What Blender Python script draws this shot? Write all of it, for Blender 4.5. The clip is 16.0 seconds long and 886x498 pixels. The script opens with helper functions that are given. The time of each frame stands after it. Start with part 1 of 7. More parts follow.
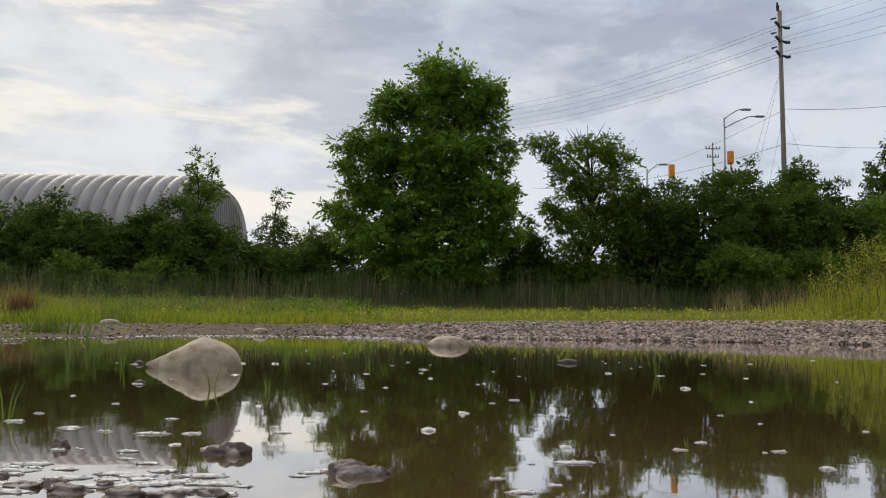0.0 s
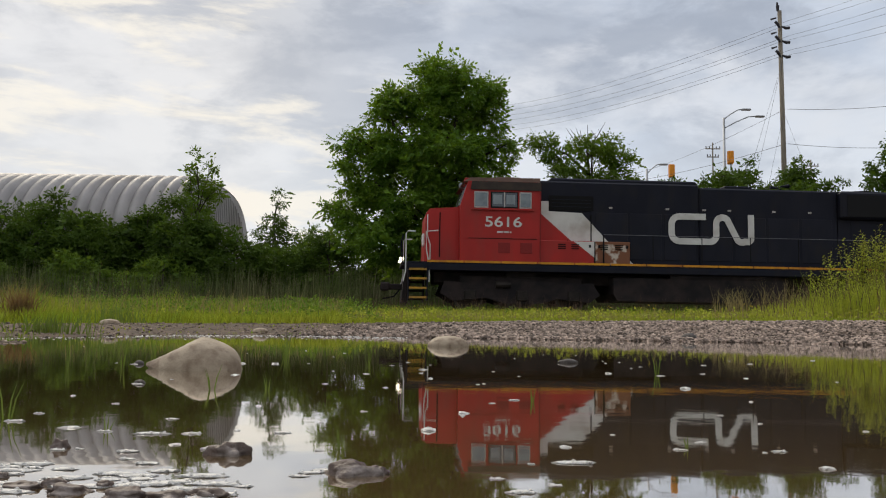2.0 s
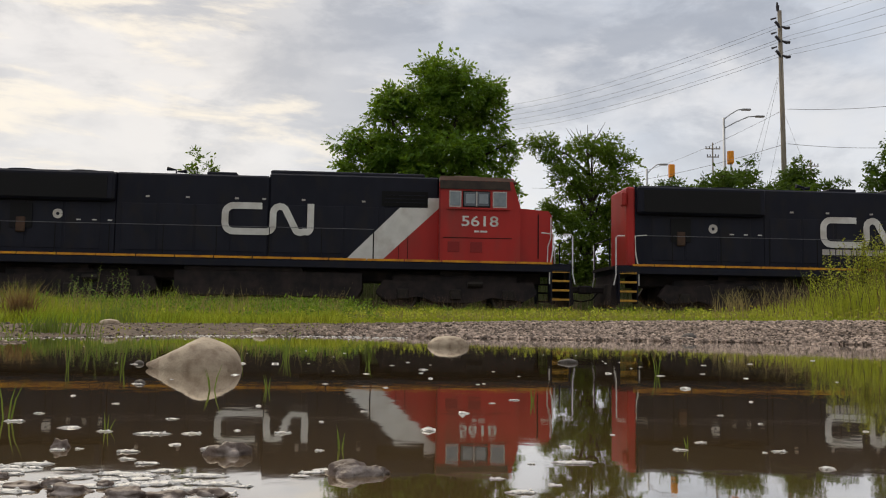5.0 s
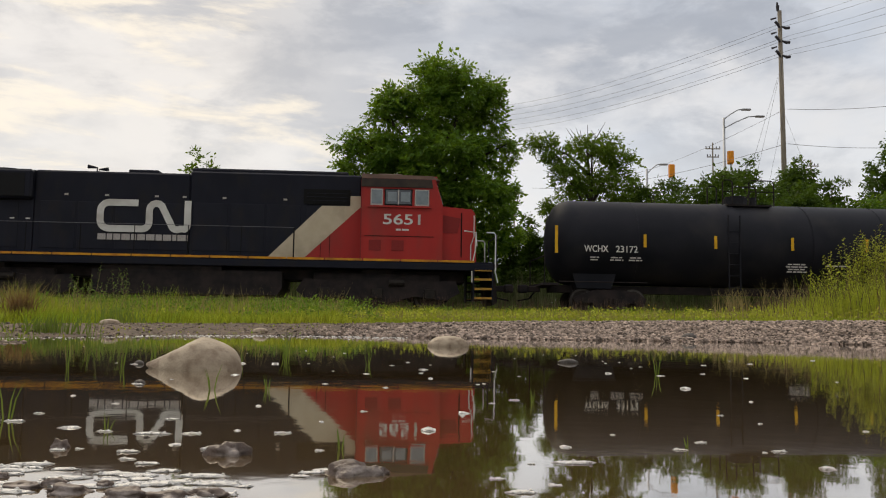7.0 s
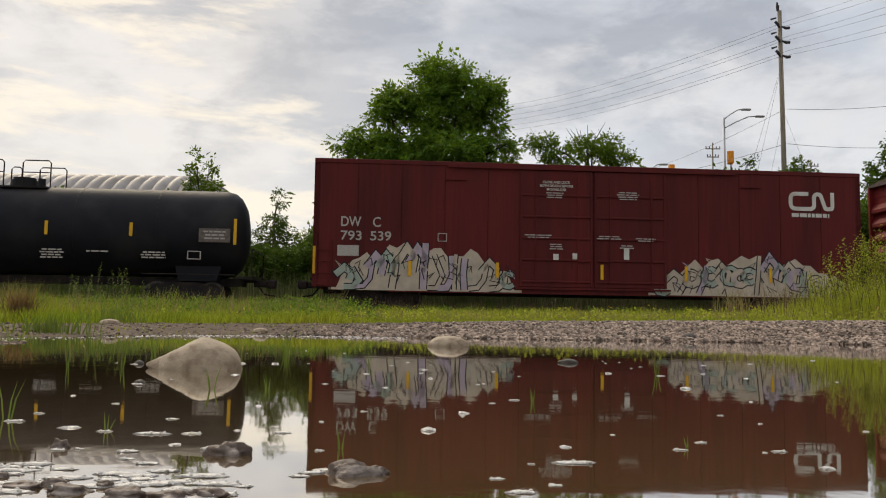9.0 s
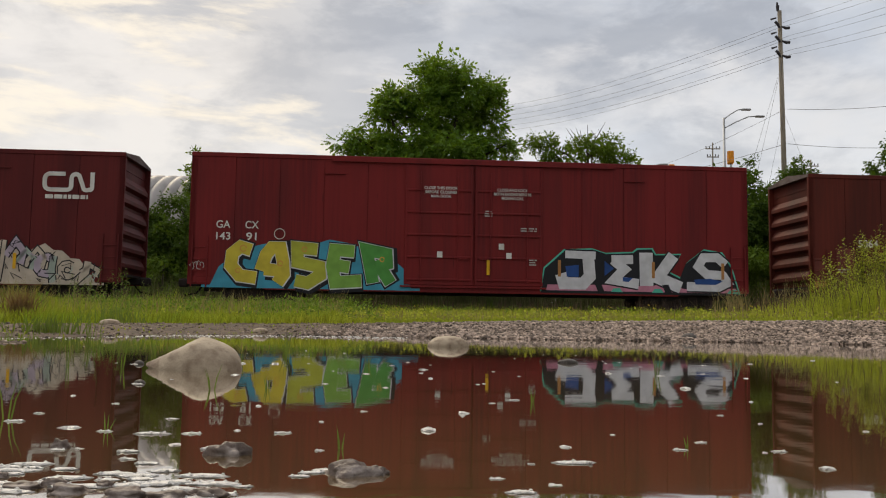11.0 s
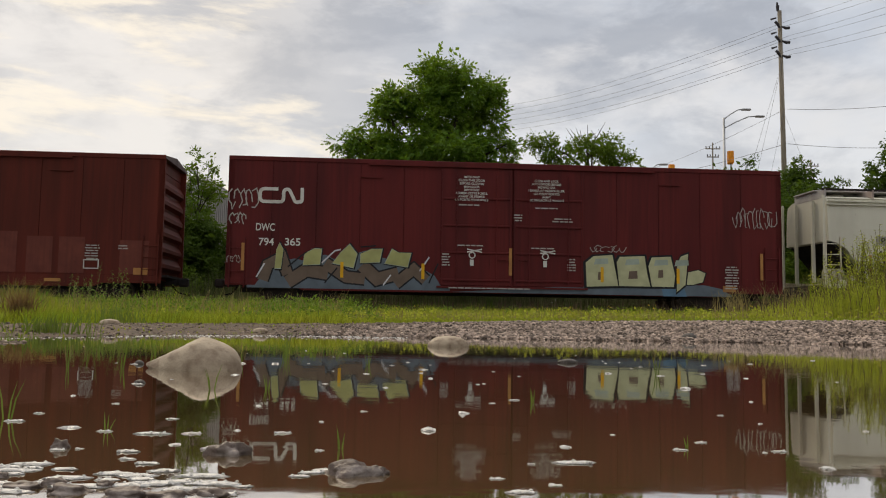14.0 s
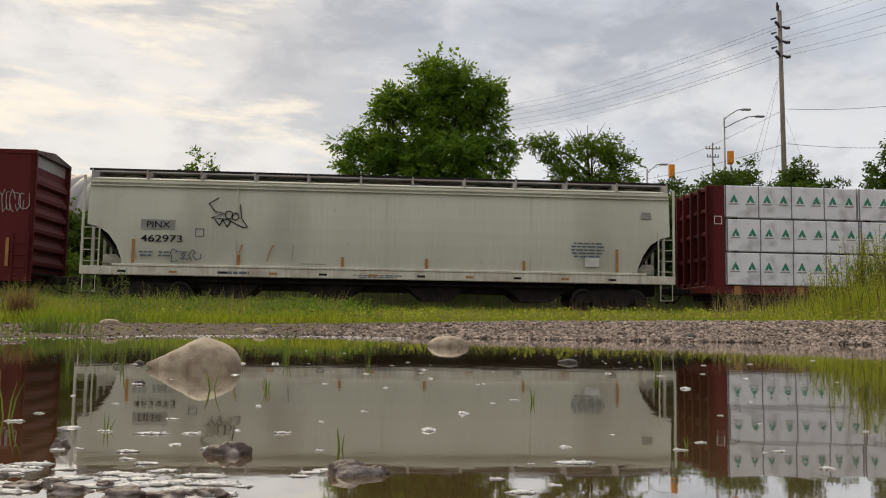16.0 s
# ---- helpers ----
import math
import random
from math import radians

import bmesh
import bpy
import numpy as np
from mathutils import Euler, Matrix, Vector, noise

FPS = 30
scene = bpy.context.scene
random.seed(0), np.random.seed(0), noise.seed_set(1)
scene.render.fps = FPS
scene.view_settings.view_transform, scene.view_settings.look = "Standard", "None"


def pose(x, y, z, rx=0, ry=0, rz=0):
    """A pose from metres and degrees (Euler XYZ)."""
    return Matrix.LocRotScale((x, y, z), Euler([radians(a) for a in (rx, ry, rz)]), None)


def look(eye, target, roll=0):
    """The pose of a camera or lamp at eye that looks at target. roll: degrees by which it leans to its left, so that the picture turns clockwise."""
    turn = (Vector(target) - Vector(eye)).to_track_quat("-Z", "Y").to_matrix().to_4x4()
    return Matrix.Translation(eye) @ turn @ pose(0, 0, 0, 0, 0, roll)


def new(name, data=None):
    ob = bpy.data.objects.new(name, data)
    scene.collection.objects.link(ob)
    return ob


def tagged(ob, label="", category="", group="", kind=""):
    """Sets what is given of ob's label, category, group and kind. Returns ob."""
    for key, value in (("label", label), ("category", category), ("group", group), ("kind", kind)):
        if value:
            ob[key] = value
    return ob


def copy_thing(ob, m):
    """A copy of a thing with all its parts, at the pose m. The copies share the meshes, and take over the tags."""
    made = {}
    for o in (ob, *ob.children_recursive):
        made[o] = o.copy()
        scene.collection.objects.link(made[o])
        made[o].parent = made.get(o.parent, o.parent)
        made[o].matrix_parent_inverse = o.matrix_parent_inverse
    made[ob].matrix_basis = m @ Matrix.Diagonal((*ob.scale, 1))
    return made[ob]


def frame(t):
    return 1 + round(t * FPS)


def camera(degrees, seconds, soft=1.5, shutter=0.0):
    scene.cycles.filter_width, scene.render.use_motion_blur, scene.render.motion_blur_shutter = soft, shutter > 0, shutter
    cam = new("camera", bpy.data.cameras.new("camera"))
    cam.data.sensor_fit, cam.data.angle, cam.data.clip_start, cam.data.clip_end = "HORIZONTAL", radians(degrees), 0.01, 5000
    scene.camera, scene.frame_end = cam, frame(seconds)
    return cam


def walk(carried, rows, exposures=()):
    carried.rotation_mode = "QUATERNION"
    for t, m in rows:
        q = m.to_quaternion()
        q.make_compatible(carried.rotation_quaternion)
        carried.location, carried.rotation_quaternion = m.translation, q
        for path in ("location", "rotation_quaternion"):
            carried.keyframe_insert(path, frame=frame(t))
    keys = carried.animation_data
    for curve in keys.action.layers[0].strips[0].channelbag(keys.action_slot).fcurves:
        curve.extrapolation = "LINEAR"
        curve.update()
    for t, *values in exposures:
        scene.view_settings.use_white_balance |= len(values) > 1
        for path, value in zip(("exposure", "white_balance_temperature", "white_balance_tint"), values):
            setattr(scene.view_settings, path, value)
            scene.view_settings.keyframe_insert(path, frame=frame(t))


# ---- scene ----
EYE = 0.10            # the camera's height over the water
PHI = 4.285           # the track's turn from the x axis, degrees
NEAR = 27.693         # where the train's near side meets the y axis
RAIL = 0.45           # top of the rails over the water
cam = camera(55.58, 16.0, soft=1.1)
still = pose(0, 0, EYE, 94.93, 0, 0) @ pose(0, 0, 0, 0, 0, 0.86)
walk(cam, [(0.0, still), (16.0, still)], [(0.0, -0.02, 6380, 10), (2.0, 0.02, 6480, 10), (4.0, 0.05, 6720, 11), (7.0, 0.07, 6960, 11), (16.0, 0.04, 6970, 11)])

# ---- light ----
world = bpy.data.worlds.new("world")
scene.world = world
world.use_nodes = True


def sky_nodes():
    """Overcast sky: a Nishita sky behind layers of procedural cloud."""
    nt = world.node_tree
    N, L = nt.nodes, nt.links
    N.clear()
    out, bg = N.new("ShaderNodeOutputWorld"), N.new("ShaderNodeBackground")
    L.new(bg.outputs[0], out.inputs[0])
    sky = N.new("ShaderNodeTexSky")
    sky.sky_type, sky.sun_disc = "NISHITA", False
    sky.sun_elevation, sky.sun_rotation = radians(39), radians(-25.6)
    gain = N.new("ShaderNodeVectorMath"); gain.operation = "SCALE"
    gain.inputs["Scale"].default_value = SKY_GAIN
    L.new(sky.outputs[0], gain.inputs[0])
    tc = N.new("ShaderNodeTexCoord")
    sep = N.new("ShaderNodeSeparateXYZ"); L.new(tc.outputs["Generated"], sep.inputs[0])
    lift = N.new("ShaderNodeMath"); lift.operation = "ADD"; lift.inputs[1].default_value = 0.42
    pos = N.new("ShaderNodeMath"); pos.operation = "MAXIMUM"; pos.inputs[1].default_value = 0.0
    L.new(sep.outputs[2], pos.inputs[0]); L.new(pos.outputs[0], lift.inputs[0])
    div = N.new("ShaderNodeVectorMath"); div.operation = "DIVIDE"
    com = N.new("ShaderNodeCombineXYZ")
    for i in range(3):
        L.new(lift.outputs[0], com.inputs[i])
    L.new(tc.outputs["Generated"], div.inputs[0]); L.new(com.outputs[0], div.inputs[1])

    def cloud(scale, off, detail, rough, lo, hi, stretch, flat=True):
        mp = N.new("ShaderNodeMapping")
        mp.inputs["Location"].default_value = off
        mp.inputs["Scale"].default_value = stretch
        L.new(div.outputs[0] if flat else tc.outputs["Generated"], mp.inputs[0])
        no = N.new("ShaderNodeTexNoise")
        no.inputs["Scale"].default_value, no.inputs["Detail"].default_value = scale, detail
        no.inputs["Roughness"].default_value, no.inputs["Distortion"].default_value = rough, 0.25
        L.new(mp.outputs[0], no.inputs[0])
        mr = N.new("ShaderNodeMapRange"); mr.interpolation_type = "SMOOTHSTEP"
        mr.inputs[1].default_value, mr.inputs[2].default_value = lo, hi
        L.new(no.outputs[0], mr.inputs[0])
        return mr.outputs[0]

    def mix(fac, a, b):
        m = N.new("ShaderNodeMix"); m.data_type = "RGBA"
        for sock, val in ((m.inputs[0], fac), (m.inputs[6], a), (m.inputs[7], b)):
            if isinstance(val, (tuple, float)):
                sock.default_value = val
            else:
                L.new(val, sock)
        return m.outputs[2]

    big = cloud(1.3, (3.1, 0.7, 0), 7, 0.52, 0.36, 0.66, (0.9, 1.1, 1))
    fine = cloud(4.2, (7.3, 2.2, 0.4), 9, 0.56, 0.40, 0.60, (1, 1, 2.6), False)
    puff = cloud(5.2, (1.3, 5.2, 1.7), 10, 0.60, 0.44, 0.62, (1, 1, 2.2), False)
    spot = cloud(6.0, (4.4, 9.2, 3.1), 9, 0.58, 0.50, 0.64, (0.8, 0.8, 3.6), False)
    c = mix(big, (0.43, 0.46, 0.52, 1), (0.66, 0.67, 0.70, 1))

    def part_of(fac, k):
        m = N.new("ShaderNodeMath"); m.operation = "MULTIPLY"
        L.new(fac, m.inputs[0])
        if isinstance(k, float):
            m.inputs[1].default_value = k
        else:
            L.new(k, m.inputs[1])
        return m.outputs[0]

    def towards(v, lo, hi):
        d = N.new("ShaderNodeVectorMath"); d.operation = "DOT_PRODUCT"
        d.inputs[1].default_value = Vector(v).normalized()
        L.new(tc.outputs["Generated"], d.inputs[0])
        r = N.new("ShaderNodeMapRange"); r.interpolation_type = "SMOOTHSTEP"
        r.inputs[1].default_value, r.inputs[2].default_value = lo, hi
        L.new(d.outputs["Value"], r.inputs[0])
        return r.outputs[0]

    c = mix(part_of(fine, 0.8), c, (0.86, 0.86, 0.87, 1))
    # thin blue gaps towards the north-east
    c = mix(part_of(part_of(towards((0.35, 0.9, 0.18), 0.80, 1.0), big), 0.8), c, (0.50, 0.62, 0.80, 1))
    c = mix(part_of(puff, 0.78), c, (0.37, 0.41, 0.485, 1))
    # the cloud thins out low over the skyline
    low = N.new("ShaderNodeMapRange"); low.interpolation_type = "SMOOTHSTEP"
    low.inputs[1].default_value, low.inputs[2].default_value = 0.30, 0.08
    L.new(sep.outputs[2], low.inputs[0])
    c = mix(part_of(low.outputs[0], 0.55), c, (0.82, 0.86, 0.91, 1))
    # brighter, slightly yellow cloud low in the west, where the sun stands behind it
    c = mix(part_of(towards((-0.40, 0.9, 0.12), 0.90, 1.0), 0.30), c, (0.86, 0.83, 0.78, 1))
    c = mix(part_of(part_of(spot, towards((-0.42, 0.88, 0.16), 0.84, 0.98)), 0.8), c, (1.0, 0.93, 0.80, 1))
    cover = N.new("ShaderNodeMath"); cover.operation = "MULTIPLY_ADD"
    cover.inputs[1].default_value, cover.inputs[2].default_value = 0.12, 0.88
    L.new(big, cover.inputs[0])
    c = mix(cover.outputs[0], gain.outputs[0], c)
    # a heavy cloud layer is brighter overhead than the bands near the skyline
    top = N.new("ShaderNodeMapRange")
    top.inputs[1].default_value, top.inputs[2].default_value = 0.45, 0.95
    top.inputs[3].default_value, top.inputs[4].default_value = 1.0, OVERHEAD
    L.new(sep.outputs[2], top.inputs[0])
    # the cloud is thicker, so darker, away from the sun
    east = N.new("ShaderNodeMapRange"); east.interpolation_type = "SMOOTHSTEP"
    east.inputs[1].default_value, east.inputs[2].default_value = -0.9, 0.6
    east.inputs[3].default_value, east.inputs[4].default_value = EAST, 1.0
    L.new(sep.outputs[1], east.inputs[0])
    both = N.new("ShaderNodeMath"); both.operation = "MULTIPLY"
    L.new(top.outputs[0], both.inputs[0]); L.new(east.outputs[0], both.inputs[1])
    fin = N.new("ShaderNodeVectorMath"); fin.operation = "SCALE"
    L.new(c, fin.inputs[0]); L.new(both.outputs[0], fin.inputs["Scale"])
    L.new(fin.outputs[0], bg.inputs[0])
    bg.inputs[1].default_value = 1.0


SKY_GAIN, OVERHEAD, EAST = 0.10, 1.8, 0.9
sky_nodes()
sun_lamp = bpy.data.lights.new("sun", "SUN")
sun_lamp.energy, sun_lamp.angle, sun_lamp.color = 1.6, radians(24), (1.0, 0.88, 0.68)
sun = new("sun", sun_lamp)
sun.matrix_world = look((-22, 46, 42), (0, 0, 0))

# ---- materials ----


def material(name, a, b=None, scale=3.0, rough=0.7, metal=0.0, bump=0.0, bump_scale=40.0, stretch=(1, 1, 1),
             island=0.0, objects=0.0, detail=5.0, lo=0.35, hi=0.65, spec=0.25, trans=None, dirt=None, dirt_scale=0.6, streak=None):
    """Two colours mixed by noise, fine relief, random per island or object, and an optional layer of dirt."""
    m = bpy.data.materials.new(name)
    m.use_nodes = True
    nt = m.node_tree
    N, L = nt.nodes, nt.links
    p = N["Principled BSDF"]
    p.inputs["Roughness"].default_value, p.inputs["Metallic"].default_value = rough, metal
    p.inputs["Specular IOR Level"].default_value = spec
    b = b or tuple(0.75 * v for v in a)
    tc = N.new("ShaderNodeTexCoord")
    mp = N.new("ShaderNodeMapping"); mp.inputs["Scale"].default_value = stretch
    L.new(tc.outputs["Object"], mp.inputs[0])

    def noise_fac(s, l, h, d):
        no = N.new("ShaderNodeTexNoise")
        no.inputs["Scale"].default_value, no.inputs["Detail"].default_value = s, d
        L.new(mp.outputs[0], no.inputs[0])
        mr = N.new("ShaderNodeMapRange")
        mr.inputs[1].default_value, mr.inputs[2].default_value = l, h
        L.new(no.outputs[0], mr.inputs[0])
        return mr.outputs[0]

    def mix(fac, c1, c2):
        x = N.new("ShaderNodeMix"); x.data_type = "RGBA"
        for sock, val in ((x.inputs[0], fac), (x.inputs[6], c1), (x.inputs[7], c2)):
            if isinstance(val, (tuple, float)):
                sock.default_value = (*val, 1) if isinstance(val, tuple) else val
            else:
                L.new(val, sock)
        return x.outputs[2]

    c = mix(noise_fac(scale, lo, hi, detail), tuple(a), tuple(b))
    if dirt:
        c = mix(noise_fac(dirt_scale, 0.5, 0.75, 8.0), c, tuple(dirt))
    if streak:
        # thin vertical runs of rain dirt, broken up by a broad blotchy noise
        runs = N.new("ShaderNodeMapping"); runs.inputs["Scale"].default_value = (7.0, 7.0, 0.22)
        L.new(tc.outputs["Object"], runs.inputs[0])
        rn = N.new("ShaderNodeTexNoise"); rn.inputs["Scale"].default_value, rn.inputs["Detail"].default_value = 1.6, 7
        L.new(runs.outputs[0], rn.inputs[0])
        rm = N.new("ShaderNodeMapRange"); rm.inputs[1].default_value, rm.inputs[2].default_value = 0.40, 0.80
        L.new(rn.outputs[0], rm.inputs[0])
        blotch = N.new("ShaderNodeMath"); blotch.operation = "MULTIPLY"
        L.new(rm.outputs[0], blotch.inputs[0]); L.new(noise_fac(0.9, 0.25, 0.7, 6.0), blotch.inputs[1])
        c = mix(blotch.outputs[0], c, tuple(streak))
        c = mix(noise_fac(9.0, 0.66, 0.84, 8.0), c, tuple(0.7 * v for v in streak))
    for amount, node, sock in ((island, "ShaderNodeNewGeometry", "Random Per Island"), (objects, "ShaderNodeObjectInfo", "Random")):
        if amount:
            g = N.new(node)
            mr = N.new("ShaderNodeMapRange")
            mr.inputs[3].default_value, mr.inputs[4].default_value = 1 - amount, 1 + amount
            L.new(g.outputs[sock], mr.inputs[0])
            v = N.new("ShaderNodeVectorMath"); v.operation = "SCALE"
            L.new(c, v.inputs[0]); L.new(mr.outputs[0], v.inputs["Scale"])
            c = v.outputs[0]
    L.new(c, p.inputs["Base Color"])
    if bump:
        no = N.new("ShaderNodeTexNoise")
        no.inputs["Scale"].default_value, no.inputs["Detail"].default_value = bump_scale, 4
        L.new(mp.outputs[0], no.inputs[0])
        bp = N.new("ShaderNodeBump"); bp.inputs["Strength"].default_value = bump
        bp.inputs["Distance"].default_value = 0.02
        L.new(no.outputs[0], bp.inputs["Height"]); L.new(bp.outputs[0], p.inputs["Normal"])
    if trans:
        t = N.new("ShaderNodeBsdfTranslucent")
        t.inputs[0].default_value = (*trans, 1)
        mx = N.new("ShaderNodeMixShader"); mx.inputs[0].default_value = 0.35
        L.new(p.outputs[0], mx.inputs[1]); L.new(t.outputs[0], mx.inputs[2])
        L.new(mx.outputs[0], N["Material Output"].inputs[0])
    return m


M = {}
M["soil"] = material("soil", (0.135, 0.095, 0.064), (0.075, 0.055, 0.038), 6.0, 0.95, bump=0.5, bump_scale=30, dirt=(0.10, 0.11, 0.04), dirt_scale=0.15)
M["gravel"] = material("gravel", (0.38, 0.295, 0.235), (0.17, 0.13, 0.105), 14, 0.9, island=0.8)
M["mud_gravel"] = material("mud_gravel", (0.25, 0.19, 0.145), (0.10, 0.075, 0.058), 14, 0.85, island=0.8)
M["stone"] = material("stone", (0.48, 0.39, 0.28), (0.30, 0.235, 0.165), 14, 0.7, bump=0.22, bump_scale=120, dirt=(0.17, 0.115, 0.075), dirt_scale=30)
M["wet_stone"] = material("wet_stone", (0.11, 0.095, 0.08), (0.06, 0.052, 0.045), 25, 0.55, bump=0.4, bump_scale=90)
M["foam"] = material("foam", (0.80, 0.78, 0.74), (0.58, 0.55, 0.50), 60, 0.4, bump=0.6, bump_scale=200)
M["grass"] = material("grass", (0.105, 0.20, 0.020), (0.27, 0.27, 0.038), 1.3, 0.75, island=0.8, trans=(0.36, 0.42, 0.03), spec=0.1)
M["grass_wet"] = material("grass_wet", (0.11, 0.17, 0.03), (0.14, 0.15, 0.04), 4, 0.6, objects=0.4, trans=(0.16, 0.24, 0.03), spec=0.2)
M["dry_grass"] = material("dry_grass", (0.30, 0.24, 0.10), (0.22, 0.20, 0.08), 2, 0.8, island=0.35, trans=(0.25, 0.2, 0.08))
M["reed"] = material("reed", (0.17, 0.165, 0.085), (0.075, 0.11, 0.032), 0.5, 0.85, island=0.85, trans=(0.07, 0.09, 0.03), spec=0.1)
M["leaf"] = material("leaf", (0.125, 0.215, 0.020), (0.05, 0.115, 0.012), 0.8, 0.5, island=0.6, trans=(0.22, 0.36, 0.015), spec=0.2)
M["leaf_bush"] = material("leaf_bush", (0.075, 0.125, 0.018), (0.042, 0.078, 0.012), 0.6, 0.65, island=0.5, trans=(0.09, 0.15, 0.010), spec=0.12)
M["leaf_pale"] = material("leaf_pale", (0.11, 0.18, 0.022), (0.07, 0.125, 0.016), 0.8, 0.65, island=0.4, trans=(0.19, 0.28, 0.02), spec=0.12)
M["red_grass"] = material("red_grass", (0.26, 0.15, 0.07), (0.17, 0.14, 0.05), 3, 0.8, island=0.5, trans=(0.2, 0.12, 0.05), spec=0.1)
M["stalk"] = material("seed_stalk", (0.12, 0.07, 0.045), (0.07, 0.05, 0.03), 2, 0.9, island=0.4)
M["leaf_weed"] = material("leaf_weed", (0.36, 0.38, 0.055), (0.24, 0.28, 0.03), 3, 0.65, island=0.55, trans=(0.42, 0.46, 0.04), spec=0.12)
M["leaf_herb"] = material("leaf_herb", (0.085, 0.16, 0.022), (0.17, 0.23, 0.03), 0.7, 0.65, island=0.7, trans=(0.17, 0.27, 0.025), spec=0.12)
M["mud"] = material("wet_mud", (0.135, 0.098, 0.078), (0.065, 0.048, 0.040), 60, 0.5, bump=0.25, bump_scale=300, dirt=(0.42, 0.36, 0.32), dirt_scale=38)
M["flower"] = material("flower", (0.55, 0.42, 0.04), (0.42, 0.32, 0.03), 6, 0.8)
M["bark"] = material("bark", (0.075, 0.06, 0.045), (0.04, 0.032, 0.025), 6, 0.95, bump=0.8, bump_scale=25, stretch=(1, 1, 0.25))
M["pole_wood"] = material("pole_wood", (0.27, 0.235, 0.18), (0.20, 0.17, 0.13), 4, 0.9, bump=0.4, bump_scale=30, stretch=(4, 4, 0.3))
M["steel_grey"] = material("steel_grey", (0.42, 0.43, 0.44), (0.35, 0.36, 0.37), 5, 0.5, 0.6)
M["cable"] = material("cable", (0.16, 0.16, 0.17), None, 5, 0.7)
M["insulator"] = material("insulator", (0.05, 0.045, 0.05), None, 10, 0.4)
M["orange"] = material("orange", (0.80, 0.30, 0.02), (0.70, 0.25, 0.02), 5, 0.5)
M["sheet_metal"] = material("sheet_metal", (0.36, 0.34, 0.325), (0.28, 0.265, 0.255), 1.2, 0.55, 0.25, dirt=(0.22, 0.195, 0.175), dirt_scale=0.35, stretch=(1, 1, 0.3))


def water_material():
    m = bpy.data.materials.new("puddle_water")
    m.use_nodes = True
    N, L = m.node_tree.nodes, m.node_tree.links
    p = N["Principled BSDF"]
    tc = N.new("ShaderNodeTexCoord")
    no = N.new("ShaderNodeTexNoise"); no.inputs["Scale"].default_value = 2.0; no.inputs["Detail"].default_value = 6
    L.new(tc.outputs["Object"], no.inputs[0])
    mx = N.new("ShaderNodeMix"); mx.data_type = "RGBA"
    mx.inputs[6].default_value, mx.inputs[7].default_value = (0.098, 0.060, 0.023, 1), (0.130, 0.084, 0.033, 1)
    L.new(no.outputs[0], mx.inputs[0]); L.new(mx.outputs[2], p.inputs["Base Color"])
    p.inputs["Roughness"].default_value, p.inputs["IOR"].default_value = 0.034, 2.0
    p.inputs["Coat Weight"].default_value, p.inputs["Coat IOR"].default_value, p.inputs["Coat Roughness"].default_value = 1.0, 1.9, 0.030
    w1 = N.new("ShaderNodeTexNoise"); w1.inputs["Scale"].default_value = 11.0; w1.inputs["Detail"].default_value = 3
    L.new(tc.outputs["Object"], w1.inputs[0])
    bp = N.new("ShaderNodeBump"); bp.inputs["Strength"].default_value, bp.inputs["Distance"].default_value = 0.045, 0.004
    L.new(w1.outputs[0], bp.inputs["Height"]); L.new(bp.outputs[0], p.inputs["Normal"]); L.new(bp.outputs[0], p.inputs["Coat Normal"])
    return m


M["water"] = water_material()

# ---- building helpers ----


def link_mesh(name, verts, faces, mat, parent=None, smooth=False):
    me = bpy.data.meshes.new(name)
    me.from_pydata(verts, [], faces)
    me.materials.append(mat)
    if smooth:
        me.polygons.foreach_set("use_smooth", [True] * len(me.polygons))
    me.update()
    ob = new(name, me)
    ob.parent = parent
    return ob


def part(name, bm, mat, parent, label="", smooth=False):
    """One mesh object under a thing or a part."""
    bmesh.ops.recalc_face_normals(bm, faces=bm.faces)
    me = bpy.data.meshes.new(name)
    bm.to_mesh(me)
    bm.free()
    me.materials.append(mat)
    if smooth:
        for poly in me.polygons:
            poly.use_smooth = True
    ob = new(name, me)
    ob.parent = parent
    return tagged(ob, label) if label else ob


def empty(name, m, label, category, group="", kind=""):
    ob = new(name)
    ob.empty_display_size = 0.2
    ob.matrix_world = m
    return tagged(ob, label, category, group, kind)


def add_box(bm, a, b, bevel=0.0):
    """A box between two corners, its edges bevelled, added to bm."""
    lo = [min(p, q) for p, q in zip(a, b)]
    hi = [max(p, q) for p, q in zip(a, b)]
    v = [bm.verts.new((x, y, z)) for z in (lo[2], hi[2]) for y in (lo[1], hi[1]) for x in (lo[0], hi[0])]
    fs = [bm.faces.new([v[i] for i in f]) for f in ((0, 2, 3, 1), (4, 5, 7, 6), (0, 1, 5, 4), (1, 3, 7, 5), (3, 2, 6, 7), (2, 0, 4, 6))]
    if bevel:
        bmesh.ops.bevel(bm, geom=list({e for f in fs for e in f.edges}), offset=bevel, segments=1, affect="EDGES")
    return bm


def box(a, b, bevel=0.0):
    return add_box(bmesh.new(), a, b, bevel)


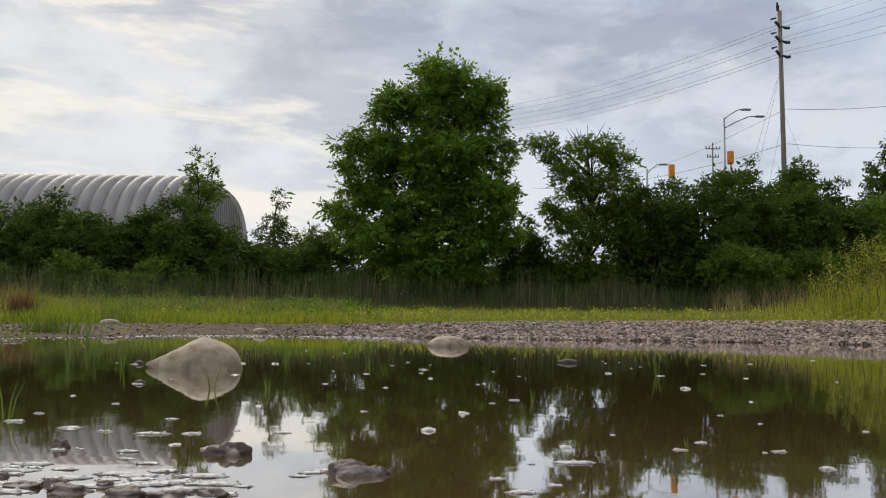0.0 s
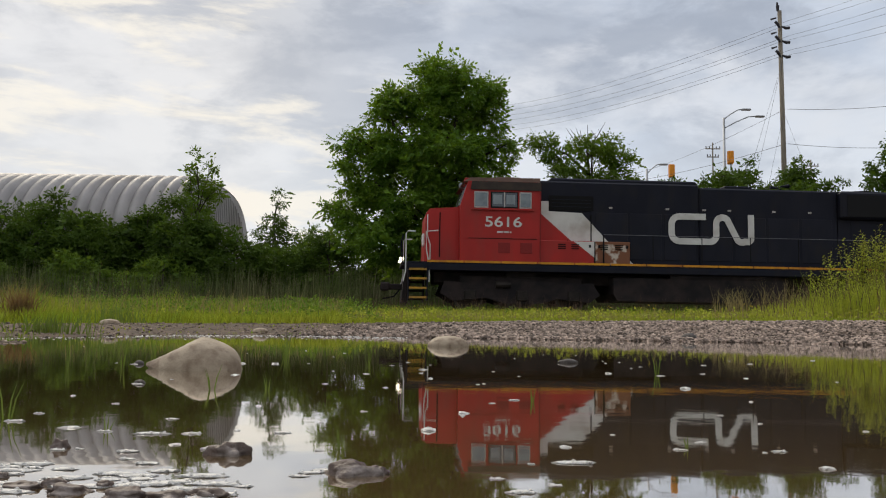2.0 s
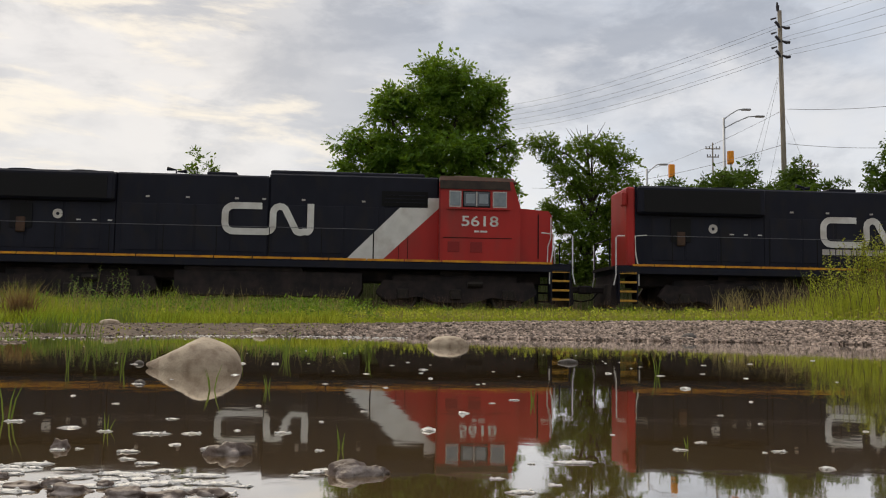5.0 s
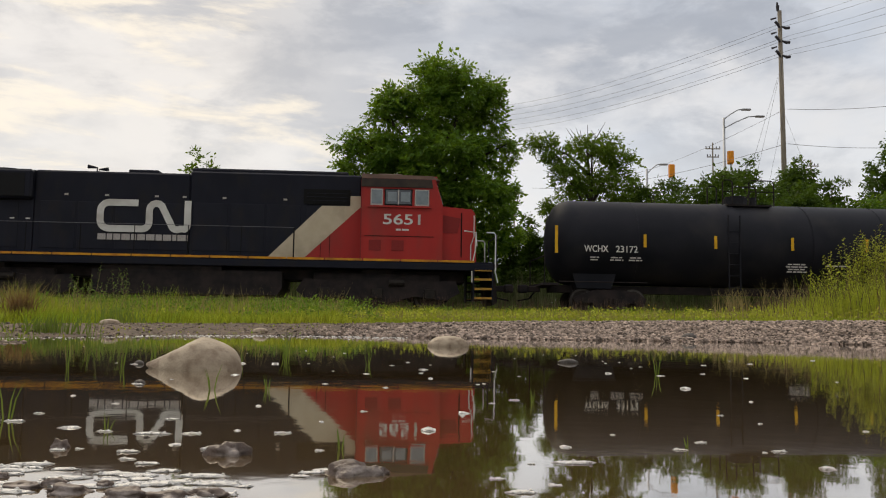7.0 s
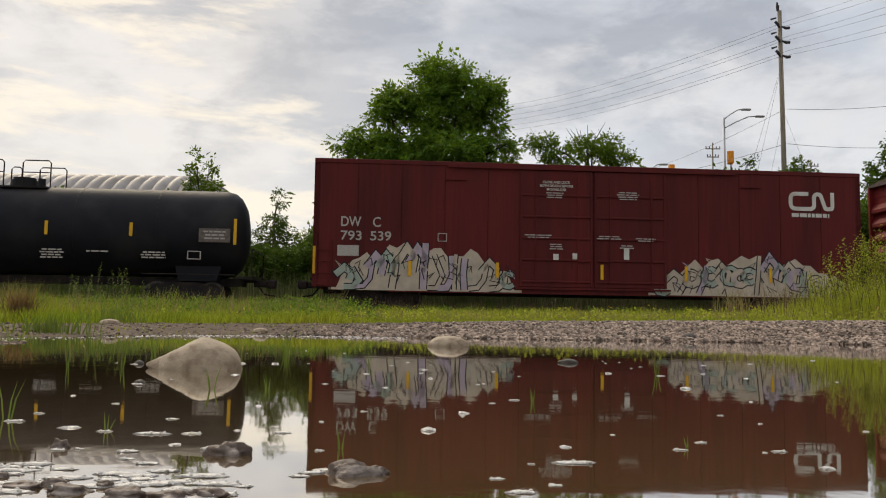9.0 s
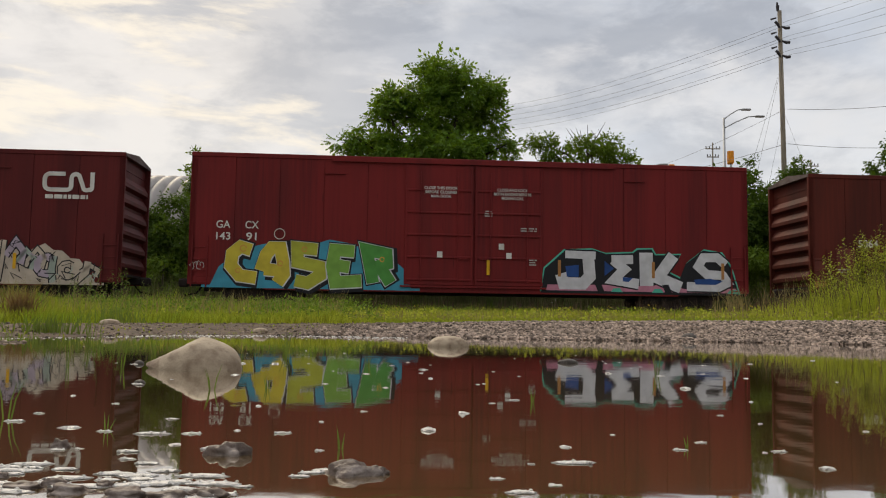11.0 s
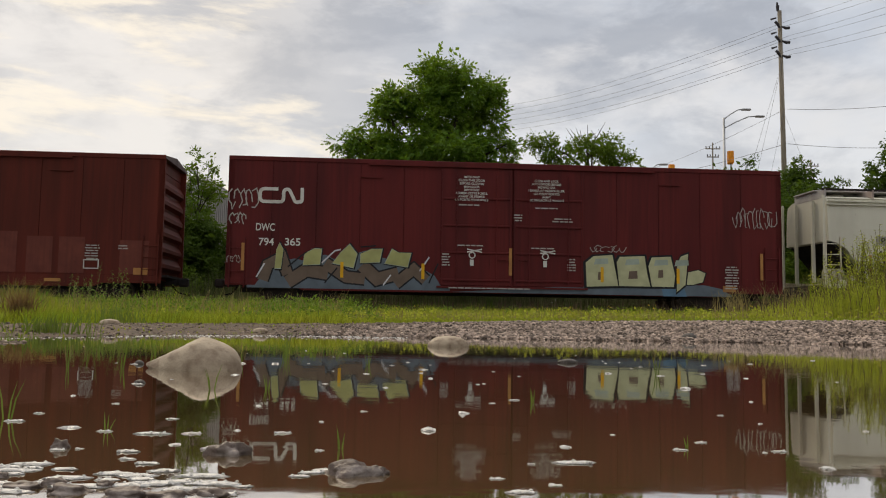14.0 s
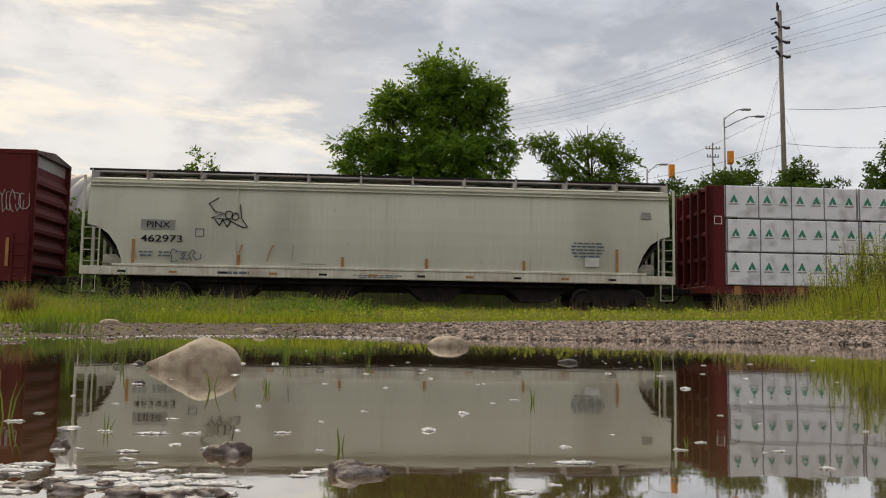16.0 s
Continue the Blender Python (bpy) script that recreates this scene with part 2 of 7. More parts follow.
def add_tube(bm, path, radius, sides=6):
    """A round bar along a path of points; radius may be a list."""
    path = [Vector(p) for p in path]
    rr = radius if isinstance(radius, (list, tuple)) else [radius] * len(path)
    rings = []
    for i, p in enumerate(path):
        d = (path[min(i + 1, len(path) - 1)] - path[max(i - 1, 0)]).normalized()
        u = d.cross(Vector((0, 0, 1)) if abs(d.z) < 0.9 else Vector((1, 0, 0))).normalized()
        w = d.cross(u)
        rings.append([bm.verts.new(p + (u * math.cos(k) + w * math.sin(k)) * rr[i]) for k in (2 * math.pi * j / sides for j in range(sides))])
    for r0, r1 in zip(rings, rings[1:]):
        for k in range(sides):
            bm.faces.new((r0[k], r0[(k + 1) % sides], r1[(k + 1) % sides], r1[k]))
    bm.faces.new(rings[0][::-1])
    bm.faces.new(rings[-1])
    return bm


def tube(path, radius, sides=6):
    return add_tube(bmesh.new(), path, radius, sides)


def add_prism(bm, outline, y0, y1):
    """An outline in x and z, drawn out from y0 to y1."""
    a = [bm.verts.new((x, y0, z)) for x, z in outline]
    b = [bm.verts.new((x, y1, z)) for x, z in outline]
    n = len(a)
    bm.faces.new(a)
    bm.faces.new(b[::-1])
    for i in range(n):
        bm.faces.new((a[i], b[i], b[(i + 1) % n], a[(i + 1) % n]))
    return bm


def prism(outline, y0, y1):
    return add_prism(bmesh.new(), outline, y0, y1)


def along(s, off=0.0, z=0.0):
    """The pose of a place on the track: s metres along, off metres behind the train's near side, z over the rails."""
    c, d = math.cos(radians(PHI)), math.sin(radians(PHI))
    return pose(s * c - off * d, NEAR + s * d + off * c, RAIL + z, 0, 0, PHI)


def run(t):
    """How far the train has gone at t seconds."""
    k = t - 8
    return 12.3598 * k + 0.0111 * k * k - 0.00103 * k ** 3

# ---- ground and water ----


def shore(x):
    """The far shoreline of the puddle."""
    return float(np.interp(x, (-3.0, -2.2, -1.75, -1.45, -0.9, 0.0, 0.75, 1.8, 2.6, 4.0, 6.0), (1.8, 2.9, 4.0, 4.9, 5.2, 5.2, 5.15, 5.2, 4.95, 4.4, 3.0)))


def ground_height(x, y):
    r = min((shore(x) - y) * 0.8, x + 2.3, 6.2 - x, (y - 0.28) * 1.5)
    # a low spit of mud by the western shore
    r -= 1.35 * math.exp(-((x + 1.68) / 0.22) ** 2 - ((y - 3.05) / 0.20) ** 2)
    r += 0.10 * noise.noise((x * 2.3, y * 2.3, 0.3)) + 0.03 * noise.noise((x * 9, y * 9, 1.3))
    crest = min(0.20, max(0.02, 0.084 + 0.016 * x))
    base = -0.05 * min(1.0, r / 0.4) if r > 0 else 0.0
    if r <= 0:
        k = min(1.0, -r / 2.2)
        base = crest * k * k * (3 - 2 * k) if y > 1.0 else 0.03 * min(1.0, -r / 0.25)
    if y > 10:
        k = min(1.0, (y - 10) / 14)
        base += (0.20 - crest) * k
    # the track bed
    off = (y - NEAR) * math.cos(radians(PHI)) - x * math.sin(radians(PHI)) - 1.5
    bed = max(0.0, min(1.0, (3.2 - abs(off)) / 1.4))
    base = base * (1 - bed) + 0.28 * bed
    return base + 0.012 * noise.noise((x * 3, y * 3, 7)) * (r <= 0)


def ground():
    xs = np.unique(np.concatenate([np.linspace(-2500, -80, 12), np.linspace(-80, -8, 40), np.linspace(-8, 8, 130), np.linspace(8, 80, 40), np.linspace(80, 2500, 12)]))
    ys = np.unique(np.concatenate([np.linspace(-600, -3, 14), np.linspace(-3, 11, 130), np.linspace(11, 45, 70), np.linspace(45, 160, 20), np.linspace(160, 3500, 12)]))
    verts = [(x, y, ground_height(x, y)) for y in ys for x in xs]
    n = len(xs)
    faces = [(j * n + i, j * n + i + 1, (j + 1) * n + i + 1, (j + 1) * n + i) for j in range(len(ys) - 1) for i in range(n - 1)]
    g = link_mesh("ground", verts, faces, M["soil"], smooth=True)
    tagged(g, "brown trodden earth round a shallow puddle", "ground", kind="structure")


ground()


def puddle():
    w = link_mesh("water", [(-3.2, 0.05, 0), (6.4, 0.05, 0), (6.4, 6.4, 0), (-3.2, 6.4, 0)], [(0, 1, 2, 3)], M["water"])
    tagged(w, "still brown puddle water mirroring trees and sky", "puddle", kind="structure")


puddle()


def lumps(count, place, size, seed, flat=0.6):
    """Many small uneven eight-cornered stones as vertices and faces."""
    rng = np.random.default_rng(seed)
    base = np.array([(x, y, z) for z in (-1, 1) for y in (-1, 1) for x in (-1, 1)], float) * 0.62
    six = np.array([(1.05, 0, 0), (-1.05, 0, 0), (0, 1.05, 0), (0, -1.05, 0), (0, 0, 1.0)], float)
    base = np.vstack([base, six])
    tri = []
    for top, ring in ((8, (1, 3, 7, 5)), (9, (2, 0, 4, 6)), (10, (3, 2, 6, 7)), (11, (0, 1, 5, 4)), (12, (4, 5, 7, 6))):
        tri += [(ring[i], ring[(i + 1) % 4], top) for i in range(4)]
    tri = np.array(tri)
    V, F = [], []
    for i in range(count):
        x, y, z = place(rng)
        s = size(rng)
        a = rng.uniform(0, 6.28)
        v = base * (1 + rng.uniform(-0.28, 0.28, base.shape)) * s * np.array([rng.uniform(0.8, 1.4), rng.uniform(0.7, 1.1), flat * rng.uniform(0.7, 1.3)])
        c, d = math.cos(a), math.sin(a)
        V.append(np.column_stack([v[:, 0] * c - v[:, 1] * d + x, v[:, 0] * d + v[:, 1] * c + y, v[:, 2] + z]))
        F.append(tri + 13 * i)
    return np.vstack(V), np.vstack(F)


def gravel():
    def place(rng):
        while True:
            x = rng.uniform(-2.6, 6.5)
            d = rng.uniform(0, 1) ** 1.2 * 5.2
            y = shore(x) - 0.05 + d + 0.25 * (x < -0.5) * rng.uniform(0, 1)
            if abs(x) < 0.6 * y + 0.5 and (x > -0.35 + 0.35 * rng.normal() and (x > 0.6 or d < 2.4 + x)) and (d < 3.4 or rng.uniform() < (5.4 - d) / 2):
                return x, y, ground_height(x, y) + rng.uniform(-0.002, 0.012)

    V, F = lumps(58000, place, lambda r: 0.005 + 0.010 * r.uniform() ** 2.0 + 0.008 * (r.uniform() < 0.03), 4, 0.8)
    g = link_mesh("gravel", V.tolist(), F.tolist(), M["gravel"])
    tagged(g, "loose grey and pinkish gravel on the puddle's bank", "gravel", kind="stuff")


gravel()


def shore_crumbs():
    def place(rng):
        if rng.uniform() < 0.2:
            x, y = -1.68 + rng.normal(0, 0.16), 3.05 + rng.normal(0, 0.14)
        else:
            x = rng.uniform(-3.6, 0.4)
            y = shore(x) + rng.uniform(-0.12, 3.2)
        return x, y, ground_height(x, y) + rng.uniform(-0.003, 0.004)

    V, F = lumps(9000, place, lambda r: 0.003 + 0.010 * r.uniform() ** 4, 15, 0.65)
    g = link_mesh("pebbles", V.tolist(), F.tolist(), M["mud_gravel"])
    tagged(g, "small stones and crumbs strewn on the muddy shore", "pebbles", kind="stuff")


shore_crumbs()


def boulder(name, x, y, wx, wy, h, seed, mat, label, tip=0.0, sink=0.3, z=0.0, turn=0.0):
    """A rounded stone, one side of which may taper to a tip; sink is the share of it under the surface."""
    bm = bmesh.new()
    bmesh.ops.create_icosphere(bm, subdivisions=4, radius=1)
    for v in bm.verts:
        c = v.co
        k = 1 + 0.09 * noise.noise(c * 1.3 + Vector((seed, 0, 0))) + 0.02 * noise.noise(c * 4 + Vector((0, seed, 0)))
        pinch = 1 - tip * max(0.0, 0.15 - c.x) / 1.15
        v.co = Vector((c.x * wx / 2 * k, c.y * wy / 2 * k * pinch, (c.z * pinch * k + 1 - 2 * sink) * h / (2 - 2 * sink)))
    ob = part(name, bm, mat, None, smooth=True)
    ob.matrix_world = pose(x, y, z, 0, 0, turn)
    return tagged(ob, label, "stone")


boulder("boulder", -0.488, 1.67, 0.195, 0.14, 0.062, 3, M["stone"], "smooth tan stone with a tapered end standing in the puddle", 0.84, 0.45)
boulder("boulder", 0.026, 3.42, 0.165, 0.12, 0.042, 8, M["stone"], "flat tan stone lying in the puddle", 0.0, 0.4)
boulder("rock", -0.456, 1.285, 0.018, 0.012, 0.006, 7, M["wet_stone"], "small wet stone breaking the water", 0.1, 0.5)
boulder("rock", -0.645, 1.81, 0.022, 0.014, 0.008, 9, M["wet_stone"], "small wet stone breaking the water", 0.1, 0.5)
boulder("rock", 0.321, 2.15, 0.052, 0.03, 0.011, 10, M["wet_stone"], "small pointed grey stone in the puddle", 0.3, 0.4)
boulder("rock", 1.57, 5.36, 0.10, 0.07, 0.05, 11, M["wet_stone"], "black stone at the gravel's edge", 0.0, 0.3)
boulder("rock", 1.42, 5.40, 0.06, 0.05, 0.03, 12, M["wet_stone"], "black stone at the gravel's edge", 0.0, 0.3)
boulder("boulder", -2.32, 5.9, 0.14, 0.09, 0.035, 13, M["stone"], "grey-brown stone on the muddy shore", 0.0, 0.3, ground_height(-2.32, 5.9))
boulder("boulder", -1.17, 5.45, 0.10, 0.07, 0.035, 14, M["stone"], "small pale stone on the muddy shore", 0.0, 0.3, ground_height(-1.17, 5.45))


def clod(x, y, w, h, seed, label="wet brown clod of mud breaking the water"):
    """A lumpy clod of mud with uneven knobs and hollows."""
    bm = bmesh.new()
    bmesh.ops.create_icosphere(bm, subdivisions=4, radius=1)
    for v in bm.verts:
        p = v.co.copy()
        k = 1 + 0.50 * noise.noise(p * 1.5 + Vector((seed * 1.7, 0, 0))) + 0.16 * noise.noise(p * 3.2 + Vector((0, seed * 2.3, 0))) + 0.03 * noise.noise(p * 9)
        v.co = Vector((p.x * w * 0.5, p.y * w * 0.36, p.z * h * 0.62)) * k
    ob = part("mud_clod", bm, M["mud"], None, smooth=True)
    ob.matrix_world = pose(x, y, 0.0)
    tagged(ob, label, "mud", "mud clods in the shallows")


clod(-0.058, 0.560, 0.034, 0.013, 5)
clod(-0.040, 0.562, 0.014, 0.008, 16)
clod(-0.156, 0.632, 0.028, 0.015, 6, "pale brown clod of mud with foam round it")
clod(-0.289, 0.650, 0.014, 0.010, 7)
for k, (x, y, w, h) in enumerate([(-0.243, 0.500, 0.022, 0.006), (-0.229, 0.512, 0.014, 0.006), (-0.212, 0.488, 0.024, 0.007), (-0.176, 0.480, 0.028, 0.007),
                                  (-0.150, 0.476, 0.024, 0.007), (-0.131, 0.482, 0.020, 0.007), (-0.262, 0.488, 0.018, 0.005), (-0.198, 0.506, 0.011, 0.005), (-0.272, 0.530, 0.012, 0.005)]):
    clod(x, y, w, h, 30 + k)


def foam(x, y, w, seed):
    """A fleck of foam: a low uneven cap with bubbles on it, floating on the water."""
    rng = random.Random(seed)
    bm = bmesh.new()
    n = 14
    deep = min(w * 0.55, 0.016)
    hs = min(w * 0.06, 0.0014)
    rim, ring = [], []
    for k in range(n):
        a = 2 * math.pi * k / n
        q = rng.uniform(0.65, 1.0)
        rim.append(bm.verts.new((math.cos(a) * w / 2 * q, math.sin(a) * deep / 2 * q, 0.0002)))
        ring.append(bm.verts.new((math.cos(a) * w / 2 * q * 0.7, math.sin(a) * deep / 2 * q * 0.7, hs * rng.uniform(0.5, 1.0))))
    top = bm.verts.new((0, 0, hs * 1.1))
    for k in range(n):
        bm.faces.new((rim[k], rim[(k + 1) % n], ring[(k + 1) % n], ring[k]))
        bm.faces.new((ring[k], ring[(k + 1) % n], top))
    bm.faces.new(rim[::-1])
    for k in range(4):
        m = Matrix.Translation((rng.uniform(-0.3, 0.3) * w, rng.uniform(-0.3, 0.3) * deep, hs * 0.8)) @ Matrix.Diagonal((1, 1, 0.7, 1))
        bmesh.ops.create_icosphere(bm, subdivisions=1, radius=rng.uniform(0.0005, 0.0012) + w * 0.012, matrix=m)
    ob = part("foam_patch", bm, M["foam"], None, smooth=True)
    ob.matrix_world = pose(x, y, 0)
    tagged(ob, "pale fleck of foam floating on the puddle", "foam", "foam flecks on the puddle")


FLECKS_WEST = [(-0.248, 0.735, 0.037), (-0.265, 0.842, 0.017), (-0.293, 0.745, 0.016), (-0.374, 0.98, 0.012), (-0.411, 0.873, 0.015), (-0.403, 0.806, 0.024),
               (-0.286, 0.639, 0.015), (-0.272, 0.646, 0.009), (-0.232, 0.636, 0.026), (-0.22, 0.603, 0.016), (-0.2, 0.586, 0.02), (-0.215, 0.739, 0.02),
               (-0.139, 0.751, 0.021), (-0.274, 0.577, 0.035), (-0.179, 0.558, 0.026), (-0.204, 0.526, 0.018), (-0.27, 0.54, 0.022), (-0.117, 0.512, 0.014),
               (-0.165, 0.648, 0.030), (-0.235, 0.515, 0.03), (-0.295, 0.555, 0.02), (-0.16, 0.523, 0.025), (-0.245, 0.560, 0.02), (-0.09, 0.548, 0.016)]
FLECKS_NEAR = [(-0.25, 0.487, 0.05), (-0.21, 0.505, 0.045), (-0.17, 0.515, 0.03), (-0.23, 0.53, 0.035), (-0.265, 0.51, 0.04), (-0.19, 0.54, 0.03), (-0.15, 0.50, 0.03), (-0.125, 0.488, 0.03)]
FLECKS_EAST = [(-0.092, 0.655, 0.011), (-0.084, 0.936, 0.011), (-0.181, 1.326, 0.013), (0.095, 1.097, 0.018), (0.097, 0.615, 0.037), (0.065, 0.608, 0.007),
               (0.193, 0.686, 0.016), (0.223, 0.73, 0.015), (0.312, 0.95, 0.01), (0.272, 0.685, 0.016), (0.814, 2.231, 0.021), (0.072, 0.53, 0.012), (0.037, 0.549, 0.013), (0.049, 0.507, 0.024),
               (0.43, 1.66, 0.02), (0.54, 1.75, 0.015), (0.47, 2.0, 0.012), (-0.11, 1.9, 0.016)]
for k, (x, y, w) in enumerate(FLECKS_WEST + FLECKS_NEAR + FLECKS_EAST):
    foam(x, y, w, k)


def specks():
    """Tiny bubbles and seeds strewn over the water; the many by the western shore stand for glints."""
    rng = np.random.default_rng(3)

    def place(r):
        if r.uniform() < 0.10:
            y = r.uniform(0.6, 2.8)
            return r.uniform(-0.45, 0.5) * y, y, 0.0
        # white specks near the shoreline, glints of light made as foam-coloured lumps
        x = r.uniform(-2.1, -0.6) if r.uniform() < 0.75 else r.uniform(-0.6, -0.2)
        return x, shore(x) - 0.03 - abs(r.normal(0, 0.32)), 0.0005

    V, F = lumps(620, place, lambda r: 0.003 + 0.005 * r.uniform() ** 3, 6, 0.35)
    tagged(link_mesh("specks", V.tolist(), F.tolist(), M["foam"]), "tiny pale bubbles, seeds and painted glints on the water", "foam", kind="stuff")


specks()

rng_near = random.Random(77)
for k in range(16):
    foam(rng_near.uniform(-0.29, -0.10), rng_near.uniform(0.465, 0.57), rng_near.uniform(0.018, 0.045), 200 + k)
foam(-0.455, 1.272, 0.022, 233)
foam(-0.65, 1.795, 0.02, 234)
foam(-0.075, 0.567, 0.026, 230)
foam(-0.085, 0.560, 0.018, 231)
foam(-0.175, 0.655, 0.022, 232)


def tuft(x, y, h, seed, n=5):
    """A few grass blades that stand in the shallow water."""
    rng = random.Random(seed)
    top = empty("grass_tuft", pose(x, y, -0.01), "thin green grass blades standing in the puddle", "grass", "grass tufts in the puddle")
    for k in range(n):
        a, b, hh = rng.uniform(-0.35, 0.35) * h, rng.uniform(-0.3, 0.5) * h, h * rng.uniform(0.6, 1.1) + 0.01
        w = 0.0006 + h * 0.010
        z = (0.0, hh * 0.6, hh)
        pts = [(a * 0.2, 0, z[0]), (a * 0.55, b * 0.3, z[1]), (a, b, z[2])]
        bm = bmesh.new()
        v = [bm.verts.new((px + s * w * q, py, pz)) for (px, py, pz), q in zip(pts, (1.0, 0.8, 0.08)) for s in (-1, 1)]
        bm.faces.new((v[0], v[1], v[3], v[2]))
        bm.faces.new((v[2], v[3], v[5], v[4]))
        part("blade", bm, M["grass_wet"], top)


for k, (x, y, h) in enumerate([(0.426, 1.675, 0.043), (-0.077, 0.665, 0.018), (-0.294, 0.752, 0.016), (-0.245, 1.205, 0.028), (-0.321, 1.191, 0.036), (-0.418, 0.822, 0.036), (0.116, 1.077, 0.019),
                               (0.204, 0.702, 0.011), (-0.163, 1.868, 0.033), (-0.603, 1.6, 0.043), (-0.732, 1.663, 0.045), (-0.464, 1.982, 0.04), (-0.44, 2.4, 0.07), (-1.35, 3.25, 0.12), (-0.85, 2.5, 0.05), (-1.1, 2.7, 0.06)]):
    tuft(x, y, h, k, 3 if k < 12 and k else 6)

# ---- plants ----


def leaf_cloud(blobs, per_area, size, rng, spray=1, shell=0.75, aspect=0.42, droop=0.3):
    """Leaves scattered over the outsides of ellipsoid clumps; spray leaflets stand on one stalk."""
    P, D = [], []
    for cx, cy, cz, rx, ry, rz in blobs:
        area = 4 * math.pi * ((rx * ry + ry * rz + rx * rz) / 3)
        n = max(6, int(area * per_area))
        d = rng.normal(size=(n, 3))
        d /= np.linalg.norm(d, axis=1)[:, None]
        lump = np.array([noise.noise(Vector(v) * 2.6 + Vector((cx, cy, cz))) for v in d])
        r = (shell + (1 - shell) * rng.uniform(0, 1, n)) * (1 + 0.30 * lump) + rng.normal(0, 0.05, n)
        P.append(np.array((cx, cy, cz)) + d * r[:, None] * np.array((rx, ry, rz)))
        D.append(d)
    P, D = np.vstack(P), np.vstack(D)
    n = len(P)
    stalk = D + rng.normal(0, 0.6, (n, 3)) + np.array((0, 0, -droop))
    stalk /= np.linalg.norm(stalk, axis=1)[:, None]
    side = np.cross(stalk, np.array((0, 0, 1.0)) + rng.normal(0, 0.35, (n, 3)))
    side /= np.linalg.norm(side, axis=1)[:, None] + 1e-9
    V = []
    for k in range(spray):
        if spray == 1:
            base, along_leaf = P, stalk
        else:
            base = P + stalk * (size * 0.55 * (k // 2))[..., None] if np.ndim(size) else P + stalk * size * 0.55 * (k // 2)
            sgn = 1 if k % 2 else -1
            along_leaf = side * sgn * 0.9 + stalk * 0.55 + np.array((0, 0, -0.25))
            if k == spray - 1:
                along_leaf = stalk
        along_leaf = along_leaf / np.linalg.norm(along_leaf, axis=1)[:, None]
        across = np.cross(along_leaf, D + rng.normal(0, 0.5, (n, 3)))
        across /= np.linalg.norm(across, axis=1)[:, None] + 1e-9
        s = size * rng.uniform(0.7, 1.25, n)[:, None]
        mid = base + along_leaf * s * 0.45
        V.append(np.stack([base, mid + across * s * aspect * 0.5, base + along_leaf * s, mid - across * s * aspect * 0.5], 1))
    V = np.concatenate(V).reshape(-1, 3)
    F = np.arange(len(V)).reshape(-1, 4)
    return V, F


def plant(name, x, y, blobs, label, category, leaf="leaf", per_area=18, size=0.13, spray=1, seed=1, trunk=0.12, limbs=True, group="", shell=0.75, aspect=0.42, fluff=0.0, tuft_area=0.9):
    """A tree or bush: trunk, limbs that reach into the clumps, and a crown of leaves. blobs: x, z, rx, rz over its foot."""
    rng = np.random.default_rng(seed)
    z0 = ground_height(x, y) - 0.03
    top = empty(name, pose(x, y, z0), label, category, group)
    full = []
    for bx, bz, rx, rz in blobs:
        dy = rng.uniform(-0.5, 0.5) * max(1.0, rx)
        full.append((bx, dy, bz, rx, rx * rng.uniform(0.75, 1.05), rz))
    high = max(b[1] for b in blobs)
    bm = bmesh.new()
    spine = [Vector((0.05 * high * noise.noise((seed, k * 0.9, 0)), 0.04 * high * noise.noise((k * 0.9, seed, 3)), k * high / 6)) for k in range(7)]
    spine[0] = Vector((0, 0, 0))
    add_tube(bm, spine, [trunk * (1 - 0.13 * k) for k in range(7)], 8)
    if limbs:
        for bx, by, bz, rx, ry, rz in full:
            k = min(5, max(1, int(bz / high * 6) - 1))
            a, b = spine[k], Vector((bx, by, bz))
            mid = (a + b) / 2 + Vector((0, 0, 0.12 * (b - a).length))
            add_tube(bm, [a, mid, b], [trunk * 0.42, trunk * 0.3, trunk * 0.08], 5)
            for _ in range(3):
                tip = b + Vector((rng.uniform(-0.7, 0.7) * rx, rng.uniform(-0.7, 0.7) * ry, rng.uniform(-0.3, 0.8) * rz))
                add_tube(bm, [mid.lerp(b, 0.6), tip], [trunk * 0.14, trunk * 0.04], 4)
    part("trunk", bm, M["bark"], top, "dark brown bark", smooth=True)
    if fluff:
        # small flattened tufts over the outsides of the clumps, and a thin dark filling inside
        tufts = []
        for bx, by, bz, rx, ry, rz in full:
            area = 4 * math.pi * (rx * ry + ry * rz + rx * rz) / 3
            for _ in range(max(4, int(area / tuft_area))):
                d = Vector(rng.normal(size=3)).normalized()
                q = rng.uniform(0.58, 0.90)
                r = min(rng.uniform(0.75, 1.3) * fluff, 0.7 * rx)
                tufts.append((bx + d.x * rx * q, by + d.y * ry * q, bz + d.z * rz * q, r, r, r * rng.uniform(0.5, 0.75)))
        V, F = leaf_cloud(tufts, per_area, size, rng, spray, 0.55, aspect)
        V2, F2 = leaf_cloud(full, per_area * 0.12, size * 1.5, rng, spray, 0.2, 0.6)
        F = np.vstack([F, F2 + len(V)])
        V = np.vstack([V, V2])
    else:
        V, F = leaf_cloud(full, per_area, size, rng, spray, shell, aspect)
    link_mesh("crown", V.tolist(), F.tolist(), M[leaf], top)
    return top


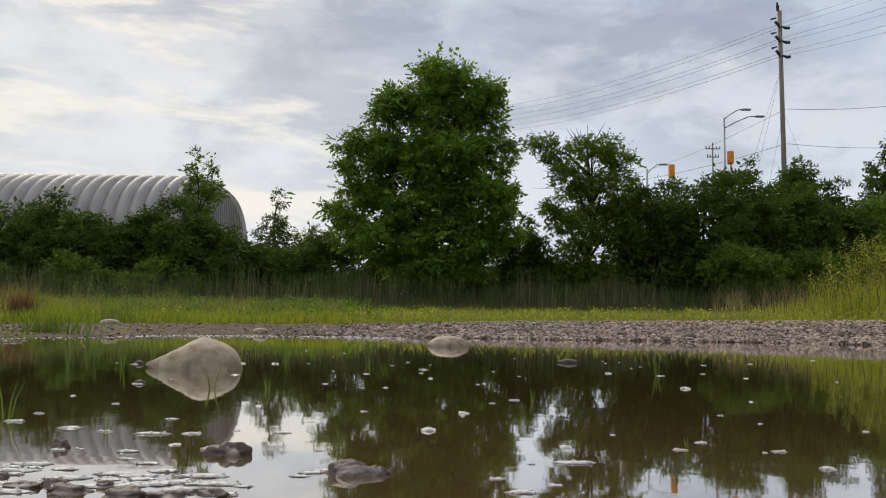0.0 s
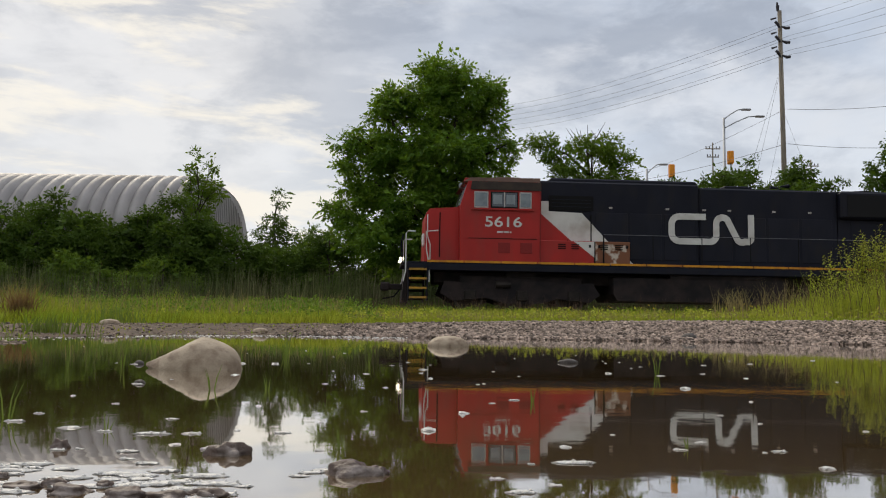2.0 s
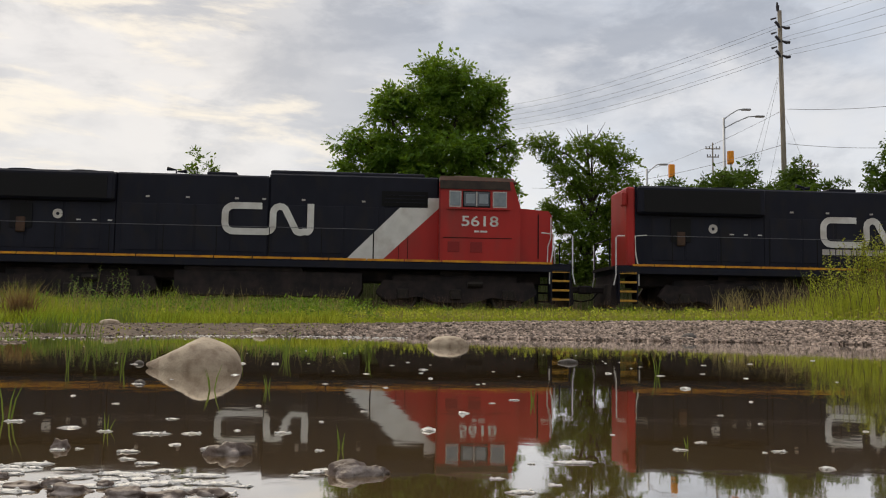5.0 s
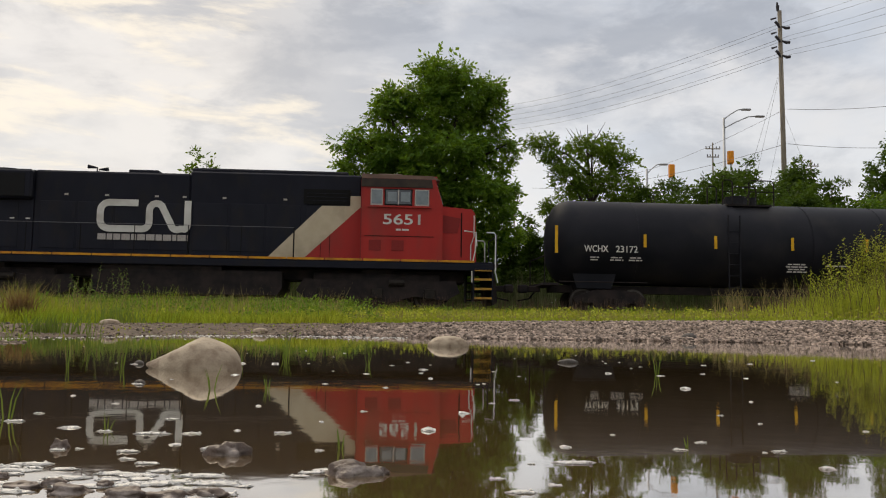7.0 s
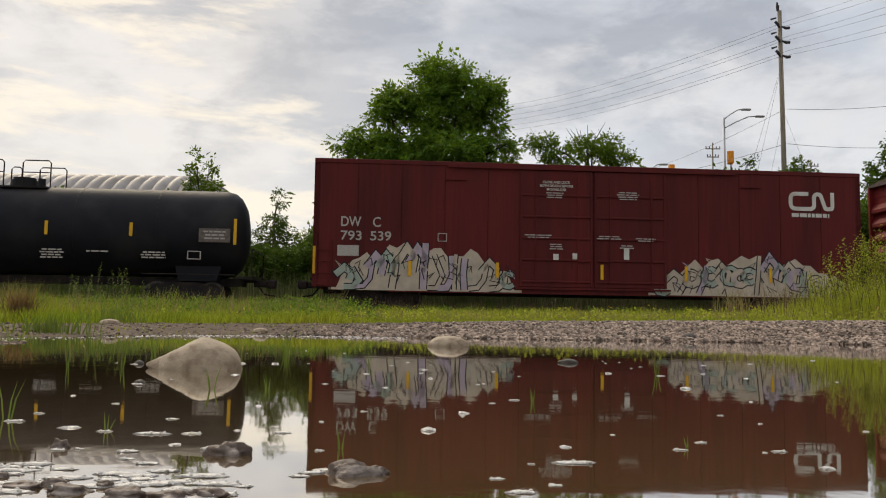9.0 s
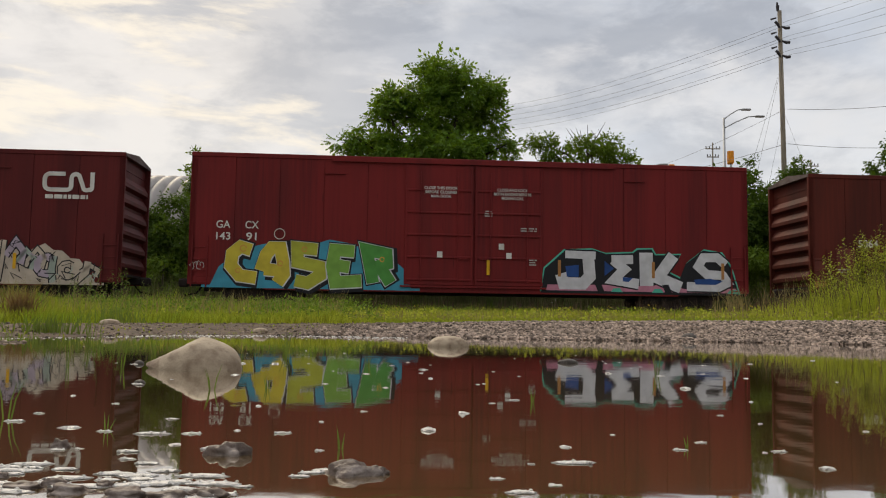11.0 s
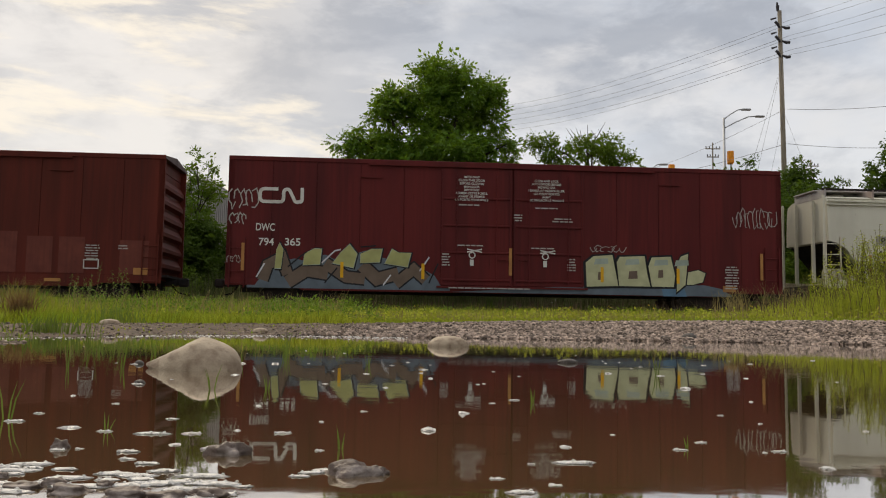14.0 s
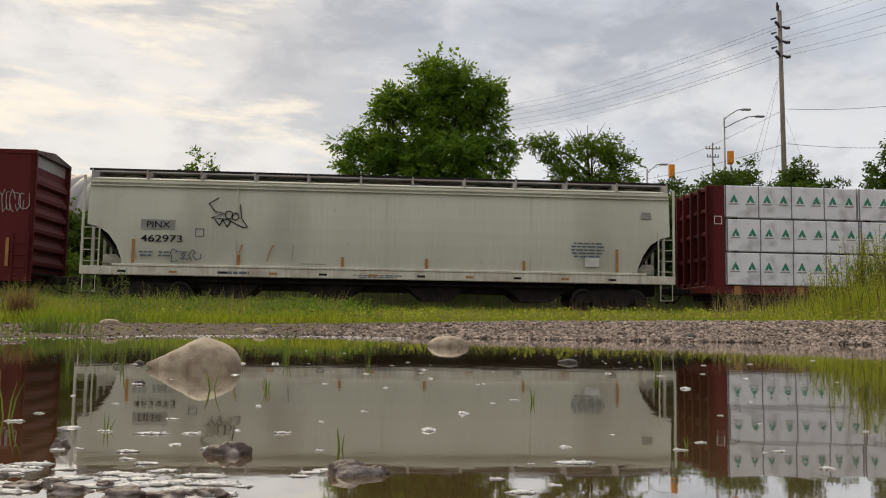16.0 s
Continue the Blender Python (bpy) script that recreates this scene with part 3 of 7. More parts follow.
def main_tree():
    # clump centre x, z and half width, half height, metres over the foot
    rows = [(-0.1, 11.1, 1.45, 0.7), (-1.7, 10.0, 0.95, 0.75), (1.8, 10.1, 1.15, 0.85), (-0.3, 9.4, 2.1, 1.5), (2.3, 9.2, 0.85, 1.1),
            (-2.4, 9.2, 0.6, 0.75), (-3.75, 8.0, 0.85, 0.5), (-2.3, 7.5, 1.6, 1.1), (0.3, 7.2, 2.2, 1.5), (2.5, 7.5, 0.95, 1.0),
            (3.2, 7.9, 0.32, 0.3), (-4.1, 6.7, 0.5, 0.3), (-3.1, 5.7, 1.3, 0.9), (-0.6, 5.1, 2.2, 1.5), (2.0, 5.4, 1.5, 1.2),
            (3.0, 5.6, 0.6, 0.4), (-4.4, 4.9, 0.7, 0.35), (-1.8, 3.4, 1.9, 1.1), (0.9, 3.5, 2.0, 1.1), (2.9, 3.9, 0.9, 0.8), (-3.7, 3.8, 1.0, 1.0), (0, 2.2, 2.6, 0.9)]
    plant("tree", -0.35, 37.6, rows, "tall broadleaf tree with a dense dark green crown", "tree", "leaf", per_area=21, size=0.18, spray=7, seed=3, trunk=0.26, aspect=0.44, fluff=0.50, tuft_area=1.3)


main_tree()


def right_tree():
    rows = [(-2.1, 8.5, 0.75, 0.5), (-1.6, 7.9, 0.7, 0.5), (0.0, 8.2, 1.4, 0.8), (1.6, 7.8, 0.95, 0.7), (-1.0, 6.8, 1.0, 1.0), (0.7, 6.2, 2.0, 1.5),
            (-1.6, 5.2, 0.7, 0.8), (1.7, 5.0, 1.5, 1.5), (-0.6, 4.2, 1.5, 1.4), (0.8, 3.0, 2.2, 1.4), (-0.5, 2.0, 1.6, 1.0)]
    t = plant("tree", 7.0, 40.0, rows, "ragged green tree with bare twigs sticking out of its top", "tree", "leaf_pale", per_area=30, size=0.15, spray=5, seed=5, trunk=0.2, fluff=0.40, tuft_area=1.2)
    rng = np.random.default_rng(8)
    for k in range(9):
        a = Vector((rng.uniform(-0.6, 0.8), 0, 8.3))
        b = a + Vector((rng.uniform(-0.9, 0.9), rng.uniform(-0.4, 0.4), rng.uniform(0.7, 1.5)))
        part("bare_twig", tube([a, a.lerp(b, 0.5) + Vector((0.08, 0, 0)), b], [0.03, 0.02, 0.008], 4), M["bark"], t)


right_tree()


def bush(x, y, high, wide, seed, leaf="leaf_bush", per_area=24, size=0.18, label="dense dark green shrub behind the reeds", name="bush", shell=0.65, spray=3):
    rng = random.Random(seed)
    rows = [(0, high * 0.28, wide * 1.0, high * 0.34), (0, high * 0.6, wide * 0.85, high * 0.33)]
    for k in range(9):
        a = rng.uniform(-1, 1)
        rows.append((a * wide * 0.85, high * rng.uniform(0.5, 1.0) * (1 - 0.3 * a * a), wide * rng.uniform(0.22, 0.4), high * rng.uniform(0.08, 0.15)))
    return plant(name, x, y, rows, label, "bush" if name == "bush" else "tree", leaf, per_area, size, spray, seed, 0.09, True, "shrubs along the railway" if name == "bush" else "", shell, fluff=0.42 if name == "bush" else 0.26, tuft_area=1.0 if name == "bush" else 0.7)


for i, (bx, by, bh, bw) in enumerate([(-24.5, 39, 5.2, 2.6), (-21.2, 38, 5.2, 2.4), (-18.6, 38.5, 5.3, 2.3), (-16.0, 38, 4.9, 2.2), (-13.6, 38.5, 4.6, 2.0), (-11.4, 37.5, 5.2, 1.9),
                                      (-9.6, 39, 4.2, 1.8), (-7.3, 39.5, 3.6, 1.9), (-5.2, 38.5, 3.8, 1.8), (4.4, 41, 4.2, 1.8)]):
    bush(bx, by, bh, bw, 20 + i)
for i, (bx, by, bh, bw) in enumerate([(9.9, 39.5, 6.6, 2.2), (12.2, 39, 7.3, 2.3), (14.3, 39.5, 6.9, 2.2), (16.4, 39, 6.9, 2.1), (18.6, 40, 6.7, 2.1), (21.0, 40, 6.6, 2.3), (24, 41, 6.2, 2.4), (27.5, 41, 6.4, 2.6), (3.6, 40.5, 5.0, 1.5), (11.0, 42.5, 7.6, 2.4), (15.4, 42.5, 8.0, 2.4), (18.6, 43, 8.0, 2.5), (22.0, 43, 7.8, 2.5), (25.6, 43.5, 7.6, 2.5)]):
    bush(bx, by, bh, bw, 40 + i, "leaf" if i == 5 else "leaf_bush")
for i, (bx, by, bh, bw) in enumerate([(-20.0, 35.6, 2.6, 2.0), (-15.5, 35.6, 2.4, 1.9), (-11.8, 35.5, 2.3, 1.6), (13.2, 36.6, 3.6, 1.9), (16.8, 37, 3.5, 2.0), (20.4, 37.2, 3.3, 2.0)]):
    bush(bx, by, bh, bw, 60 + i, "leaf_pale", label="lighter green shrub at the edge of the reeds")
# a dense low row behind closes the view under the crowns
for i in range(19):
    bush(-29 + i * 3.3, 42.5 + 0.9 * math.sin(i * 2.1), 3.0 + 0.5 * math.sin(i * 1.7), 2.2, 130 + i, per_area=16, size=0.26, label="low dark shrub in the hedgerow behind the trees", spray=2)
bush(-12.0, 40.5, 8.2, 1.2, 71, "leaf_pale", 30, 0.17, "slender young tree with pale green leaves", "tree", 0.4)
bush(-9.2, 46, 6.7, 1.5, 72, "leaf_bush", 20, 0.16, "thin sapling with sparse leaves", "tree", 0.35)
bush(-7.0, 46, 5.6, 1.5, 73, "leaf_pale", 24, 0.16, "thin sapling with sparse leaves", "tree", 0.35)
bush(22.8, 42, 9.8, 1.5, 74, "leaf_bush", 18, 0.18, "loose grey-green tree with gaps in its crown", "tree", 0.4)


def blades(count, place, high, wide, rng, lean=0.35):
    """Grass blades of two joined pieces each: vertices and faces."""
    P = np.array([place() for _ in range(count)])
    h = np.array([high(p) for p in P])[:, None]
    a = rng.uniform(0, 2 * math.pi, count)
    w = wide * rng.uniform(0.6, 1.3, count)[:, None]
    across = np.column_stack([np.cos(a), np.sin(a), np.zeros(count)])
    ln = rng.normal(0, lean, (count, 2))
    bend = np.column_stack([ln, np.zeros(count)]) * h
    up = np.array((0, 0, 1.0)) * h
    V = np.stack([P - across * w, P + across * w, P + up * 0.55 + bend * 0.4 - across * w * 0.7, P + up * 0.55 + bend * 0.4 + across * w * 0.7, P + up * 0.96 + bend], 1).reshape(-1, 3)
    i = np.arange(count) * 5
    quads = np.column_stack([i, i + 1, i + 3, i + 2]).tolist()
    tris = np.column_stack([i + 2, i + 3, i + 4]).tolist()
    return V.tolist(), quads + tris


def meadow():
    rng = np.random.default_rng(11)

    def spot(y0, y1, power=1.0):
        while True:
            y = y0 + (y1 - y0) * rng.uniform() ** power
            x = rng.uniform(-0.58 * y - 0.8, 0.60 * y + 1.2)
            d = y - shore(x)
            off = (y - NEAR) - x * 0.075
            if off > -1.2:
                continue
            bank = 3.4 if x > -0.6 else 7.6 - shore(x)
            if d < bank + 0.7 * noise.noise((x, y, 0)) and (x > -0.9 or d < 0.1 or rng.uniform() > 0.07):
                continue
            return x, y, ground_height(x, y) - 0.01

    def high(p):
        k = 0.5 + 0.5 * noise.noise((p[0] * 0.5, p[1] * 0.5, 2)) + 0.9 * max(-0.4, noise.noise((p[0] * 2.2, p[1] * 1.1, 5)))
        far = min(1.0, max(0.22, (p[1] - 4) / 10))
        wild = 0.22 * max(0.0, -p[0] / p[1] - 0.10) / 0.4
        if p[1] < 7.2:
            far = 0.09
        if p[0] / p[1] > -0.12 and p[1] < 17:
            far = min(far, 0.28)
        return (0.08 + 0.16 * k + 0.10 * rng.uniform() + wild * rng.uniform()) * far

    V, F = blades(150000, lambda: spot(1.8, 26.5, 1.1), high, 0.006, rng)
    tagged(link_mesh("grass", V, F, M["grass"]), "bright yellow-green grass between puddle and railway", "grass", kind="stuff")
    def rough(p):
        k = noise.noise((p[0] * 0.7, p[1] * 0.7, 9))
        return rng.uniform(0.22, 0.52) * (0.42 + max(0.0, 0.9 * k)) * (1.3 if p[0] / p[1] < -0.12 else 0.85)

    V, F = blades(46000, lambda: spot(16, 26.5, 1.0), rough, 0.0055, rng, 0.25)
    tagged(link_mesh("rough_grass", V, F, M["grass"]), "taller uneven tufts of meadow grass by the track", "grass", kind="stuff")
    V, F = blades(9000, lambda: spot(9, 26, 1.0), lambda p: rng.uniform(0.25, 0.5) * (1.0 if p[0] / p[1] < -0.12 else 0.45), 0.004, rng, 0.2)
    tagged(link_mesh("dry_grass", V, F, M["dry_grass"]), "dry straw-coloured grass stalks in the meadow", "grass", kind="stuff")

    V, F = blades(5200, lambda: spot(20, 26.4, 0.8), lambda p: rng.uniform(0.35, 0.72), 0.005, rng, 0.16)
    tagged(link_mesh("seed_stalks", V, F, M["stalk"]), "thin brown seed stalks standing before the track", "grass", kind="stuff")

    # small broad-leaved weeds and yellow flowers between the blades
    def herb(count, size, leaf, z, name, label, seed):
        r2 = np.random.default_rng(seed)
        bl = []
        for _ in range(count):
            x, y, z0 = spot(8.5, 25, 0.9)
            bl.append((x, y, z0 + z * r2.uniform(0.5, 1.2), 0.07, 0.07, 0.06))
        V, F = leaf_cloud(bl, 0.1, size, r2, 1, 0.5, 0.5)
        tagged(link_mesh(name, V.tolist(), F.tolist(), M[leaf]), label, "weeds", kind="stuff")

    herb(4200, 0.045, "leaf_weed", 0.11, "weeds", "low broad-leaved green weeds in the grass", 3)

    # taller leafy weeds in patches, most of them in the wilder west of the meadow
    r3 = np.random.default_rng(21)
    heads = []
    while len(heads) < 5200:
        x, y, z0 = spot(8.3, 25.5, 0.7)
        west = x / y < -0.10 + 0.12 * noise.noise((x * 0.9, y * 0.9, 8))
        if noise.noise((x * 0.8, y * 0.5, 3)) < (-0.15 if west else 0.1) or (not west and y < 17):
            continue
        h = r3.uniform(0.12, 0.42) * (1.0 if west else 0.7) * min(1.0, 0.35 + (y - 7) / 10)
        for z in np.arange(0.05, h, 0.09):
            heads.append((x + r3.normal(0, 0.04), y + r3.normal(0, 0.04), z0 + z, 0.07, 0.07, 0.06))
    V, F = leaf_cloud(heads, 260, 0.055, r3, 1, 0.3, 0.42)
    tagged(link_mesh("leafy_weeds", V.tolist(), F.tolist(), M["leaf_herb"]), "leafy green weeds standing in patches in the meadow", "weeds", kind="stuff")
    herb(220, 0.028, "flower", 0.17, "wildflowers", "tiny yellow wildflowers in the grass", 4)


meadow()


def reeds():
    rng = np.random.default_rng(12)

    def spot():
        while True:
            x = rng.uniform(-24, 27)
            off = rng.uniform(5.2, 9.5)
            y = NEAR + x * 0.0749 + off
            return x, y, ground_height(x, y) - 0.02

    def high(p):
        return (1.75 + 0.6 * noise.noise((p[0] * 0.35, p[1] * 0.2, 4)) + 0.5 * noise.noise((p[0] * 1.7, p[1] * 0.9, 6))) * rng.uniform(0.35, 1.2)

    V, F = blades(26000, spot, high, 0.010, rng, 0.07)
    tagged(link_mesh("reeds", V, F, M["reed"]), "tall grey-brown reeds along the far side of the track", "reeds", kind="stuff")


reeds()


def track_weeds():
    """Dark weeds added between the track and the reeds, for the shade under the cars."""
    rng = np.random.default_rng(19)

    def spot():
        x = rng.uniform(-22, 25)
        y = NEAR + x * 0.0749 + rng.uniform(3.3, 5.4)
        return x, y, ground_height(x, y) - 0.02

    V, F = blades(16000, spot, lambda p: rng.uniform(0.35, 0.8) * (1 + 0.4 * noise.noise((p[0] * 0.8, p[1], 3))), 0.014, rng, 0.3)
    tagged(link_mesh("ditch_weeds", V, F, M["leaf_bush"]), "dark green weeds added behind the rails to darken the gap under the cars", "weeds", kind="stuff")


track_weeds()


def right_weeds():
    """The high weeds that stand in front of the track at the meadow's end."""
    rng = np.random.default_rng(14)

    def spot():
        while True:
            y = rng.uniform(11, 20)
            x = y * rng.uniform(0.33, 0.62)
            if rng.uniform() < (x / y - 0.32) * 5.0:
                return x, y, ground_height(x, y) - 0.01

    V, F = blades(15000, spot, lambda p: rng.uniform(0.3, 0.95) * (0.16 + 3.1 * max(0.0, p[0] / p[1] - 0.33)), 0.006, rng, 0.22)
    tagged(link_mesh("tall_grass", V, F, M["leaf_weed"]), "tall yellow-green grass beside the meadow", "grass", kind="stuff")
    V, F = blades(1300, spot, lambda p: rng.uniform(0.6, 1.1) * (0.4 + 2.6 * max(0.0, p[0] / p[1] - 0.33)), 0.0055, rng, 0.14)
    tagged(link_mesh("dry_stalks", V, F, M["stalk"]), "dry brown grass stalks with seed heads", "grass", kind="stuff")
    for k, (x, y, h) in enumerate([(6.45, 13.2, 1.25), (6.75, 13.0, 1.45), (7.2, 13.6, 1.4), (6.15, 12.4, 0.9), (7.6, 14.0, 1.45), (6.95, 13.3, 1.3), (7.0, 12.9, 1.1)]):
        stalk_weed(x, y, h, 26, "leaf_weed", 0.12, 90 + k, "tall yellow-green leafy weed with feathery tops", "tall weeds by the meadow", 0.22)
    for k, (x, y, h) in enumerate([(-6.35, 15.5, 1.05), (-6.05, 15.6, 0.9), (-6.7, 15.4, 0.75), (-7.0, 16.0, 0.7), (-5.5, 16.2, 0.75), (-4.6, 17, 0.6)]):
        stalk_weed(x, y, h, 7, "leaf_herb", 0.10, 110 + k, "tall green weed standing out of the grass", "tall weeds in the meadow", 0.13)


def stalk_weed(x, y, h, n, leaf, size, seed, label, group, spread):
    """Upright leaning stems set with narrow leaves that grow smaller towards the top."""
    rng = np.random.default_rng(seed)
    top = empty("tall_weed", pose(x, y, ground_height(x, y) - 0.02), label, "weed", group)
    bm, V = bmesh.new(), []
    for _ in range(n):
        foot = Vector((*rng.normal(0, spread, 2), 0))
        tip = foot + Vector((*rng.normal(0, 0.13 * h, 2), h * rng.uniform(0.6, 1.08)))
        mid = foot.lerp(tip, 0.55) + Vector((*rng.normal(0, 0.02 * h, 2), 0.03 * h))
        add_tube(bm, [foot, mid, tip], [0.006, 0.0045, 0.002], 4)
        count = int(34 * tip.z / 1.0) + 6
        for j in range(count):
            u = 0.12 + 0.88 * j / count
            p = foot.lerp(mid, u / 0.55) if u < 0.55 else mid.lerp(tip, (u - 0.55) / 0.45)
            a = j * 2.4 + rng.uniform(-0.5, 0.5)
            d = Vector((math.cos(a), math.sin(a), rng.uniform(0.1, 0.9))).normalized()
            ln = size * (1.15 - 0.65 * u) * rng.uniform(0.7, 1.3)
            side = d.cross(Vector((0, 0, 1))).normalized() * ln * 0.17
            m = p + d * ln * 0.5 + Vector((0, 0, 0.1 * ln))
            V += [p, m + side, p + d * ln - Vector((0, 0, 0.25 * ln)), m - side]
    tagged(part("stem", bm, M["stalk"], top), "thin brown stems", kind="stuff")
    tagged(link_mesh("leaf", [tuple(v) for v in V], [(i, i + 1, i + 2, i + 3) for i in range(0, len(V), 4)], M[leaf], top), kind="stuff")


right_weeds()


def clump(x, y, h, n, mat, label, seed, spread=0.10):
    """A clump of grass that stands by itself."""
    rng = np.random.default_rng(seed)
    z = ground_height(x, y) - 0.01
    top = empty("grass_clump", pose(x, y, z), label, "grass", "grass clumps in the meadow")
    V, F = blades(n, lambda: (rng.normal(0, spread), rng.normal(0, spread), 0.0), lambda p: h * rng.uniform(0.45, 1.0), 0.004 + 0.002 * (h > 0.3), rng, 0.28)
    tagged(link_mesh("grass", V, F, M[mat], top), kind="stuff")


for k, (x, y, h, n, mat, label) in enumerate([
        (-4.15, 8.3, 0.44, 300, "red_grass", "dry reddish-brown grass clump at the meadow's edge"), (-2.45, 6.4, 0.24, 110, "grass_wet", "green grass clump near the shore"),
        (-2.0, 4.3, 0.12, 130, "grass_wet", "low green grass clump on the wet shore"), (-1.75, 3.5, 0.10, 110, "grass_wet", "low green grass clump on the wet shore"), (-1.3, 3.75, 0.09, 90, "grass_wet", "low green grass clump on the wet shore"),
        (-6.4, 12.5, 0.5, 150, "dry_grass", "dry straw-coloured grass clump in the meadow"), (-7.6, 15.0, 0.7, 170, "grass", "tall green grass clump in the meadow"), (-5.0, 15.5, 0.65, 150, "grass", "tall green grass clump in the meadow"),
        (-3.6, 16.0, 0.5, 140, "grass", "tall green grass clump in the meadow"), (-8.8, 17.5, 0.9, 160, "dry_grass", "dry straw-coloured grass clump in the meadow"), (5.6, 13.6, 0.8, 160, "dry_grass", "dry straw-coloured grass clump in the meadow"),
        (6.1, 12.9, 0.9, 200, "grass", "tall green grass clump in the meadow"), (6.9, 12.6, 0.9, 220, "grass", "tall green grass clump in the meadow"), (5.2, 14.8, 0.7, 150, "dry_grass", "dry straw-coloured grass clump in the meadow")]):
    clump(x, y, h, n, mat, label, 300 + k, 0.06 + h * (0.22 if mat != "red_grass" else 0.02))

# ---- beyond the track ----


def arch_barn():
    x1, yc, half, high = -12.5, 46.8, 7.6, 7.3
    top = empty("barn", pose(x1, yc, 0.15), "grey corrugated metal arch barn behind the shrubs", "barn")

    def prof(k, grow=0.0):
        a = math.pi * k
        ca, sa = math.cos(a), math.sin(a)
        return (-math.copysign(abs(ca) ** 0.62, ca) * (half + grow), abs(sa) ** 0.66 * (high + grow))

    pitch, n = 0.66, 44
    for i in range(n):
        bm = bmesh.new()
        rows = []
        for j in range(6):
            u = j / 5
            bulge = 0.22 * math.sin(math.pi * u)
            rows.append([bm.verts.new((-(i + u) * pitch, *prof(k / 28, bulge))) for k in range(29)])
        for r0, r1 in zip(rows, rows[1:]):
            for k in range(28):
                bm.faces.new((r0[k], r0[k + 1], r1[k + 1], r1[k]))
        part("roof_panel", bm, M["sheet_metal"], top, smooth=True)
    bm = bmesh.new()
    fan = [bm.verts.new((0.0, *prof(k / 28, -0.06))) for k in range(29)]
    bm.faces.new(fan)
    back = [bm.verts.new((-0.12, *prof(k / 28, -0.06))) for k in range(29)]
    bm.faces.new(back[::-1])
    part("end_wall", bm, M["sheet_metal"], top)
    for k in range(-21, 22):
        y = k * 0.4
        z = (max(0.0, 1 - (abs(y) / (half - 0.1)) ** 2.5)) ** 0.45 * (high - 0.25)
        part("wall_rib", box((0.0, y - 0.05, 0), (0.05, y + 0.05, z)), M["sheet_metal"], top)
    part("side_brace", prism([(0.2, 0), (0.5, 0), (0.2, 4.5), (0.1, 4.5)], half - 1.5, half - 1.3), M["sheet_metal"], top)


arch_barn()


def utility_pole(x, y, high, r, label, arms=3, cross=False):
    top = empty("utility_pole", pose(x, y, 0.1, 0, -0.55 if not cross else 0, 0), label, "utility pole", "poles along the road")
    part("pole", tube([(0, 0, 0), (0, 0, high * 0.5), (0, 0, high)], [r, r * 0.86, r * 0.68], 12), M["pole_wood"], top, smooth=True)
    if cross:
        for z, w in ((high - 0.9, 1.0), (high - 2.0, 0.8)):
            part("crossarm", box((-w, -0.12, z), (w, 0.0, z + 0.13), 0.02), M["pole_wood"], top)
            for k in (-0.9, -0.45, 0.45, 0.9):
                part("insulator", tube([(k * w, -0.06, z + 0.13), (k * w, -0.06, z + 0.4)], [0.05, 0.07], 6), M["insulator"], top)
        return top
    part("insulator", tube([(-0.1, 0, high), (-0.1, 0, high + 0.3)], [0.08, 0.10], 8), M["insulator"], top)
    part("insulator", tube([(-0.12, 0, high + 0.3), (-0.13, 0, high + 0.5)], [0.06, 0.05], 8), M["insulator"], top)
    for k in range(arms):
        z = high - 0.95 - 0.85 * k
        part("insulator", tube([(0.05, -0.1, z), (0.28, -0.15, z - 0.12), (0.48, -0.15, z - 0.10)], [0.05, 0.09, 0.09], 8), M["insulator"], top)
        part("insulator", tube([(-0.05, -0.1, z - 0.08), (-0.2, -0.15, z + 0.12), (-0.33, -0.15, z + 0.27)], [0.05, 0.09, 0.08], 8), M["insulator"], top)
        part("insulator", tube([(-0.25, -0.1, z + 0.5), (-0.55, -0.12, z + 0.4)], [0.04, 0.06], 8), M["insulator"], top)
    return top


utility_pole(19.33, 47, 18.1, 0.165, "tall weathered wooden utility pole with black insulators")
utility_pole(35.6, 110, 24.2, 0.13, "distant wooden pole with crossarms", cross=True)
utility_pole(47.7, 108, 21.7, 0.13, "distant wooden pole with crossarms", cross=True)
utility_pole(9.5, 112, 18.1, 0.13, "distant wooden pole with crossarms", cross=True)


def cable_line(a, b, sag, r=0.012):
    a, b = Vector(a), Vector(b)
    path = [a.lerp(b, k / 14) - Vector((0, 0, sag * 4 * (k / 14) * (1 - k / 14))) for k in range(15)]
    ob = part("power_line", tube(path, r, 4), M["cable"], None)
    tagged(ob, "thin dark overhead power line between poles", "power line", "overhead lines")


for k, (z0, zl, zr) in enumerate([(17.6, 26.0, 16.4), (17.15, 25.4, 15.9), (16.7, 24.8, 15.4), (16.3, 24.2, 14.9), (15.85, 23.6, 14.4), (15.45, 23.0, 13.9)]):
    cable_line((19.0 if k % 2 else 19.6, 46.85, z0 - 0.02), (5.0, 100.0, zl), 0.9, 0.010)
    cable_line((19.0 if k % 2 else 19.6, 46.85, z0 - 0.02), (24.2, 33.0, zr), 0.15, 0.007)
for gx, gz in ((17.4, 8.0), (18.2, 8.0), (17.0, 8.2), (20.6, 8.2)):
    cable_line((19.2, 46.8, 15.2 if gx < 18 else 12.2), (gx, 46.6, gz), 0.0, 0.007)
cable_line((19.3, 46.8, 12.4), (19.2, 90, 16.0), 0.5)
cable_line((19.4, 46.8, 12.4), (26.5, 40, 11.6), 0.3)
cable_line((19.3, 46.8, 10.4), (8.0, 75, 12.2), 0.8)
cable_line((19.4, 46.8, 10.4), (29, 42, 9.9), 0.4)


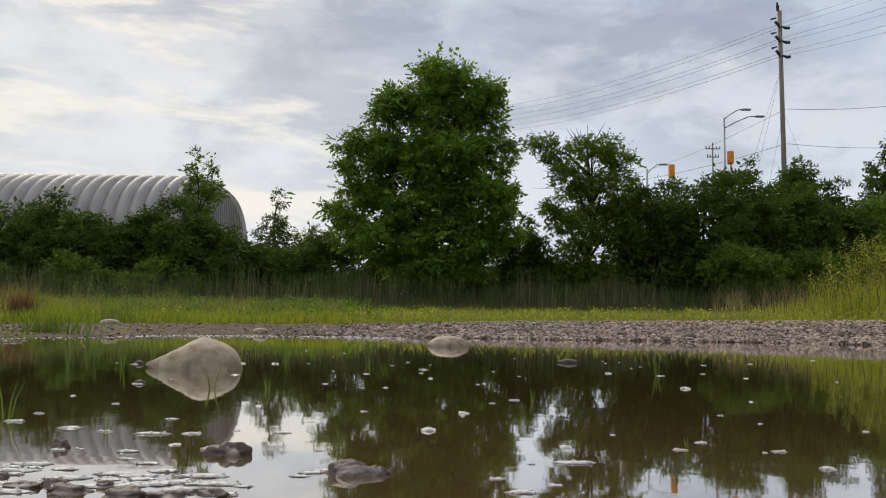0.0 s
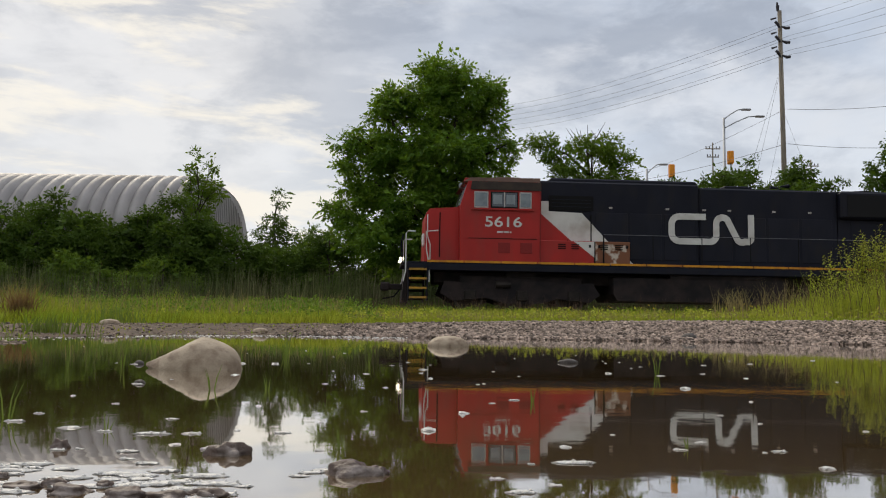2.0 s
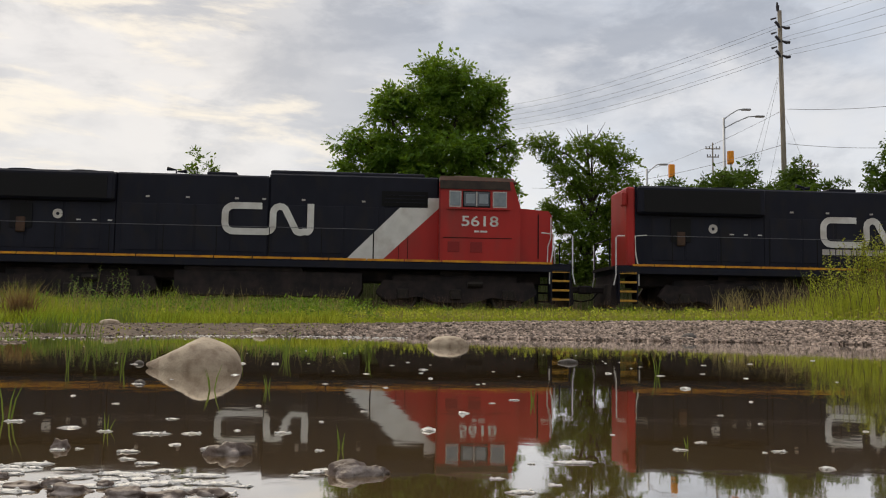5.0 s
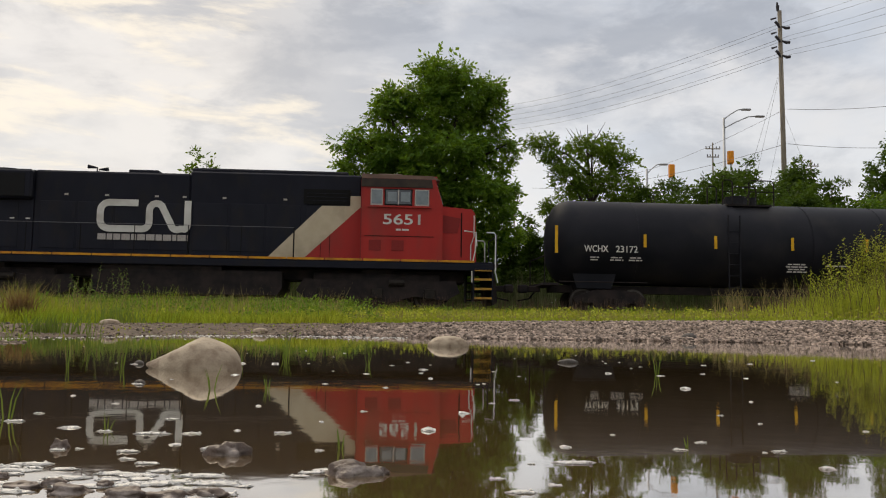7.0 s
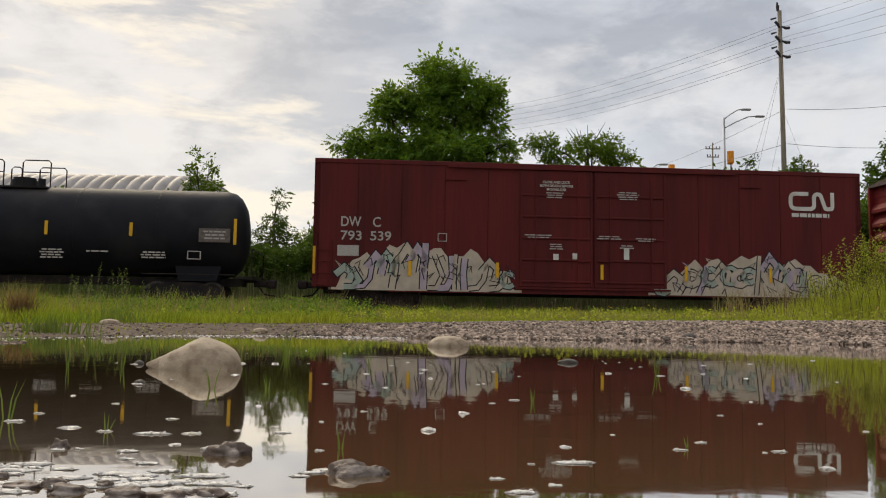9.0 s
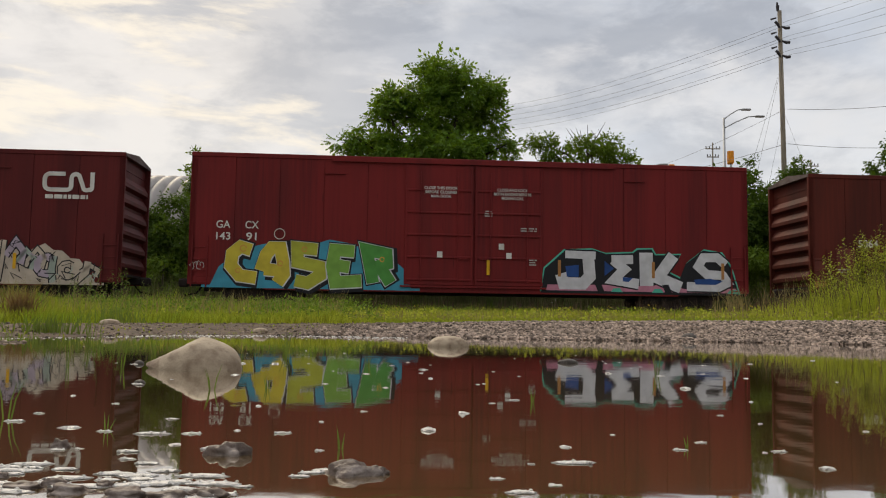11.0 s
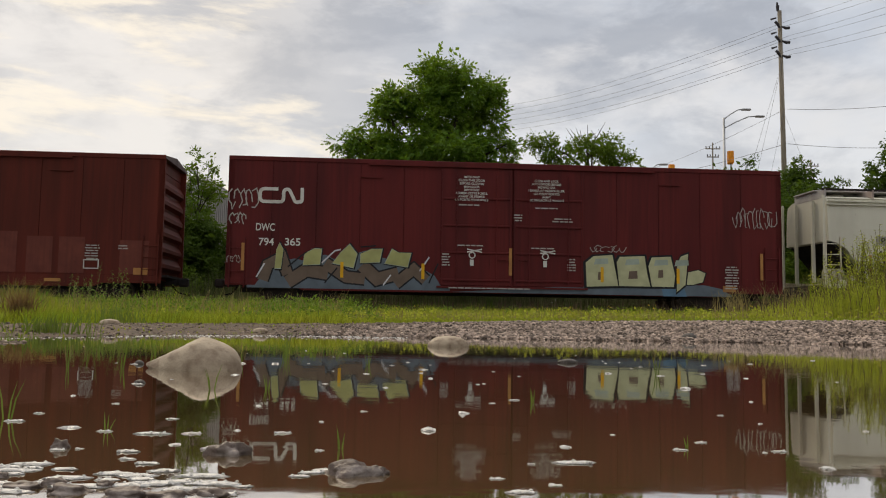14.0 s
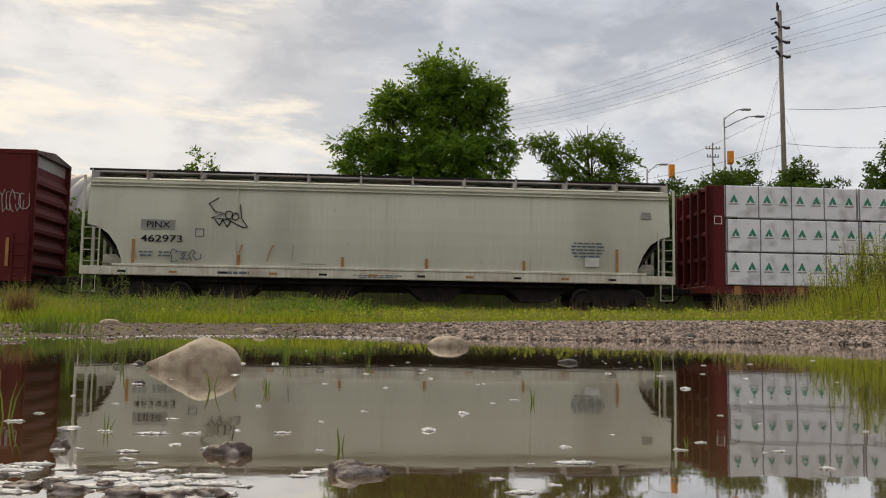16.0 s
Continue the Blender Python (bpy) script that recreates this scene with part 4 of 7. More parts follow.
def street_lamp(x, y, high, arms):
    top = empty("street_lamp", pose(x, y, 0.1), "grey steel street lamp with curved arms", "street lamp", "street lamps on the road")
    part("pole", tube([(0, 0, 0), (0, 0, high)], [0.12, 0.08], 10), M["steel_grey"], top, smooth=True)
    for dx, dz, z in arms:
        path = [(0, 0, z), (dx * 0.35, 0, z + dz * 0.5), (dx * 0.75, 0, z + dz * 0.95), (dx, 0, z + dz)]
        part("arm", tube(path, 0.045, 6), M["steel_grey"], top, smooth=True)
        part("lamp_head", box((dx - 0.1, -0.15, z + dz - 0.08), (dx + 0.6, 0.15, z + dz + 0.06), 0.05), M["steel_grey"], top, "flat lamp housing")


street_lamp(20.6, 61, 15.3, [(1.4, 0.75, 15.2), (2.4, 0.95, 14.5)])
street_lamp(16.6, 68, 12.7, [(1.1, 0.8, 12.3)])


def signal(x, y, z):
    """The head hangs on its mast by the crossing."""
    top = empty("traffic_signal", pose(x, y, z), "back of an orange traffic signal head", "traffic signal", "traffic signals at the crossing")
    part("housing", box((-0.19, -0.12, -0.46), (0.19, 0.12, 0.46), 0.05), M["orange"], top)
    part("hood", box((-0.2, 0.12, -0.5), (0.2, 0.3, 0.5), 0.04), M["orange"], top)
    part("mast", tube([(0, 0, -0.5), (0, 0, -z + 0.1)], 0.07, 8), M["steel_grey"], top)


signal(20.98, 60.7, 12.4)
signal(16.6, 60.5, 11.3)


def rail_track():
    L0, L1 = -90, 95
    for k, off in enumerate((0.78, 2.22)):
        ob = part("rail", prism([(L0, 0), (L1, 0), (L1, -0.16), (L0, -0.16)], -0.035, 0.035), M["rust_steel"], None)
        ob.matrix_world = along(0, off, 0)
        tagged(ob, "rusty steel rail half hidden by grass", "rail", "rails of the track", "structure")
    bm = bmesh.new()
    for i in range(int((L1 - L0) / 0.55)):
        x = L0 + i * 0.55
        add_box(bm, (x, 0.2, -0.34), (x + 0.22, 2.8, -0.155))
    ob = part("railway_ties", bm, M["bark"], None)
    ob.matrix_world = along(0, 0, 0)
    tagged(ob, "dark wooden ties under the rails", "railway ties", kind="structure")


M["rust_steel"] = material("rust_steel", (0.10, 0.06, 0.04), (0.06, 0.04, 0.03), 5, 0.7, 0.5)
rail_track()

# ---- the train ----
M["red"] = material("red_paint", (0.41, 0.024, 0.019), (0.34, 0.021, 0.017), 1.5, 0.45, bump=0.05, bump_scale=8, dirt=(0.27, 0.035, 0.027), dirt_scale=1.3, stretch=(1, 1, 0.4))
M["black"] = material("black_paint", (0.008, 0.009, 0.016), (0.012, 0.013, 0.021), 1.2, 0.55, bump=0.05, bump_scale=6, spec=0.15, dirt=(0.016, 0.015, 0.017), dirt_scale=2.0, stretch=(1, 1, 0.5))
M["door_black"] = material("door_black", (0.011, 0.012, 0.019), (0.015, 0.016, 0.024), 1.5, 0.6, bump=0.05, bump_scale=6, spec=0.15, dirt=(0.020, 0.018, 0.019), dirt_scale=2.0, stretch=(1, 1, 0.5))
M["under"] = material("underframe", (0.012, 0.010, 0.011), (0.030, 0.022, 0.020), 2.5, 0.85, bump=0.3, bump_scale=15)
M["grille"] = material("grille", (0.006, 0.006, 0.007), (0.010, 0.010, 0.010), 40, 0.8, stretch=(6, 1, 1))
M["white"] = material("white_paint", (0.66, 0.65, 0.61), (0.56, 0.55, 0.51), 2, 0.55, dirt=(0.42, 0.38, 0.33), dirt_scale=1.5)
M["cream"] = material("cream_paint", (0.55, 0.47, 0.34), (0.48, 0.40, 0.28), 2, 0.6, dirt=(0.36, 0.29, 0.2), dirt_scale=1.2)
M["letter_dim"] = material("worn_lettering", (0.46, 0.43, 0.40), (0.34, 0.31, 0.29), 30, 0.7)
M["yellow"] = material("yellow_paint", (0.72, 0.40, 0.015), (0.60, 0.32, 0.015), 3, 0.5)
M["stripe"] = material("stripe_paint", (0.66, 0.31, 0.015), (0.50, 0.20, 0.02), 4, 0.55, dirt=(0.28, 0.09, 0.02), dirt_scale=1.5)
M["step_yellow"] = material("worn_yellow", (0.50, 0.27, 0.03), (0.30, 0.17, 0.04), 6, 0.7)
M["amber"] = material("faded_orange", (0.42, 0.20, 0.06), (0.33, 0.15, 0.05), 3, 0.6)
M["maroon"] = material("maroon_paint", (0.125, 0.019, 0.018), (0.098, 0.016, 0.016), 1.2, 0.6, spec=0.12, bump=0.10, bump_scale=5, dirt=(0.07, 0.014, 0.014), dirt_scale=1.1, stretch=(1, 1, 0.14), streak=(0.060, 0.013, 0.013))
M["maroon_bright"] = material("red_brown_paint", (0.19, 0.020, 0.020), (0.16, 0.018, 0.018), 0.9, 0.6, spec=0.12, bump=0.10, bump_scale=5, dirt=(0.11, 0.017, 0.017), dirt_scale=1.1, stretch=(1, 1, 0.14), streak=(0.085, 0.013, 0.015))
M["maroon_rust"] = material("rusty_maroon", (0.125, 0.024, 0.015), (0.095, 0.019, 0.013), 0.9, 0.65, spec=0.12, bump=0.10, bump_scale=5, dirt=(0.065, 0.016, 0.011), dirt_scale=1.1, stretch=(1, 1, 0.14), streak=(0.055, 0.016, 0.012))
M["faded_patch"] = material("faded_patch", (0.155, 0.040, 0.026), (0.115, 0.028, 0.019), 2, 0.7, streak=(0.08, 0.02, 0.015))
M["roof_steel"] = material("roof_steel", (0.10, 0.06, 0.055), (0.17, 0.14, 0.13), 2, 0.75, dirt=(0.05, 0.03, 0.03))
M["galvanised"] = material("galvanised", (0.42, 0.40, 0.38), (0.33, 0.31, 0.30), 2, 0.6, 0.2, dirt=(0.28, 0.2, 0.17))
M["hopper_paint"] = material("pale_grey_paint", (0.61, 0.60, 0.50), (0.54, 0.53, 0.44), 0.5, 0.6, bump=0.04, bump_scale=5, dirt=(0.42, 0.40, 0.33), dirt_scale=0.5, stretch=(1, 1, 0.4), streak=(0.53, 0.50, 0.41))
M["sill_paint"] = material("sill_paint", (0.70, 0.67, 0.57), (0.58, 0.55, 0.46), 1.2, 0.65, dirt=(0.40, 0.33, 0.25), dirt_scale=1.5, streak=(0.40, 0.30, 0.20))
M["tank_black"] = material("tank_black", (0.010, 0.011, 0.015), (0.016, 0.016, 0.021), 0.8, 0.55, bump=0.04, bump_scale=4, dirt=(0.03, 0.028, 0.028), spec=0.12)
M["glass"] = material("cab_glass", (0.05, 0.06, 0.07), (0.035, 0.04, 0.05), 2, 0.06, spec=0.8)
# paler copy of the cab glass, with sky light put into its colour
M["glass_lit"] = material("cab_glass_pale", (0.20, 0.235, 0.25), (0.13, 0.16, 0.175), 3, 0.12, spec=0.6)
# near black for rubber, dark joints and the painted dark of the air intake
M["rubber_and_gap"] = material("dark_gap", (0.008, 0.008, 0.008), None, 5, 0.9)
M["wheel"] = material("wheel_steel", (0.03, 0.024, 0.02), (0.018, 0.015, 0.013), 6, 0.6, 0.4)
M["wheel_rim"] = material("wheel_rim", (0.085, 0.075, 0.068), (0.05, 0.045, 0.04), 6, 0.55, 0.5)
M["wrap"] = material("white_wrap", (0.82, 0.81, 0.82), (0.72, 0.71, 0.73), 1.5, 0.45, bump=0.35, bump_scale=5, dirt=(0.47, 0.45, 0.45), dirt_scale=2)
M["green"] = material("print_green", (0.03, 0.22, 0.13), (0.05, 0.26, 0.16), 3, 0.5)
M["print_grey"] = material("print_grey", (0.33, 0.32, 0.29), None, 3, 0.6)
M["strap"] = material("strap", (0.18, 0.18, 0.19), None, 5, 0.6)
for nm, c in (("g_white", (0.62, 0.62, 0.64)), ("g_black", (0.015, 0.015, 0.018)), ("g_teal", (0.08, 0.45, 0.33)), ("g_blue", (0.02, 0.07, 0.24)), ("g_pink", (0.55, 0.22, 0.30)),
              ("g_yellow", (0.58, 0.47, 0.05)), ("g_lime", (0.42, 0.44, 0.05)), ("g_mid", (0.20, 0.40, 0.07)), ("g_green", (0.08, 0.30, 0.06)), ("g_cyan", (0.05, 0.30, 0.42)), ("g_lilac", (0.46, 0.38, 0.45)),
              ("g_mint", (0.36, 0.42, 0.36)), ("g_sand", (0.52, 0.44, 0.35)), ("g_cream", (0.50, 0.50, 0.30)), ("g_slate", (0.12, 0.15, 0.18)), ("g_orange", (0.6, 0.3, 0.06)), ("g_umber", (0.16, 0.115, 0.085)), ("g_olive", (0.40, 0.40, 0.16)), ("g_dusk", (0.10, 0.19, 0.28))):
    M[nm] = material("spray_" + nm[2:], c, tuple(0.78 * v for v in c), 2.5, 0.65)


def glow_material():
    m = bpy.data.materials.new("lit_lamp")
    m.use_nodes = True
    p = m.node_tree.nodes["Principled BSDF"]
    p.inputs["Emission Color"].default_value = (1.0, 0.85, 0.6, 1)
    p.inputs["Emission Strength"].default_value = 2.5
    return m


M["lit"] = glow_material()
TRAIN = []      # things with their place along the track
WHEELS = []     # wheelsets with their place on their thing and radius


def wagon(name, s, label, category, group=""):
    e = empty(name, along(s - run(0)), label, category, group)
    TRAIN.append((e, s, 0.0, 0.0))
    return e


def lettering(words, x, z, high, mat, parent, y=-0.012, name="lettering", stretch=1.0, wide=None):
    """Flat painted letters on a near side; x, z is the lower left corner."""
    cu = bpy.data.curves.new(name, "FONT")
    cu.body, cu.size, cu.extrude = words, high / 0.70, 0.002
    cu.offset = 0.018 * high
    tmp = bpy.data.objects.new(name, cu)
    me = bpy.data.meshes.new_from_object(tmp)
    bpy.data.objects.remove(tmp)
    me.name = name
    tall = high / max(v.co.y for v in me.vertices)
    stretch = wide / max(v.co.x for v in me.vertices) if wide else tall * stretch
    for v in me.vertices:
        v.co = (x + v.co.x * stretch, y - v.co.z, z + v.co.y * tall)
    me.materials.clear()
    me.materials.append(mat)
    ob = new(name, me)
    ob.parent = parent
    return ob


def bars(x, z, rows, widths, mat, parent, high=0.06, gap=0.045, y=-0.009, name="small_print"):
    """Lines of small print too small to read, as plain bars."""
    rng = random.Random(int(x * 100 + z * 10))
    bm = bmesh.new()
    for i in range(rows):
        w = widths * rng.uniform(0.7, 1.0)
        px = x + (widths - w) * 0.5
        while px < x + (widths + w) * 0.5 - 0.02:
            q = min(rng.uniform(0.10, 0.28), x + (widths + w) * 0.5 - px)
            add_box(bm, (px, y - 0.002, z - i * (high + gap)), (px + q, y, z - i * (high + gap) + high))
            px += q + 0.035
    return part(name, bm, mat, parent)


def add_ribbon(bm, pts, width, y0, y1):
    """A flat band along points in x and z."""
    P = [Vector((a, b)) for a, b in pts]
    lo, hi = [], []
    for i, p in enumerate(P):
        d0 = (p - P[i - 1]).normalized() if i else (P[1] - p).normalized()
        d1 = (P[i + 1] - p).normalized() if i < len(P) - 1 else d0
        t = (d0 + d1)
        t = t.normalized() if t.length > 1e-3 else d0
        nrm = Vector((-t.y, t.x))
        k = 1 / max(0.5, nrm.dot(Vector((-d0.y, d0.x))))
        lo.append(p - nrm * width / 2 * k)
        hi.append(p + nrm * width / 2 * k)
    rows = [[bm.verts.new((q.x, y, q.y)) for q, y in ((a, y0), (b, y0), (b, y1), (a, y1))] for a, b in zip(lo, hi)]
    for r0, r1 in zip(rows, rows[1:]):
        for k in range(4):
            bm.faces.new((r0[k], r0[(k + 1) % 4], r1[(k + 1) % 4], r1[k]))
    bm.faces.new(rows[0][::-1])
    bm.faces.new(rows[-1])
    return bm


def ribbon(pts, width, y0=-0.012, y1=-0.004):
    return add_ribbon(bmesh.new(), pts, width, y0, y1)


def arc(cx, cz, r, a0, a1, n=5):
    return [(cx + r * math.cos(radians(a0 + (a1 - a0) * k / n)), cz + r * math.sin(radians(a0 + (a1 - a0) * k / n))) for k in range(n + 1)]


def emblem(x0, x1, z0, z1, mat, parent, y=-0.004):
    """The railway's emblem as one bent band."""
    w, h = x1 - x0, z1 - z0
    b = 0.205 * h
    r = 0.26 * h
    zl, zh = z0 + b / 2, z1 - b / 2
    xl, xm, xr = x0 + b / 2, x0 + 0.555 * w, x1 - b / 2
    xk = x0 + 0.845 * w
    pts = [(x0 + 0.435 * w, zh)] + arc(xl + r, zh - r, r, 90, 180) + arc(xl + r, zl + r, r, 180, 270)
    pts += arc(xm - r * 0.8, zl + r * 0.8, r * 0.8, 270, 360) + arc(xm + r * 0.8, zh - r * 0.8, r * 0.8, 180, 40)
    pts += arc(xk + 0.01 * w, zl + r * 0.75, r * 0.75, 225, 300) + arc(xr - r * 0.6, zl + r * 0.6, r * 0.6, 300, 360) + [(xr, z1)]
    return part("emblem", ribbon(pts, b, y - 0.008, y), mat, parent, "rounded emblem of one bent band")


def wheelset(parent, x, r, y_mid=1.5):
    bm = bmesh.new()
    for side in (-1, 1):
        y = side * 0.74
        for ra, ya, yb in ((r, -0.065, 0.065), (r + 0.028, 0.065 * -side, 0.10 * -side)):
            add_tube(bm, [(0, y + min(ya, yb), 0), (0, y + max(ya, yb), 0)], ra, 24)
    add_tube(bm, [(0, -1.0, 0), (0, 1.0, 0)], 0.085, 8)
    for k in range(3):
        a = k * 2.094
        add_box(bm, (math.cos(a) * r * 0.55 - 0.04, -0.82, math.sin(a) * r * 0.55 - 0.04), (math.cos(a) * r * 0.55 + 0.04, -0.79, math.sin(a) * r * 0.55 + 0.04))
    ob = part("wheelset", bm, M["wheel"], parent)
    bm = bmesh.new()
    ring = [[bm.verts.new((math.cos(a) * q, -0.812, math.sin(a) * q)) for a in (2 * math.pi * k / 24 for k in range(24))] for q in (r, r * 0.84)]
    for k in range(24):
        bm.faces.new((ring[0][k], ring[0][(k + 1) % 24], ring[1][(k + 1) % 24], ring[1][k]))
    part("rim", bm, M["wheel_rim"], ob, "worn bright wheel rim")
    ob.location = (x, y_mid, r)
    WHEELS.append((ob, x, y_mid, r))


def truck(parent, x, base=1.78):
    """A freight truck: two cast side frames, a bolster, springs and two wheelsets."""
    for y in (0.42, 2.58):
        o = [(-1.25, 0.50), (-1.05, 0.62), (-0.5, 0.80), (0.5, 0.80), (1.05, 0.62), (1.25, 0.50), (1.2, 0.33), (0.62, 0.36), (0.42, 0.17), (-0.42, 0.17), (-0.62, 0.36), (-1.2, 0.33)]
        part("side_frame", prism([(x + a, b) for a, b in o], y - 0.08, y + 0.08), M["under"], parent)
        bm = bmesh.new()
        for k in (-0.16, 0, 0.16):
            add_tube(bm, [(x + k, y - 0.11, 0.26), (x + k, y - 0.11, 0.5)], 0.06, 8)
        part("spring", bm, M["under"], parent)
        for k in (-base / 2, base / 2):
            part("axle_cap", tube([(x + k, y - 0.14 if y < 1.5 else y + 0.14, 0.42), (x + k, y, 0.42)], 0.1, 10), M["wheel"], parent)
    part("bolster", box((x - 0.2, 0.5, 0.5), (x + 0.2, 2.5, 0.78), 0.03), M["under"], parent)
    for k in (-base / 2, base / 2):
        wheelset(parent, x + k, 0.42)


def coupler(parent, x, sgn):
    bm = box((x, 1.38, 0.72), (x + sgn * 0.55, 1.62, 0.92), 0.03)
    add_box(bm, (x + sgn * 0.45, 1.28, 0.68), (x + sgn * 0.78, 1.55, 0.97), 0.05)
    part("coupler", bm, M["under"], parent)
    part("air_hose", tube([(x + sgn * 0.1, 1.9, 0.75), (x + sgn * 0.3, 1.95, 0.5), (x + sgn * 0.7, 1.95, 0.42)], 0.03, 6), M["rubber_and_gap"], parent)


def ladder(parent, x0, x1, z0, z1, y, mat, step=0.38):
    for x in (x0, x1):
        part("ladder_rail", box((x - 0.02, y - 0.04, z0), (x + 0.02, y, z1)), mat, parent)
    for k in range(int((z1 - z0) / step)):
        part("rung", tube([(x0, y - 0.03, z0 + 0.15 + k * step), (x1, y - 0.03, z0 + 0.15 + k * step)], 0.014, 5), mat, parent)


def boxcar(s, L, paint, label, door0, door1, ribs, top=4.97, seams=13, pale_end=False):
    w = wagon("boxcar", s, label, "boxcar", "boxcars of the train")
    pm = M[paint]
    part("body", box((0.2, 0.03, 0.98), (L - 0.2, 2.97, top - 0.06)), pm, w)
    edges = [k * L / seams for k in range(seams + 1)]
    for a, b in zip(edges, edges[1:]):
        for y0, y1 in ((0.0, 0.03), (2.97, 3.0)):
            if y0 == 0.0 and a > door0 - 0.6 * (b - a) and b < door1 + 0.6 * (b - a):
                continue
            part("side_panel", box((a + 0.006, y0, 0.98), (b - 0.006, y1, top - 0.14), 0.006), pm, w)
    part("top_rail", box((0, -0.025, top - 0.15), (L, 0.05, top), 0.015), pm, w)
    part("top_rail", box((0, 2.95, top - 0.15), (L, 3.025, top), 0.015), pm, w)
    step = L * 0.12
    part("side_sill", prism([(0, 0.98), (0, 0.74), (step, 0.72), (step + 0.25, 0.60), (L - step - 0.25, 0.60), (L - step, 0.72), (L, 0.74), (L, 0.98)], -0.005, 0.06), pm, w)
    part("side_sill", prism([(0, 0.98), (0, 0.74), (L, 0.74), (L, 0.98)], 2.94, 3.02), pm, w)
    # peaked galvanised roof with cross ribs
    bm = bmesh.new()
    sec = [(0.0, top - 0.02), (1.5, top + 0.16), (3.0, top - 0.02), (3.0, top - 0.1), (0.0, top - 0.1)]
    a = [bm.verts.new((0.0, y, z)) for y, z in sec]
    b = [bm.verts.new((L, y, z)) for y, z in sec]
    bm.faces.new(a); bm.faces.new(b[::-1])
    for i in range(5):
        bm.faces.new((a[i], b[i], b[(i + 1) % 5], a[(i + 1) % 5]))
    part("roof", bm, M["roof_steel"], w, "rusty dark steel roof")
    for x, sg in ((0.2, -1), (L - 0.2, 1)):
        part("corner_post", box((x + sg * 0.2, 0.0, 0.85), (x, 0.1, top - 0.12)), pm, w)
        part("corner_post", box((x + sg * 0.2, 2.9, 0.85), (x, 3.0, top - 0.12)), pm, w)
        part("end_wall", box((x, 0.05, 0.85), (x + sg * 0.03, 2.95, top - 0.5)), pm, w)
        cap = part("end_cap", box((x, 0.05, top - 0.48), (x + sg * 0.035, 2.95, top - 0.06)), M["galvanised"] if pale_end else pm, w)
        if pale_end:
            tagged(cap, "pale bare metal strip")
        for k in range(6):
            z = 1.15 + k * (top - 1.8) / 6
            bm = bmesh.new()
            add_prism(bm, [(x, z), (x + sg * 0.16, z + 0.12), (x + sg * 0.16, z + 0.24), (x, z + 0.5)], 0.12, 2.88)
            part("end_rib", bm, pm, w)
        coupler(w, x, sg)
        ladder(w, x - sg * 0.4, x + sg * 0.08, 0.65, 2.3, -0.02, pm)
        part("handbrake" if sg < 0 else "end_platform", box((x + sg * 0.05, 0.4, 0.95), (x + sg * 0.3, 2.6, 1.02)), M["under"], w)
    part("centre_sill", box((0.3, 1.2, 0.55), (L - 0.3, 1.8, 0.98)), M["under"], w)
    mid = (door0 + door1) / 2
    for a, b in ((door0, mid), (mid, door1)):
        d = part("door", box((a + 0.02, -0.03, 0.84), (b - 0.02, 0.02, top - 0.22), 0.012), pm, w)
        for k in range(ribs):
            z = 0.98 + k * (top - 1.35) / ribs
            part("door_rib", box((a + 0.10, -0.065, z), (b - 0.10, -0.03, z + 0.085), 0.02), pm, d)
        for x in (a + 0.05, b - 0.11):
            part("door_edge", box((x, -0.055, 0.86), (x + 0.06, -0.03, top - 0.24)), pm, d)
        for x in (a + 0.55, b - 0.55):
            part("lock_bar", tube([(x, -0.085, 0.95), (x, -0.085, top - 0.45)], 0.018, 6), pm, d)
        part("door_latch", box((mid - 0.5 if b == mid else mid + 0.2, -0.10, 1.7), (mid - 0.2 if b == mid else mid + 0.5, -0.06, 1.78)), pm, d)
    part("door_track", box((door0 - 0.1, -0.085, 0.76), (door1 + 0.1, -0.004, 0.82)), pm, w)
    part("door_track", box((door0 - 2.4, -0.09, top - 0.20), (door1 + 2.4, -0.025, top - 0.13)), pm, w)
    for x in (L * 0.25, L * 0.79):
        part("roof_hook", box((x - 0.35, -0.05, top - 0.62), (x + 0.35, 0.0, top - 0.57)), pm, w)
    truck(w, 2.3)
    truck(w, L - 2.3)
    return w


def reflectors(w, xs, z0, z1, mat="yellow", y=-0.014, wide=0.10):
    for x in xs:
        part("reflector", box((x - wide / 2, y - 0.003, z0), (x + wide / 2, y + 0.003, z1)), M[mat], w, "yellow reflective strip")


def panel(w, outline, mat, y=-0.010, name="spray_paint"):
    """A thin flat patch of paint with an outline in x and z."""
    return part(name, prism(outline, y - 0.003, y + 0.004), M[mat], w)


def blob(x0, x1, z0, z1, rng, spikes=0.25, n=26):
    out = []
    for k in range(n + 1):
        u = k / n
        h = math.sin(math.pi * min(1, max(0, u * 1.1 - 0.05))) ** 0.4
        out.append((x0 + (x1 - x0) * u, z0 + 0.08 + (z1 - z0 - 0.08) * h * rng.uniform(1 - spikes, 1)))
    return [(x1, z0), (x0, z0)] + out


